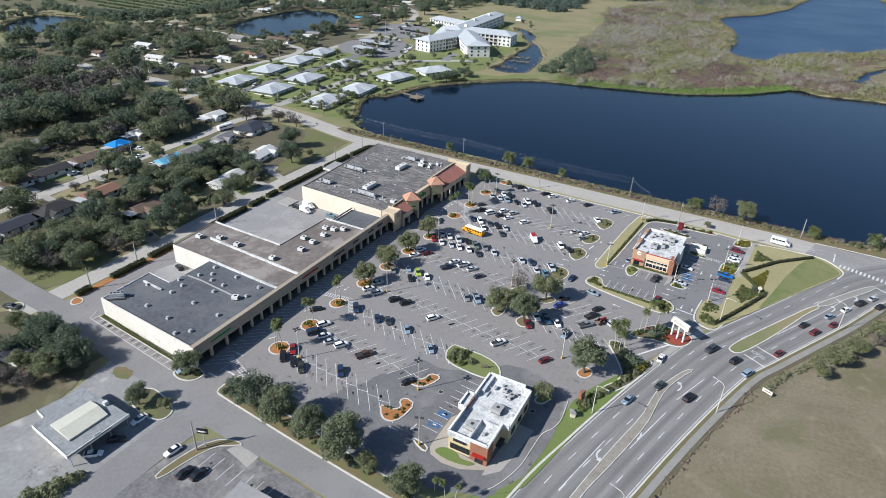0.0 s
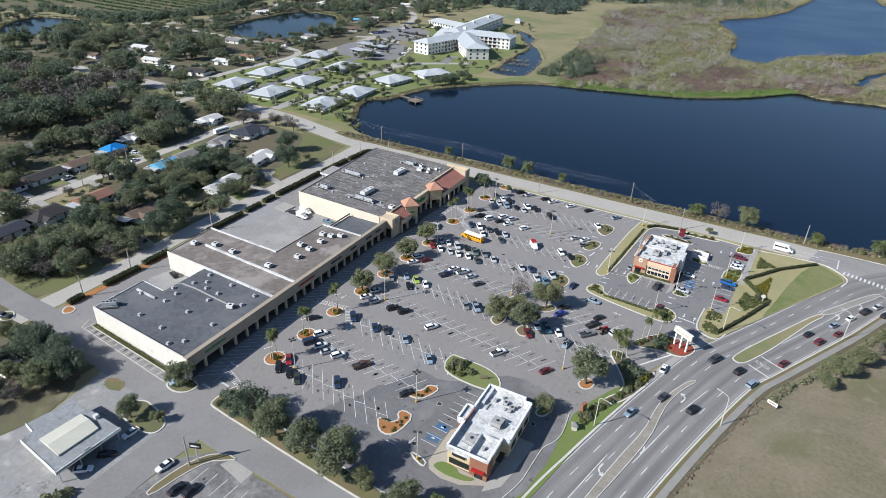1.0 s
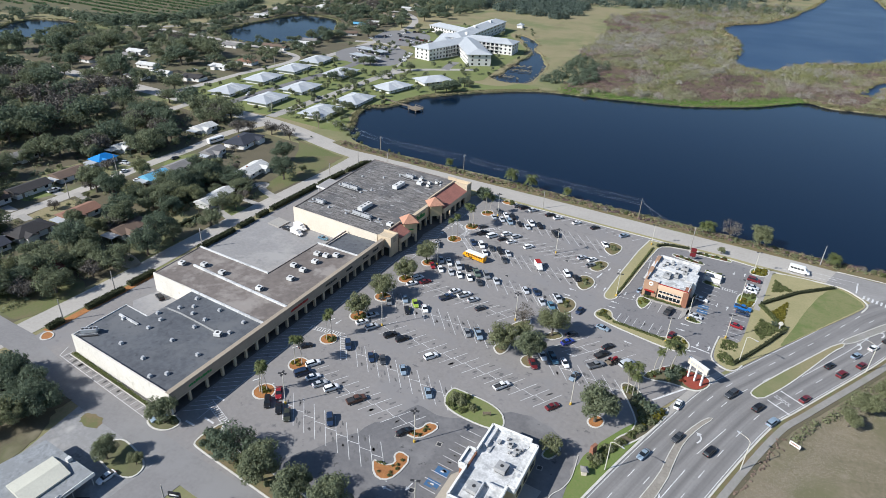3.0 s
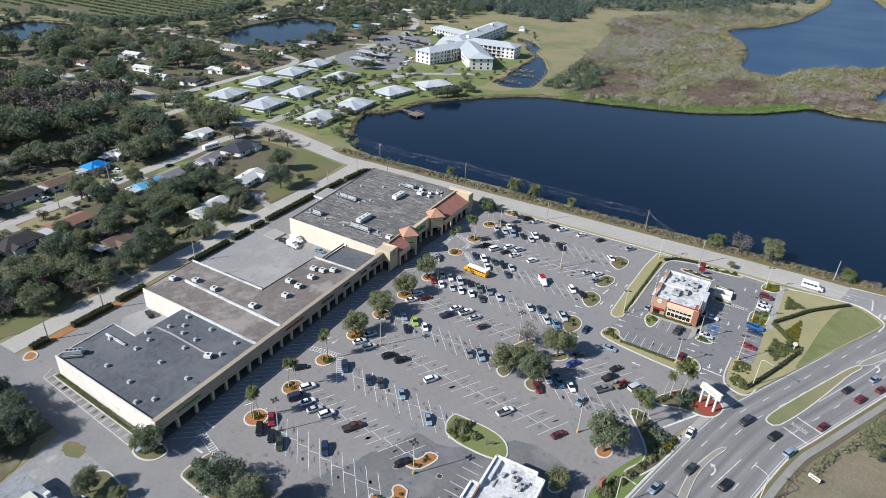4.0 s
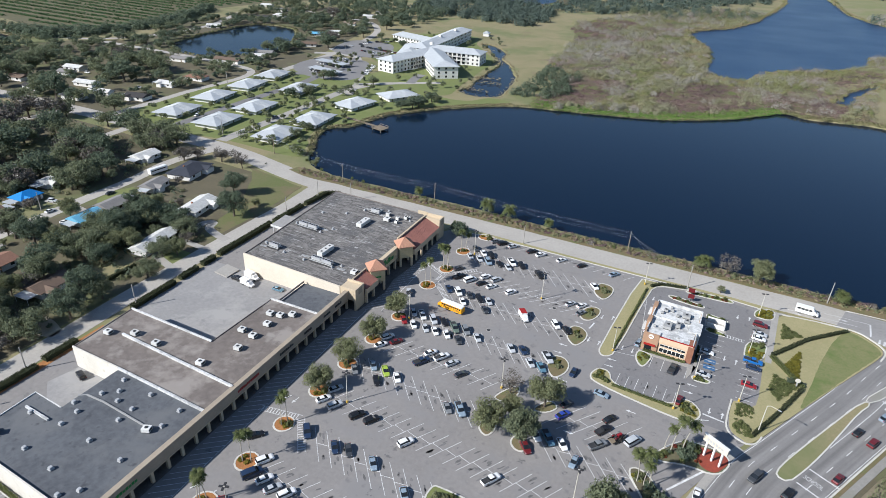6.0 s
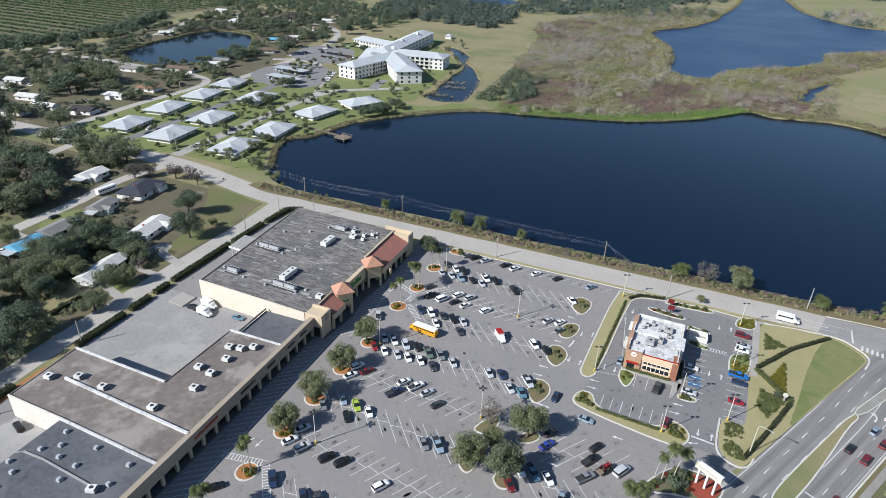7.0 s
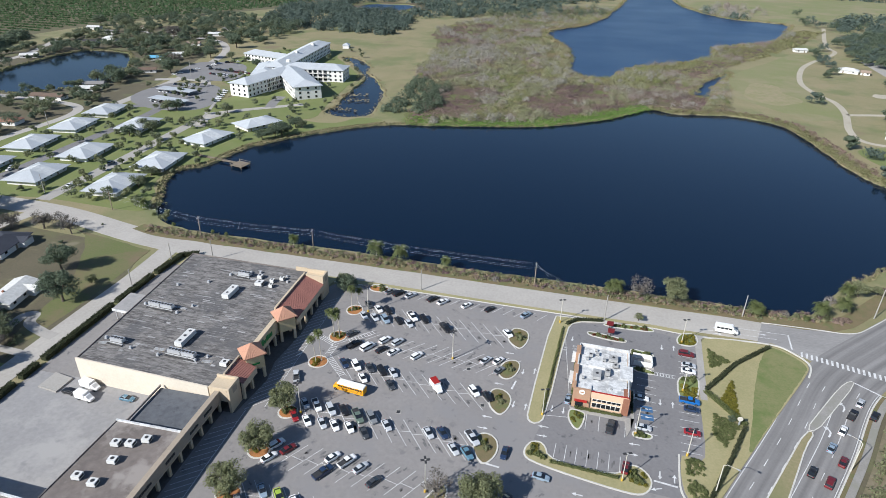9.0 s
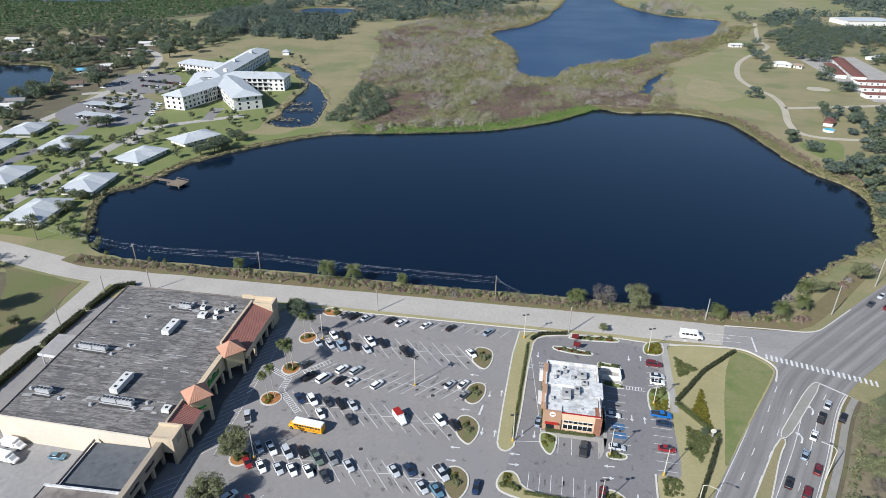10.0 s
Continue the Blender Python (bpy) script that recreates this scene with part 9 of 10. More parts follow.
for x, y, k in ((103.8, 60.2, 2.2), (104.6, 62.4, 1.8)):
    plant("shrub_y", x, y, k, rp.uniform(0, 360), 0.12)
fill(["shrub", "bush"], [(92.8, 37), (93.4, 42), (99, 48), (97, 42), (95, 36)], 26, 76, 0.6, 1.0)
fill(["shrub"], [(53, 24), (56, 24), (57.6, 28.4), (55.4, 28.6)], 10, 77, 0.35, 0.5)
fill(["shrub"], [(51, 12.8), (53, 10.2), (56, 10.4), (56.6, 16.8), (55.8, 16)], 12, 78, 0.35, 0.5)
fill(["shrub", "shrub_y", "bush_d"], [(13, -3.4), (12.2, 0.6), (13.4, 2), (18, -2), (22, -4.6)], 14, 79, 0.6, 1.0)
fill(["bush_d", "bush"], [(20, -3), (20, -4.6), (58, -6.6), (72, -8.6), (72, -7), (58, -5)], 30, 80, 0.5, 0.9)
fill(["shrub", "bush"], [(-3.4, -4.4), (3, -4.2), (3.2, -1), (-2, -0.6)], 12, 81, 0.5, 0.8)
fill(["shrub", "shrub_y"], [(87.6, 112), (88.6, 115.4), (90.6, 114.8), (89.6, 109.6)], 10, 82, 0.55, 0.85)
fill(["shrub"], [(103.6, 110), (103.6, 111.4), (107.2, 111), (106.8, 110)], 8, 83, 0.5, 0.8)
fill(["shrub"], [(104.6, 146.6), (110, 145.2), (109.6, 144.4), (104.6, 144.4)], 10, 84, 0.5, 0.8)
fill(["shrub"], [(104.6, 138.2), (110, 137), (109.8, 136), (104.6, 137)], 10, 85, 0.5, 0.8)
HEDGE_BACK = [((-57.6, 5.6), (-57.6, 10.4)), ((-57.6, 17.8), (-57.4, 30.4)), ((-58.2, 33.2), (-58.3, 43)), ((-58.3, 62), (-58.4, 79.4)), ((-58.6, 82), (-58.8, 90)), ((-59, 92.6), (-59.2, 98.6)), ((-59.3, 101), (-59.4, 130)), ((-59.2, 132), (-58.8, 150)), ((-58.6, 152), (-57.4, 166), (-52, 168.6))]
for i, line in enumerate(HEDGE_BACK):
    hedge(list(line), 1.9, 1.5, "tall clipped dark green hedge behind the plaza", seed=100 + i)
hedge([(83.9, 153), (80.3, 113)], 0.5, 0.6, "clipped low hedge along the grass strip", LEAF_SHRUB, 120)
hedge([(85, 155.4), (88, 158.6), (96, 160)], 1.0, 0.9, "clipped low hedge at the lake road", LEAF_HEDGE, 121)
hedge([(83.4, 96.4), (99, 95.0)], 0.7, 0.7, "clipped low hedge before the stalls", LEAF_SHRUB, 122)
hedge([(145.4, 157.6), (134, 146.6), (123.6, 132.4)], 1.1, 0.9, "low dark hedge across the corner lawn", LEAF_HEDGE, 123)
hedge([(123.4, 131.6), (131.4, 120)], 1.3, 0.9, "low olive hedge across the corner lawn", LEAF_SHRUB, 124)
hedge([(131, 119), (125.6, 107), (119, 93.6)], 0.9, 0.9, "low dark hedge along the highway side of the lawn", LEAF_HEDGE, 125)
hedge([(-41, 2.6), (-8, -0.9)], 0.7, 0.7, "low clipped hedge at the end wall", LEAF_SHRUB, 126)
for x, y, k in ((4.0, -44.4, 1.5), (5.0, -42.2, 1.6), (5.9, -40, 1.4), (6.6, -38.2, 1.1), (2.6, -46.4, 1.6), (6.4, -43.6, 1.2)):
    plant("bush", x, y, k, rp.uniform(0, 360), 0.0)
hedge([(-4, 160.4), (-40, 162.8)], 0.8, 0.7, "low brown hedge behind the supermarket", LEAF_HEDGE, 128)
hedge([(88.6, 116.6), (100.4, 116.2)], 0.7, 0.7, "low clipped hedge at the restaurant front", LEAF_SHRUB, 129)
hedge([(87.6, 118), (88.3, 137)], 0.6, 0.7, "low clipped hedge at the restaurant side", LEAF_SHRUB, 130)
hedge([(103.2, 118), (103.4, 126)], 0.6, 0.8, "low dark hedge at the restaurant side", LEAF_HEDGE, 131)
# roadside scrub along the bare field
for x, y, a in walk_line(offset_line(HW_LEFT[60:93], 24.4), 2.6):
    if y < 180:
        ROADSIDE.append((x + rp.uniform(-0.8, 0.8), y + rp.uniform(-0.8, 0.8), rp.uniform(0.6, 1.2)))
for x, y, a in walk_line(offset_line(HW_LEFT[22:60], 22.6), 0.7):
    EDGE_WEEDS.append((x + rp.gauss(0, 0.5), y + rp.gauss(0, 0.5), rp.uniform(0.08, 0.3)))
for x, y, a in walk_line(offset_line(HW_LEFT[72:96], 28), 5.0):
    plant(rp.choice(("oak_b", "thin", "oak_a", "oak_b")), x + rp.uniform(-1, 2), y + rp.uniform(-2, 2), rp.uniform(0.55, 0.95), rp.uniform(0, 360))
fill(["oak_a", "oak_b"], [(185, 128), (205, 150), (245, 180), (300, 182), (260, 130), (215, 110)], 16, 90, 0.7, 1.1, 0.0, 5)
# lake bank
for x, y, kind, s in ((58.9, 177.6, "bush_g", 0.9), (67.3, 178.4, "cabbage_b", 1.1), (98.7, 178.6, "cabbage", 1.15), (101, 178.9, "cabbage", 1.0), (108.4, 178, "thin", 1.15), (111, 178.4, "bush", 1.1), (119.5, 178.4, "oak_b", 1.1), (116, 178, "cabbage_b", 1.0), (129.4, 176.8, "cabbage_b", 1.1), (145.6, 175.8, "cabbage", 0.9), (144.5, 177, "cabbage", 0.9), (161.2, 177, "cabbage_b", 1.25), (165.5, 179.4, "cabbage", 1.1), (158.6, 178.6, "bush", 1.0), (155, 178.4, "bush_g", 1.0), (151, 178, "bush_r", 0.9), (174.3, 185, "cabbage", 1.1), (178.8, 195.5, "cabbage", 1.0), (172.5, 191.2, "bush_g", 1.3), (169.6, 187.6, "bush_g", 1.1), (171.2, 178.4, "bush_r", 1.2), (174, 179.4, "bush_r", 1.0), (183.4, 197.6, "olive", 1.2), (190.2, 200, "olive", 0.75), (195.4, 203.6, "bush_r", 1.2), (204, 210, "oak_b", 0.85), (211.5, 217.6, "bush_g", 1.6), (199, 208, "bush_g", 1.2),
                      (-57.4, 187.2, "cabbage_b", 0.95), (-51, 186.4, "cabbage_b", 1.0), (-21.4, 185, "cabbage", 0.85), (-17.6, 184.6, "cabbage_b", 0.95), (12.8, 183.2, "cabbage", 1.3), (16.4, 182.8, "cabbage_b", 1.2), (19.4, 182.6, "cabbage_b", 1.25), (22.5, 183, "cabbage", 1.2), (39.7, 182.2, "cabbage", 0.85), (-76, 189, "cabbage_b", 1.1), (-82, 192, "olive", 0.8), (-90, 196, "cabbage_b", 1.1), (-98, 200, "cabbage", 1.0), (-104, 204, "oak_b", 0.5), (140, 178.2, "cabbage_b", 0.8)):
    plant(kind, x, y, s * (1.12 if "cabbage" in kind else 1.0), rp.uniform(0, 360), -0.2)
for x in range(-84, 172, 2):
    y = 180.4 - 0.03 * x + (0 if x < 145 else (x - 145) * 0.16)
    for _ in range(7):
        BANK.append((x + rp.uniform(-1, 1), y + rp.uniform(-1.8, 3.4), rp.uniform(0.2, 0.75)))

# ---- neighbourhood trees ----
for x, y, s, kind in ((-92, 146, 1.1, "oak_d"), (-77, 129, 1.05, "oak_d"), (-76, 141, 0.7, "olive"), (-108, 164, 0.8, "oak_c"), (-110, 172, 1.0, "thin"), (-117, 176, 1.0, "thin"), (-104, 182, 0.5, "oak_c"), (-70.5, 100, 0.5, "oak_c")):
    plant(kind, x, y, s, rp.uniform(0, 360))
HOUSES = [o for o in bpy.data.objects if o.parent is None and o.name.split(".")[0] in ("house", "storage_shed")]
HOUSE_SPOTS = [(o.matrix_basis.translation.x, o.matrix_basis.translation.y) for o in HOUSES]
STREETS = [smooth_line(p, 4) for p in ([(-136, -60), (-138, 40), (-140, 83), (-141.5, 109), (-142, 135), (-145, 162), (-139, 190)], [(-196, -60), (-197, 60), (-200, 120), (-205, 194)], [(-270, 40), (-268, 120), (-262, 196)], LAKE_ROAD, [(-232, 196), (-235, 260), (-238, 330), (-300, 345), (-420, 350)], [(-140, -4), (-100, 0.5), (-75, -1)], [(-440, 640), (-360, 610), (-300, 600), (-262, 560), (-240, 500), (-228, 420), (-224, 345)], [(-600, 330), (-480, 322), (-420, 370), (-410, 460), (-450, 560)])]
STREET_DOTS = [(x, y) for s in STREETS for x, y, _ in walk_line(s, 4.0)]


def clear_of(p, house_gap, street_gap):
    return all(math.dist(p, h) > house_gap for h in HOUSE_SPOTS) and all(math.dist(p, d) > street_gap for d in STREET_DOTS)


def grove(kinds, poly, n, seed, smin, smax, gap, house_gap=10.0, street_gap=6.5):
    r = random.Random(seed)
    xs, ys = [p[0] for p in poly], [p[1] for p in poly]
    done, tries = [], 0
    while len(done) < n and tries < n * 25:
        tries += 1
        p = (r.uniform(min(xs), max(xs)), r.uniform(min(ys), max(ys)))
        if inside(p, poly) and not any(inside(p, w) for w in WATERS) and clear_of(p, house_gap, street_gap) and all(math.dist(p, d) > gap for d in done):
            done.append(p)
            plant(r.choice(kinds), p[0], p[1], r.uniform(smin, smax), r.uniform(0, 360))


FAR_OAKS = ["far_c", "far_a", "far_c", "far_d", "far_c", "far_b"]
OAKS = ["oak_c", "oak_d", "oak_e", "oak_c", "oak_a", "oak_g", "oak_e", "oak_b"]


def stand(spots, seed, smin, smax, kinds=OAKS, twin=False):
    """Stands one tree at each plan spot."""
    r = random.Random(seed)
    for x, y in spots:
        plant(r.choice(kinds), x, y, r.uniform(smin, smax), r.uniform(0, 360))
        if twin:
            a, d = r.uniform(0, math.tau), r.uniform(6, 9)
            plant(r.choice(kinds), x + d * math.cos(a), y + d * math.sin(a), r.uniform(smin, smax) * 0.9, r.uniform(0, 360))


# oaks behind the plaza lane
stand([(-101, 108), (-102, 99), (-94, 86), (-112, 78), (-100, 77), (-96, 69), (-106, 66), (-95, 60), (-97, 50), (-96, 41), (-88, 41), (-80, 36), (-84, 33), (-82, 46), (-78, 53), (-77, 58), (-73, 54), (-71, 44), (-72, 38), (-74, 77), (-93, 25), (-93, 31), (-100, 13), (-94, 15), (-73, 31), (-85, 22), (-84, 16), (-115, 115), (-119, 124), (-80, 13), (-91, 13), (-74, 19), (-88, 8)], 201, 0.75, 1.1)
# oaks along the residential streets
stand([(-179, 61), (-178, 68), (-170, 71), (-168, 77), (-167, 92), (-160, 112), (-154, 121), (-149, 119), (-130, 96), (-132, 75), (-130, 30), (-131, 36), (-182, 52), (-172, 50), (-187, 40), (-160, 30), (-152, 44), (-165, 20), (-150, 14), (-120, 12), (-126, -8), (-112, -14)], 202, 0.9, 1.25)
stand([(-162, 126), (-157, 133), (-154, 115), (-179, 99), (-182, 92), (-180, 106), (-177, 117), (-197, 148), (-194, 157), (-185, 136), (-176, 149), (-190, 152), (-183, 178), (-164, 173), (-160, 180)], 203, 1.0, 1.35, FAR_OAKS, True)
stand([(-232, 123), (-238, 112), (-220, 106), (-232, 98), (-241, 97), (-259, 105), (-244, 137), (-232, 145), (-253, 154), (-266, 153), (-264, 138), (-287, 138), (-301, 164), (-302, 154), (-318, 152), (-310, 138), (-276, 118), (-284, 104), (-300, 120), (-262, 84), (-240, 78), (-222, 84), (-214, 128), (-226, 160)], 204, 1.2, 1.6, FAR_OAKS, True)
stand([(-264, 172), (-253, 180), (-336, 179), (-355, 177), (-364, 170), (-290, 208), (-308, 212), (-351, 230), (-359, 223), (-388, 229), (-423, 216), (-432, 209), (-423, 255), (-380, 266), (-396, 284), (-289, 259), (-316, 286), (-350, 308), (-304, 296), (-290, 292), (-330, 270), (-372, 250), (-410, 236)], 205, 1.1, 1.6, FAR_OAKS)
grove(["oak_a", "olive", "oak_c", "oak_g", "oak_e"], [(-133, -10), (-74, 4), (-74, 112), (-104, 140), (-134, 150)], 34, 221, 0.4, 0.75, 6.0, 8.5, 6.0)
grove(["oak_a", "olive", "oak_c", "oak_g", "oak_e"], [(-193, 0), (-146, 0), (-148, 180), (-200, 184)], 34, 222, 0.4, 0.8, 6.0, 9.0, 6.0)
stand([(-215, 184), (-236, 206), (-250, 185), (-272, 207), (-288, 186), (-305, 207), (-322, 188), (-196, 183), (-340, 206), (-172, 183)], 223, 0.9, 1.3, FAR_OAKS)
stand([(-114, 114), (-107, 116), (-106, 94), (-100, 98), (-98, 85), (-94, 89), (-103, 105), (-98, 107), (-96, 112), (-89, 111), (-81, 107), (-72, 94), (-69, 78), (-114, 96), (-90, 78), (-71, 62), (-76, 91), (-111, 100), (-106, 88), (-90, 90)], 224, 0.7, 1.05, ["oak_f", "oak_a", "oak_f", "oak_e", "oak_b"])
stand([(-136, 75), (-102, 64), (-111, 77), (-121, 75), (-92, 38), (-70, 50), (-75, 59), (-95, 55), (-103, 95), (-102, 103)], 226, 0.85, 1.15, ["oak_c", "oak_d", "oak_f", "oak_g", "oak_d"])
hedge([(-78.3, 70.1), (-78.1, 81.1)], 1.2, 1.4, "rough dark hedge between two gardens", LEAF_HEDGE, 140)
# trees beside the small shop
stand([(-38, -23), (-43, -15), (-35, -16), (-31, -20), (-45, -20), (-37, -29), (-31, -27), (-33, -34), (-49, -25), (-44, -32), (-54, -14), (-40, -39)], 206, 0.7, 0.95, ["oak_b", "oak_f", "oak_g", "oak_a"])
stand([(-31, -13.6), (-27.4, -15.6), (-36.5, -12.4), (-45.5, -11.6), (-29, -21)], 230, 0.85, 1.05, ["oak_g", "oak_b", "oak_f"])
stand([(-79, 12), (-86, 16), (-91, 24)], 231, 0.8, 1.0, ["oak_g", "oak_f"])
# trees and houses north of the lake road
stand([(-344, 547), (-322, 536), (-371, 557), (-275, 518), (-249, 510), (-260, 473), (-246, 444), (-279, 400), (-262, 403), (-273, 410), (-260, 611), (-328, 633), (-362, 646), (-425, 633), (-443, 650), (-469, 645), (-280, 625), (-286, 661), (-270, 590), (-253, 564), (-390, 600), (-345, 600), (-300, 640)], 207, 1.0, 1.5, FAR_OAKS)
stand([(-89, 309), (-87, 314), (-94, 303), (-86, 331), (-82, 331), (-181, 343), (-176, 345), (-172, 304), (-170, 289), (-163, 300), (-142, 349), (-210, 504), (-190, 485), (-230, 513), (-116, 222), (-119, 236), (-150, 285)], 208, 0.55, 0.85, ["far_c", "far_a"])

# bare trees at the street corner, by the house with the dark roof
stand([(-137, 171), (-124, 173.5), (-141, 166)], 229, 0.95, 1.15, ["oak_g"])

# ---- far vegetation, too many to count ----
def clumps(name, spots, leaf, label, cards_each, size, rx, rz, seed, category="trees"):
    """One object of leaf cards gathered in uneven clumps at plan spots (x, y, scale)."""
    r = np.random.RandomState(seed)
    pts, ways = [], []
    for x, y, s in spots:
        d = r.normal(size=(cards_each, 3))
        d /= np.linalg.norm(d, axis=1)[:, None]
        d *= r.uniform(0.55, 1.0, (cards_each, 1))
        d[:, 2] = np.abs(d[:, 2])
        wob = 1 + 0.3 * np.sin(3 * np.arctan2(d[:, 1], d[:, 0]) + r.uniform(0, 6))
        pts.append(np.stack([x + d[:, 0] * rx * s * wob, y + d[:, 1] * rx * s * wob, d[:, 2] * rz * s + 0.05], 1))
        ways.append(d + (0, 0, 0.2))
    ob = new(name, cards(name, np.concatenate(pts), size, leaf, seed, np.concatenate(ways), 0.25))
    return tagged(ob, label, category, kind="stuff")


def spots_in(poly, n, seed, smin=0.7, smax=1.3, keep=None):
    r = random.Random(seed)
    xs, ys = [p[0] for p in poly], [p[1] for p in poly]
    out, tries = [], 0
    while len(out) < n and tries < n * 12:
        tries += 1
        p = (r.uniform(min(xs), max(xs)), r.uniform(min(ys), max(ys)))
        if inside(p, poly) and not any(inside(p, w) for w in WATERS) and (keep is None or keep(p)):
            out.append((p[0], p[1], r.uniform(smin, smax)))
    return out


MARSH_POLY = [(-22, 366), (60, 388), (100, 418), (130, 452), (186, 451), (210, 600), (290, 780), (330, 900), (110, 1050), (60, 1060), (-40, 900), (-90, 760), (-62, 620), (-55, 520), (-30, 430)]
MARSH_POLY = smooth_loop(MARSH_POLY, 5, 5.0, 4)


RUSSET = [smooth_loop(q, 4) for q in ([(-30, 368), (-34, 409), (-7, 462), (27, 455), (30, 413), (6, 388), (-12, 370)], [(50, 410), (46, 454), (78, 494), (136, 508), (176, 523), (173, 458), (133, 452), (94, 424), (61, 403)], [(188, 552), (160, 568), (204, 649), (254, 726), (273, 708), (218, 615)], [(-88, 640), (-80, 767), (-30, 817), (-40, 700), (-54, 640)])]
OLIVE_ZONE = [smooth_loop(q, 4) for q in ([(28, 398), (49, 414), (41, 483), (60, 550), (40, 620), (10, 560), (10, 475)], [(66, 505), (118, 512), (100, 519), (62, 530)], [(111, 533), (142, 624), (209, 641), (196, 601), (149, 528), (124, 513)], [(-5, 392), (-6, 428), (14, 432), (18, 398)])]
WILLOW = smooth_loop([(-60, 510), (-66, 640), (-18, 735), (14, 662), (16, 548), (-10, 480), (-40, 460)], 4)


def zone(p, wob=7.0):
    """Which plants cover the marsh at a plan spot; the borders between the zones wander."""
    v = Vector((p[0] * 0.05, p[1] * 0.035, 4.0))
    q = (p[0] + wob * 1.6 * noise.noise(v), p[1] + wob * 2.4 * noise.noise(v + Vector((9, 3, 0))))
    if any(inside(q, z) for z in RUSSET):
        return "russet"
    if any(inside(q, z) for z in OLIVE_ZONE):
        return "olive"
    return "willow" if inside(q, WILLOW) else "mixed"


# wooded shores of the far lake
NORTH_WOOD = spots_in([(-130, 862), (-60, 880), (0, 880), (60, 905), (110, 985), (90, 1060), (20, 990), (-60, 950), (-130, 930)], 60, 227, 0.8, 1.3)
clumps("far_woods", NORTH_WOOD[::2], LEAF_WOODS, "dark green oaks along the north shore of the far lake", 420, 0.55, 6.5, 9.5, 227)
clumps("far_woods", NORTH_WOOD[1::2], LEAF_OAK, "dull green oaks along the north shore of the far lake", 420, 0.55, 6.5, 8.5, 228)
clumps("far_woods", spots_in([(245, 1020), (290, 1010), (345, 1060), (350, 1150), (300, 1180), (255, 1110)], 36, 229, 0.8, 1.3), SCRUB_TALL, "grey leafless trees beyond the far lake", 320, 0.5, 6.0, 9.0, 229)
LOW = spots_in(MARSH_POLY, 5200, 301, 0.5, 1.5)
LOW = [(w, zone(w)) for w in LOW]
MIXED = [(w, noise.noise(Vector((w[0] * 0.028, w[1] * 0.02, 14.0))) + 0.25 * noise.noise(Vector((w[0] * 0.09, w[1] * 0.07, 3.0)))) for w, z in LOW if z in ("mixed", "willow")]
clumps("marsh_scrub", [w for w, v in MIXED if v < -0.02], SCRUB_LOW, "mauve-brown dry scrub covering the marsh", 50, 0.33, 3.3, 1.0, 301, category="scrub")
clumps("marsh_scrub", [w for w, v in MIXED if -0.02 <= v < 0.2], REED_TAN, "tan dry grass and scrub in the marsh", 44, 0.33, 3.2, 0.8, 334, category="scrub")
clumps("marsh_scrub", [w for w, v in MIXED if v >= 0.2], SCRUB_OLIVE, "patches of olive scrub in the marsh", 50, 0.33, 3.3, 1.4, 335, category="scrub")
clumps("marsh_scrub", [w for w, z in LOW if z == "russet"], SCRUB_RUSSET, "dark russet low scrub in the marsh", 54, 0.33, 3.3, 1.3, 331, category="scrub")
clumps("marsh_scrub", [w for w, z in LOW if z == "olive"], SCRUB_OLIVE, "olive-green low scrub in the marsh", 54, 0.33, 3.3, 1.6, 332, category="scrub")
TALL = spots_in(MARSH_POLY, 2300, 302, 0.7, 1.6, lambda p: {"willow": 0.32, "olive": -0.05, "mixed": -0.05, "russet": -0.16}[zone(p)] + noise.noise(Vector((p[0] * 0.03, p[1] * 0.03, 9.0))) > 0.02)
TALL_GREY = [w for w in TALL if noise.noise(Vector((w[0] * 0.025, w[1] * 0.018, 31.0))) > -0.04]
TALL_SAGE = [w for w in TALL if w not in TALL_GREY]
clumps("marsh_scrub", TALL_GREY, SCRUB_TALL, "grey leafless willow scrub in the marsh", 80, 0.32, 2.7, 4.4, 302, category="scrub")
clumps("marsh_scrub", TALL_SAGE, SCRUB_SAGE, "grey-green willow scrub in the marsh", 80, 0.33, 2.8, 4.0, 333, category="scrub")
THICKET = spots_in(MARSH_POLY, 520, 351, 1.0, 2.3, lambda p: zone(p) != "russet" and noise.noise(Vector((p[0] * 0.022, p[1] * 0.016, 2.0))) > -0.02)
clumps("marsh_thicket", THICKET[::3], SCRUB_TALL, "tall grey leafless thickets in the marsh", 260, 0.36, 2.9, 3.0, 351, category="thicket")
clumps("marsh_thicket", THICKET[1::3], SCRUB_SAGE, "tall grey-green thickets in the marsh", 260, 0.36, 2.9, 2.8, 352, category="thicket")
clumps("marsh_thicket", THICKET[2::3], SCRUB_OLIVE, "tall olive thickets in the marsh", 240, 0.36, 2.8, 2.4, 353, category="thicket")
clumps("marsh_scrub", spots_in(MARSH_POLY, 380, 304, 0.6, 1.3, lambda p: zone(p) != "russet" and noise.noise(Vector((p[0] * 0.03, p[1] * 0.03, 25.0))) > 0.08), REED_GREEN, "olive-green scrub in the marsh", 24, 0.6, 2.6, 2.4, 304, category="scrub")
clumps("marsh_trees", spots_in([(-45, 380), (-10, 385), (-15, 470), (-50, 480)], 60, 305, 0.8, 1.4), LEAF_DARK, "dark green trees at the edge of the marsh", 130, 0.6, 3.4, 4.6, 305)
NORTH_SHORE = smooth_line([(-24, 358.5), (0, 363), (30, 371), (61, 380), (82, 394), (102, 409), (116, 426), (130, 442)], 6)
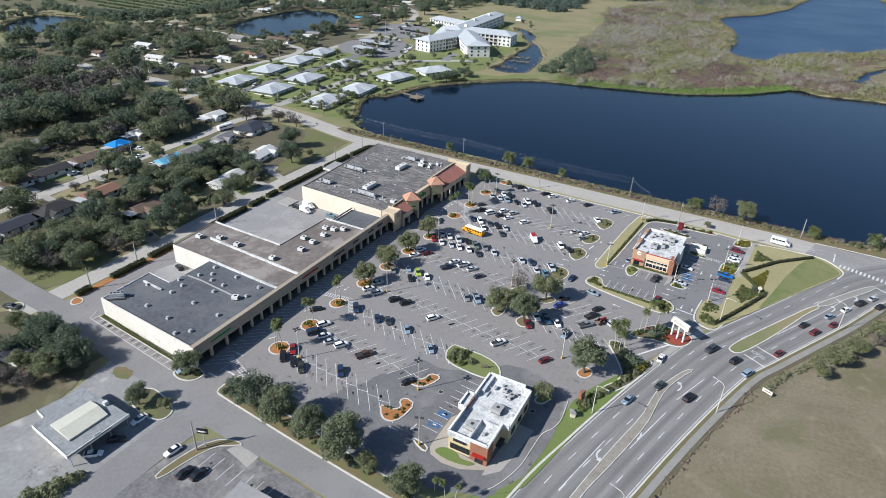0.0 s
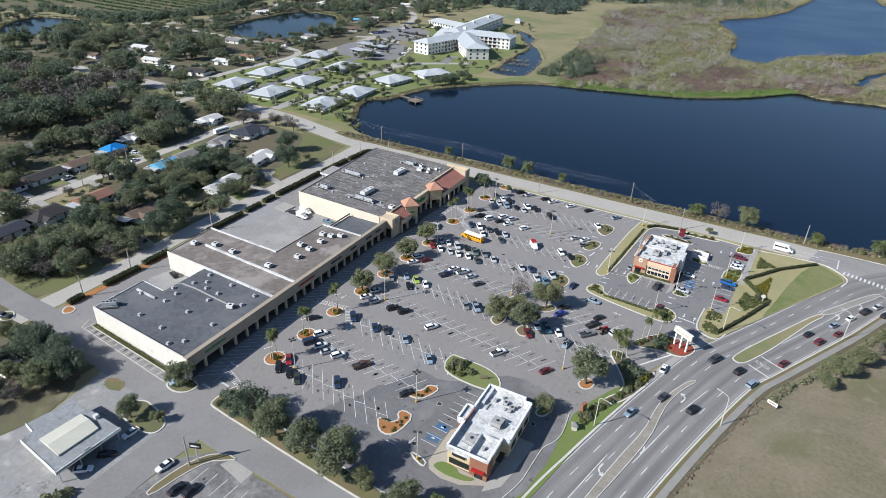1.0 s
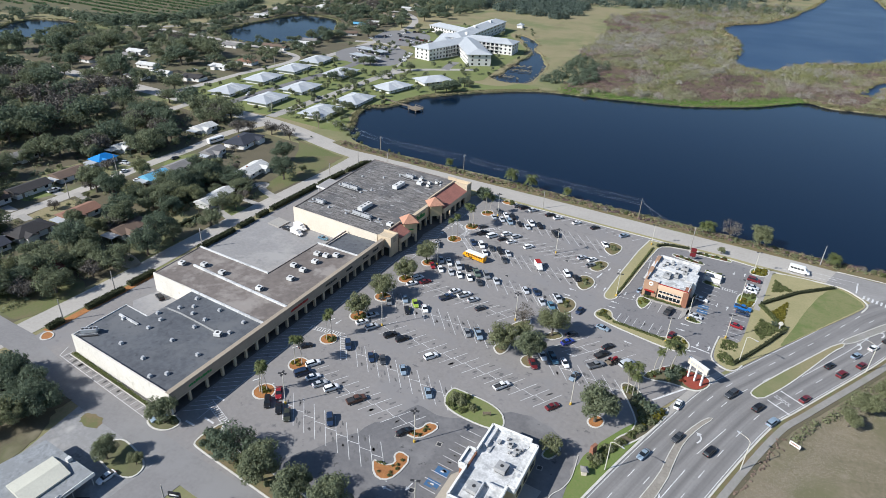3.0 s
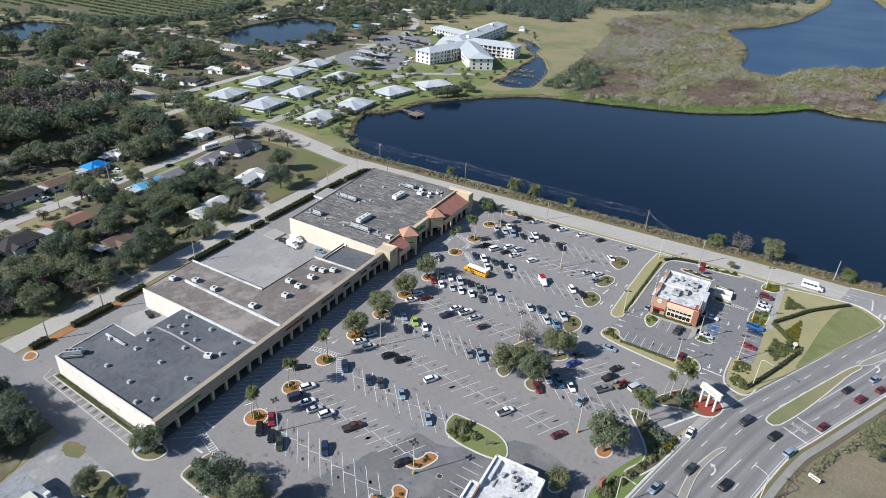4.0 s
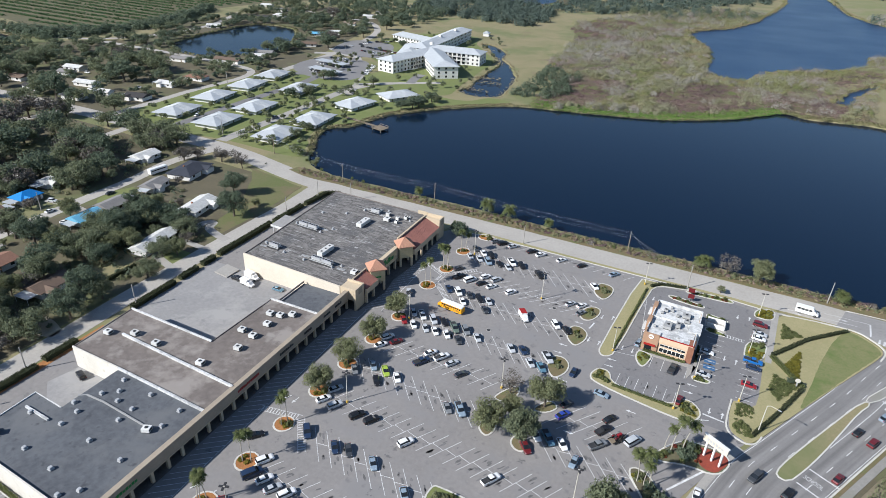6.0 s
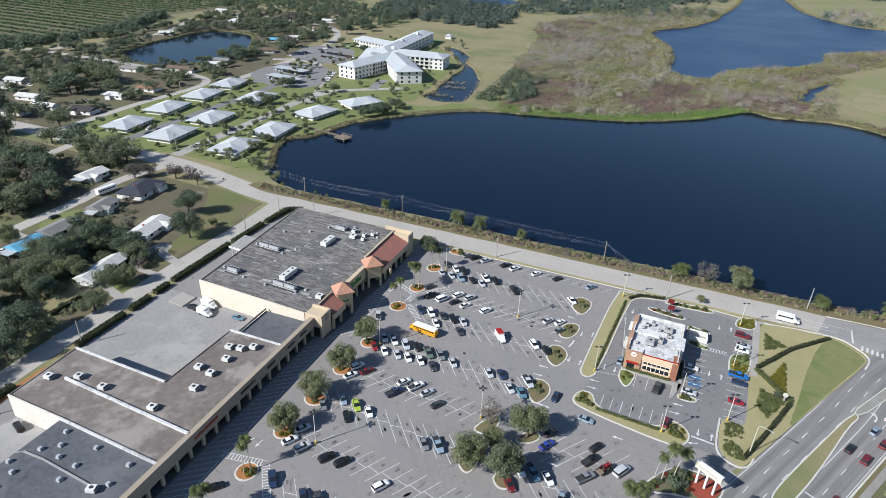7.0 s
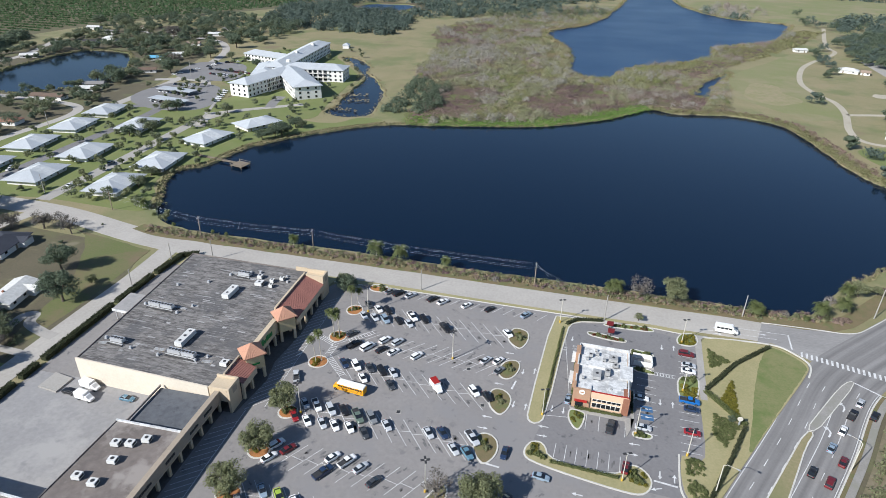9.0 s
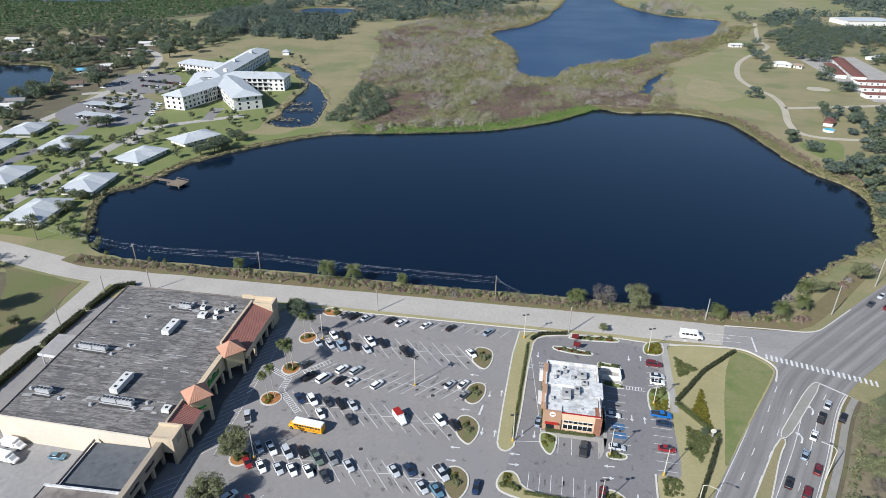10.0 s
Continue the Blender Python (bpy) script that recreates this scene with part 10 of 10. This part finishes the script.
weeds = [(x + random.Random(i + 77 * k).uniform(-4, 4), y + random.Random(i + 999 * k).uniform(-2.5, 11 + 8 * math.sin(i * 0.11 + 1)), 0.6 + 0.7 * random.Random(i * 7).random()) for k in range(13) for i, (x, y, a) in enumerate(walk_line(NORTH_SHORE, 1.1 + 0.1 * k))]
clumps("water_weeds", [w for w in weeds], WEED_GREEN, "bright green weeds along the far lake shore", 24, 0.3, 1.8, 0.7, 306, category="weeds")
EAST_SHORE = smooth_line([(130, 443), (150, 437), (187, 442), (215, 423), (222, 395), (226, 372), (230, 345), (236, 325), (244, 311), (245, 287), (236, 262), (228, 242), (214, 232)], 6)
reeds = [(x + random.Random(i + 5).uniform(-2, 4), y + random.Random(i + 55).uniform(-2, 4), 0.6 + 0.8 * random.Random(i * 3).random()) for k in range(3) for i, (x, y, a) in enumerate(walk_line(EAST_SHORE, 1.3 + 0.1 * k))]
clumps("shore_reeds", reeds, REED_GREEN, "tan and green reeds along the eastern lake shore", 30, 0.42, 1.7, 1.7, 307, category="reeds")
clumps("shore_reeds", [(x + 4, y + 3, s) for x, y, s in reeds[::2]], REED_RED, "russet reeds behind the eastern shore", 30, 0.42, 2.0, 1.5, 308, category="reeds")
WEST_SHORE = smooth_line([(-96, 206), (-103, 219), (-109, 229), (-114, 248), (-104, 260), (-101, 279), (-94, 298), (-69, 330), (-36, 357)], 6)
clumps("shore_reeds", [(x - 0.6, y, 0.4 + 0.5 * random.Random(i).random()) for i, (x, y, a) in enumerate(walk_line(WEST_SHORE, 1.6))], REED_GREEN, "low reeds along the cottage shore", 14, 0.45, 1.2, 0.9, 309, category="reeds")
clumps("shore_reeds", spots_in([(100, 520), (140, 590), (215, 665), (230, 735), (300, 792), (350, 905), (380, 900), (320, 780), (240, 650), (160, 560), (120, 500)], 600, 310, 0.7, 1.4), REED_GREEN, "green and tan reeds round the far lake", 18, 0.8, 2.6, 1.8, 310, category="reeds")
clumps("shore_reeds", spots_in([(28, 790), (60, 660), (64, 530), (110, 520), (104, 531), (74, 545), (72, 620), (64, 690), (42, 784), (98, 900), (80, 905)], 320, 311, 0.7, 1.3), REED_TAN, "tan reeds round the far lake", 18, 0.8, 2.4, 1.6, 311, category="reeds")
clumps("pond_weeds", [(x + random.Random(i).gauss(0, 1.6), y + random.Random(i + 9).gauss(0, 1.6), 0.4 + 0.6 * random.Random(i * 5).random()) for i, (x, y, a) in enumerate(walk_line(POND_CARE, 1.5))], REED_TAN, "tan weeds round the apartment pond", 16, 0.28, 0.9, 0.5, 312, category="weeds")
clumps("pond_weeds", spots_in([(-86, 424), (-74, 408), (-66, 402), (-68, 396), (-80, 404), (-88, 414)], 40, 341, 0.5, 1.0) + [(x + 9 * random.Random(i).uniform(-1, 1), y + 4 * random.Random(i + 50).uniform(-1, 1), 0.7) for i in range(60) for x, y in (((-72, 404), (-72, 380), (-79, 420))[i % 3],)], REED_TAN, "low tan islets of dead weeds in the pond", 30, 0.3, 1.3, 0.35, 342, category="weeds")
RIM = [(x + random.Random(i).gauss(0, 0.9), y + random.Random(i + 7).gauss(0, 0.9), 0.45 + 0.6 * random.Random(i * 3 + 1).random()) for i, (x, y, a) in enumerate(walk_line([p for p in LAKE if p[1] > 200] , 0.8))]
clumps("shore_reeds", RIM[::2], REED_GREEN, "ragged green reeds at the water's edge", 20, 0.3, 1.4, 1.0, 343, category="reeds")
clumps("shore_reeds", RIM[1::2], REED_TAN, "ragged tan reeds at the water's edge", 20, 0.3, 1.4, 0.9, 344, category="reeds")
FAR_RIM = [(x + random.Random(i).gauss(0, 2.2), y + random.Random(i + 7).gauss(0, 2.2), 0.7 + 0.8 * random.Random(i * 3 + 1).random()) for i, (x, y, a) in enumerate(walk_line(LAKE_FAR, 1.5) + walk_line(INLET, 1.5))]
clumps("shore_reeds", FAR_RIM[::2], REED_TAN, "tan reeds at the edge of the far lake", 18, 0.5, 1.9, 1.4, 345, category="reeds")
clumps("shore_reeds", FAR_RIM[1::2], SCRUB_OLIVE, "olive reeds at the edge of the far lake", 18, 0.5, 1.9, 1.4, 346, category="reeds")
EDGE = [(x + random.Random(i).gauss(0, 1.2), y + random.Random(i + 7).gauss(0, 1.2), 0.6 + 0.6 * random.Random(i * 3 + 1).random()) for i, (x, y, a) in enumerate(walk_line(POND_WEST, 1.4) + walk_line(POND_NORTH, 1.4))]
clumps("shore_reeds", EDGE, REED_GREEN, "olive reeds round the neighbourhood ponds", 18, 0.45, 1.7, 1.0, 347, category="reeds")
clumps("woods", spots_in([(-300, 700), (-350, 880), (-300, 1010), (-150, 850), (-118, 735), (-140, 690), (-210, 700)], 420, 313, 0.8, 1.4, lambda p: math.dist(p, (-215, 950)) > 62), LEAF_WOODS, "dense dull green wood beyond the field", 130, 1.0, 6.0, 8.5, 313)
clumps("woods", spots_in([(-130, 830), (-40, 910), (60, 1070), (120, 1180), (140, 1500), (-420, 1500), (-330, 1050), (-160, 880)], 900, 314, 0.8, 1.5, lambda p: math.dist(p, (-215, 950)) > 62), LEAF_WOODS, "distant dull green woods north of the lake", 60, 1.6, 7.0, 9.0, 314)
clumps("woods", spots_in([(260, 1010), (360, 980), (420, 900), (560, 800), (900, 900), (900, 1500), (240, 1500)], 900, 315, 0.8, 1.5, lambda p: not (480 < p[0] < 600 and 900 < p[1] < 1030) and not inside(p, [(335, 985), (400, 960), (455, 1060), (600, 1080), (620, 1350), (240, 1480), (236, 1150), (290, 1010)])), LEAF_WOODS, "distant dull green woods east of the far lake", 60, 1.6, 7.0, 9.0, 315)
clumps("woods", spots_in([(420, 480), (900, 300), (900, 800), (560, 800), (470, 720)], 420, 316, 0.8, 1.4), LEAF_WOODS, "dull green woods behind the storage sheds", 60, 1.3, 6.0, 8.0, 316)
clumps("woods", spots_in([(-610, 340), (-470, 326), (-440, 372), (-446, 470), (-486, 560), (-500, 556), (-466, 470), (-460, 390), (-500, 350)], 260, 317, 0.8, 1.4), LEAF_DARK, "dark tree belt along the orchard", 70, 1.0, 5.0, 7.0, 317)
clumps("woods", spots_in([(-720, 150), (-430, 20), (-430, -60), (-900, -60), (-900, 150)], 300, 318, 0.8, 1.4), LEAF_WOODS, "dull green woods west of the houses", 60, 1.3, 6.0, 8.0, 318)
ORCHARD = [(-600, 392), (-490, 362), (-470, 400), (-476, 470), (-512, 550), (-486, 670), (-370, 885), (-340, 1000), (-460, 1380), (-1500, 1380), (-1500, 240), (-680, 330)]
rows = []
ro = random.Random(320)
u = Vector((0.9987, -0.05))
v = Vector((-u.y, u.x))
for i in range(-250, 250):
    for j in range(-48, 48):
        p = Vector((-800, 800)) + u * (i * 3.4) + v * (j * 15.0)
        if inside((p.x, p.y), ORCHARD) and not inside((p.x, p.y), LAKE_WEST) and ro.random() < 0.93:
            rows.append((p.x + ro.uniform(-0.5, 0.5), p.y + ro.uniform(-0.5, 0.5), ro.uniform(0.8, 1.15)))
near = [q for q in rows if math.dist(q[:2], (60, 0)) < 900]
far = [q for q in rows if math.dist(q[:2], (60, 0)) >= 900]
clumps("orchard_trees", near, LEAF_CITRUS, "rows of dark green citrus trees", 15, 0.95, 1.9, 2.0, 320)
clumps("orchard_trees", far, LEAF_CITRUS, "distant rows of dark green citrus trees", 8, 1.4, 2.0, 2.0, 321)


def joined_trees(kind, spots, label, leaf, size, cards_each, radius, height, seed, lumps=10):
    """Many trees in one object: uneven crowns of leaf cards on short trunks."""
    r = random.Random(seed)
    shapes = [[np.array(q) for q in crown_points(random.Random(seed + k), radius, height * 0.85, height * 0.12, cards_each, lumps)[:2]] for k in range(5)]
    pts, ways = [], []
    for x, y, s in spots:
        a = r.uniform(0, math.tau)
        p, w = shapes[r.randrange(5)]
        p = p * s
        for q, (dx, dy), rows in ((p, (x, y), pts), (w, (0, 0), ways)):
            rows.append(np.stack([dx + q[:, 0] * math.cos(a) - q[:, 1] * math.sin(a), dy + q[:, 0] * math.sin(a) + q[:, 1] * math.cos(a), q[:, 2]], 1))
    return tagged(new(kind, cards(kind, np.concatenate(pts), size, leaf, seed, out=np.concatenate(ways), loose=0.3)), label, "trees", kind="stuff")


def grove_spots(poly, n, seed, smin, smax, gap, house_gap=9.0, street_gap=6.0):
    r = random.Random(seed)
    xs, ys = [p[0] for p in poly], [p[1] for p in poly]
    out, tries = [], 0
    while len(out) < n and tries < n * 25:
        tries += 1
        p = (r.uniform(min(xs), max(xs)), r.uniform(min(ys), max(ys)))
        if inside(p, poly) and not any(inside(p, w) for w in WATERS) and clear_of(p, house_gap, street_gap) and all(math.dist(p, d[:2]) > gap for d in out[-150:]):
            out.append((p[0], p[1], r.uniform(smin, smax)))
    return out


WEST = grove_spots([(-430, -60), (-202, -60), (-204, 76), (-330, 110), (-330, 186), (-430, 186)], 190, 401, 0.7, 1.2, 5.0)
joined_trees("oak_trees", WEST[::2], "dark oaks among the western houses", LEAF_DARK, 0.42, 620, 5.6, 8.8, 401)
joined_trees("oak_trees", WEST[1::2], "dull green oaks among the western houses", LEAF_OAK, 0.42, 620, 5.8, 8.4, 402)
NORTH = grove_spots([(-430, 204), (-238, 204), (-234, 345), (-262, 420), (-262, 560), (-300, 660), (-450, 660), (-440, 470), (-420, 360), (-470, 320)], 480, 403, 0.5, 1.2, 4.5, 9.0)
joined_trees("oak_trees", NORTH[::2], "dark oaks among the northern houses", LEAF_DARK, 0.43, 560, 5.4, 8.0, 403)
joined_trees("oak_trees", NORTH[1::2], "dull green oaks among the northern houses", LEAF_OAK, 0.43, 560, 5.4, 7.8, 404)
COT = grove_spots([(-226, 206), (-104, 206), (-116, 240), (-104, 290), (-72, 338), (-140, 345), (-226, 345)], 74, 405, 0.4, 0.8, 5.0, 13.0, 4.5)
COT += [(x, y, 0.6 + 0.3 * math.sin(x * 3.7 + y)) for x, y in [(-130, 190), (-136, 203), (-126, 203), (-146, 236), (-158, 265), (-174, 292), (-115, 224), (-105, 213), (-117, 238), (-112, 243), (-93, 204), (-100, 201), (-112, 209), (-118, 204), (-84, 197), (-107, 257), (-133, 230), (-188, 296), (-148, 226), (-173, 306), (-145, 312), (-123, 216), (-140, 213), (-152, 203), (-164, 204), (-170, 228), (-182, 243)] if clear_of((x, y), 8.5, 6.0)]
joined_trees("garden_trees", COT[::2], "small green trees round the cottages", LEAF_OAK, 0.42, 260, 4.2, 7.4, 405)
joined_trees("garden_trees", COT[1::2], "small olive trees round the cottages", LEAF_OLIVE, 0.42, 240, 3.8, 7.0, 406)
CAREG = [p for p in grove_spots([(-236, 348), (-84, 346), (-80, 410), (-88, 480), (-130, 585), (-230, 560)], 84, 407, 0.35, 0.75, 4.0, 6.0, 4.0) if not any(abs((p[0] - a[0]) * (b[1] - a[1]) - (p[1] - a[1]) * (b[0] - a[0])) / math.dist(a, b) < 11 and -8 < ((p[0] - a[0]) * (b[0] - a[0]) + (p[1] - a[1]) * (b[1] - a[1])) / math.dist(a, b) < math.dist(a, b) + 8 for a, b in WINGS)]
joined_trees("garden_trees", CAREG, "palms and small trees round the apartment block", LEAF_OAK, 0.45, 200, 3.6, 8.0, 407)
FAR_EAST = [(384, 1048, 2.0), (381, 979, 1.9), (394, 921, 2.1), (390, 867, 2.0), (433, 930, 2.0), (423, 864, 2.1), (350, 712, 1.7), (351, 679, 1.5), (352, 769, 1.7), (309, 671, 1.4), (311, 704, 1.3), (250, 492, 1.2), (345, 593, 1.5), (450, 832, 1.9), (478, 837, 1.8), (332, 525, 1.1), (239, 381, 1.0), (283, 433, 1.1), (302, 436, 1.0), (293, 402, 1.2), (285, 377, 1.2), (452, 906, 1.9), (405, 760, 1.7), (382, 736, 1.6), (291, 596, 0.8), (499, 842, 1.8), (397, 704, 1.5), (332, 745, 1.5)]
NORTH_FIELD = grove_spots([(-450, 660), (-310, 668), (-268, 600), (-236, 590), (-232, 690), (-300, 770), (-420, 770)], 110, 420, 0.8, 1.5, 7.0, 10.0)
joined_trees("oak_trees", NORTH_FIELD, "dark trees between the houses and the orchard", LEAF_DARK, 0.6, 420, 5.2, 8.0, 420)
EAST = FAR_EAST + [(x, y, 1.35 + 0.3 * math.sin(x * 2.3 + y)) for x, y in [(360, 798), (371, 791), (364, 741), (374, 728), (348, 668), (343, 680), (355, 657), (362, 646), (380, 700), (426, 785), (445, 805), (461, 817), (398, 779), (408, 765), (308, 687), (307, 660), (301, 612), (310, 649), (329, 567), (333, 563), (333, 532), (337, 529), (375, 984), (376, 934), (374, 959), (390, 950)]]
EAST += [(x, y, 0.95 + 0.25 * math.sin(x * 1.7 + y)) for x, y in [(240, 380), (246, 363), (286, 452), (293, 447), (296, 430), (299, 420), (305, 410), (284, 402), (261, 345), (267, 342), (273, 343), (240, 330), (244, 324), (259, 333), (282, 364), (276, 368), (255, 492)]]
EAST += grove_spots([(236, 262), (262, 240), (330, 300), (330, 345), (262, 345), (240, 330), (248, 300)], 90, 408, 0.6, 1.15, 5.0) + grove_spots([(292, 392), (330, 385), (420, 430), (400, 470), (330, 470), (298, 450)], 50, 409, 0.7, 1.2, 6.0) + grove_spots([(345, 660), (365, 645), (385, 690), (470, 800), (480, 860), (400, 860), (365, 800), (345, 700)], 110, 410, 1.3, 2.0, 6.5, 14) + grove_spots([(395, 560), (440, 600), (520, 820), (480, 830), (410, 690)], 50, 412, 1.1, 1.7, 7.0, 14)
joined_trees("shore_trees", EAST[::2], "dark green trees on the eastern shore", LEAF_DARK, 0.54, 500, 4.8, 7.6, 408)
joined_trees("shore_trees", EAST[1::2], "grey-green trees on the eastern shore", LEAF_WOODS, 0.52, 460, 4.8, 7.6, 409)
POND_EDGE = grove_spots([(-600, 200), (-440, 230), (-450, 325), (-600, 330)], 40, 411, 0.8, 1.3, 6.0)
joined_trees("oak_trees", POND_EDGE, "dark trees round the western pond", LEAF_DARK, 0.7, 260, 5.0, 8.0, 411)
UNDER = grove_spots([(-134, -40), (-76, 6), (-74, 110), (-130, 150)], 260, 412, 0.5, 1.5, 2.0, 7.0, 5.0) + grove_spots([(-193, -20), (-146, -20), (-148, 180), (-200, 184)], 200, 413, 0.6, 1.6, 2.0, 7.0, 5.0) + grove_spots([(-330, 60), (-204, 60), (-208, 184), (-340, 184)], 200, 414, 0.8, 1.9, 2.5, 8.0, 5.0)
clumps("undergrowth", UNDER[::2], LEAF_DARK, "dark undergrowth between the houses", 40, 0.36, 1.8, 1.9, 412, category="bushes")
clumps("undergrowth", UNDER[1::2], LEAF_OLIVE, "olive-green undergrowth between the houses", 40, 0.34, 1.8, 1.6, 413, category="bushes")
clumps("bank_scrub", BANK[::3], LEAF_OLIVE, "olive-green scrub on the lake bank", 70, 0.2, 1.9, 2.0, 414, category="scrub")
clumps("bank_scrub", BANK[1::3], REED_TAN, "tan dry scrub on the lake bank", 60, 0.2, 1.8, 1.6, 415, category="scrub")
clumps("bank_scrub", BANK[2::3], SCRUB_RUSSET, "russet dry scrub on the lake bank", 60, 0.2, 1.9, 1.5, 439, category="scrub")
clumps("roadside_weeds", EDGE_WEEDS, REED_RED, "brown weeds at the edge of the bare field", 30, 0.16, 1.5, 1.3, 431, category="weeds")


def litter(name, tracks, leaf, label, seed, each, spread, size=0.16):
    """Flat straw and clods scattered along plan lines, thinning out to the sides."""
    r = random.Random(seed)
    pts = []
    for line in tracks:
        for x, y, a in walk_line(smooth_line(line, 6), 0.5):
            for _ in range(each):
                pts.append((x + r.gauss(0, spread), y + r.gauss(0, spread), 0.02 + 0.03 * r.random()))
    ob = new(name, cards(name, pts, size, leaf, seed, out=[(0, 0, 1)] * len(pts), loose=0.08))
    return tagged(ob, label, "straw", kind="stuff")


litter("dry_straw", [[(126, 36), (132.6, 51.4), (140.8, 67.5), (150, 88), (156, 100)]], STRAW, "pale dry straw along a vehicle track in the field", 432, 90, 2.0, 0.12)
litter("dry_straw", [[(135, 58), (146, 64.7), (153.6, 66.9), (158.4, 65.3), (164, 58), (168, 48)], [(141, 70), (152, 74), (166, 74)]], STRAW, "pale dry straw in an arc across the field", 433, 40, 1.5, 0.11)
clumps("roadside_scrub", ROADSIDE, LEAF_OLIVE, "olive-green scrub along the bare field", 46, 0.28, 1.7, 1.9, 416, category="scrub")
for k, (poly, n) in enumerate(BEDS):
    clumps("bed_shrubs", [(x, y, s * 0.55) for x, y, s in spots_in(poly, n * 5, 417 + k)], (LEAF_YELLOW, LEAF_YELLOW, LEAF_SHRUB, LEAF_SHRUB, LEAF_SHRUB, LEAF_YELLOW, LEAF_SHRUB)[k], "low clipped shrubs filling a lawn bed", 60, 0.17, 0.9, 0.9, 417 + k, category="shrubs")
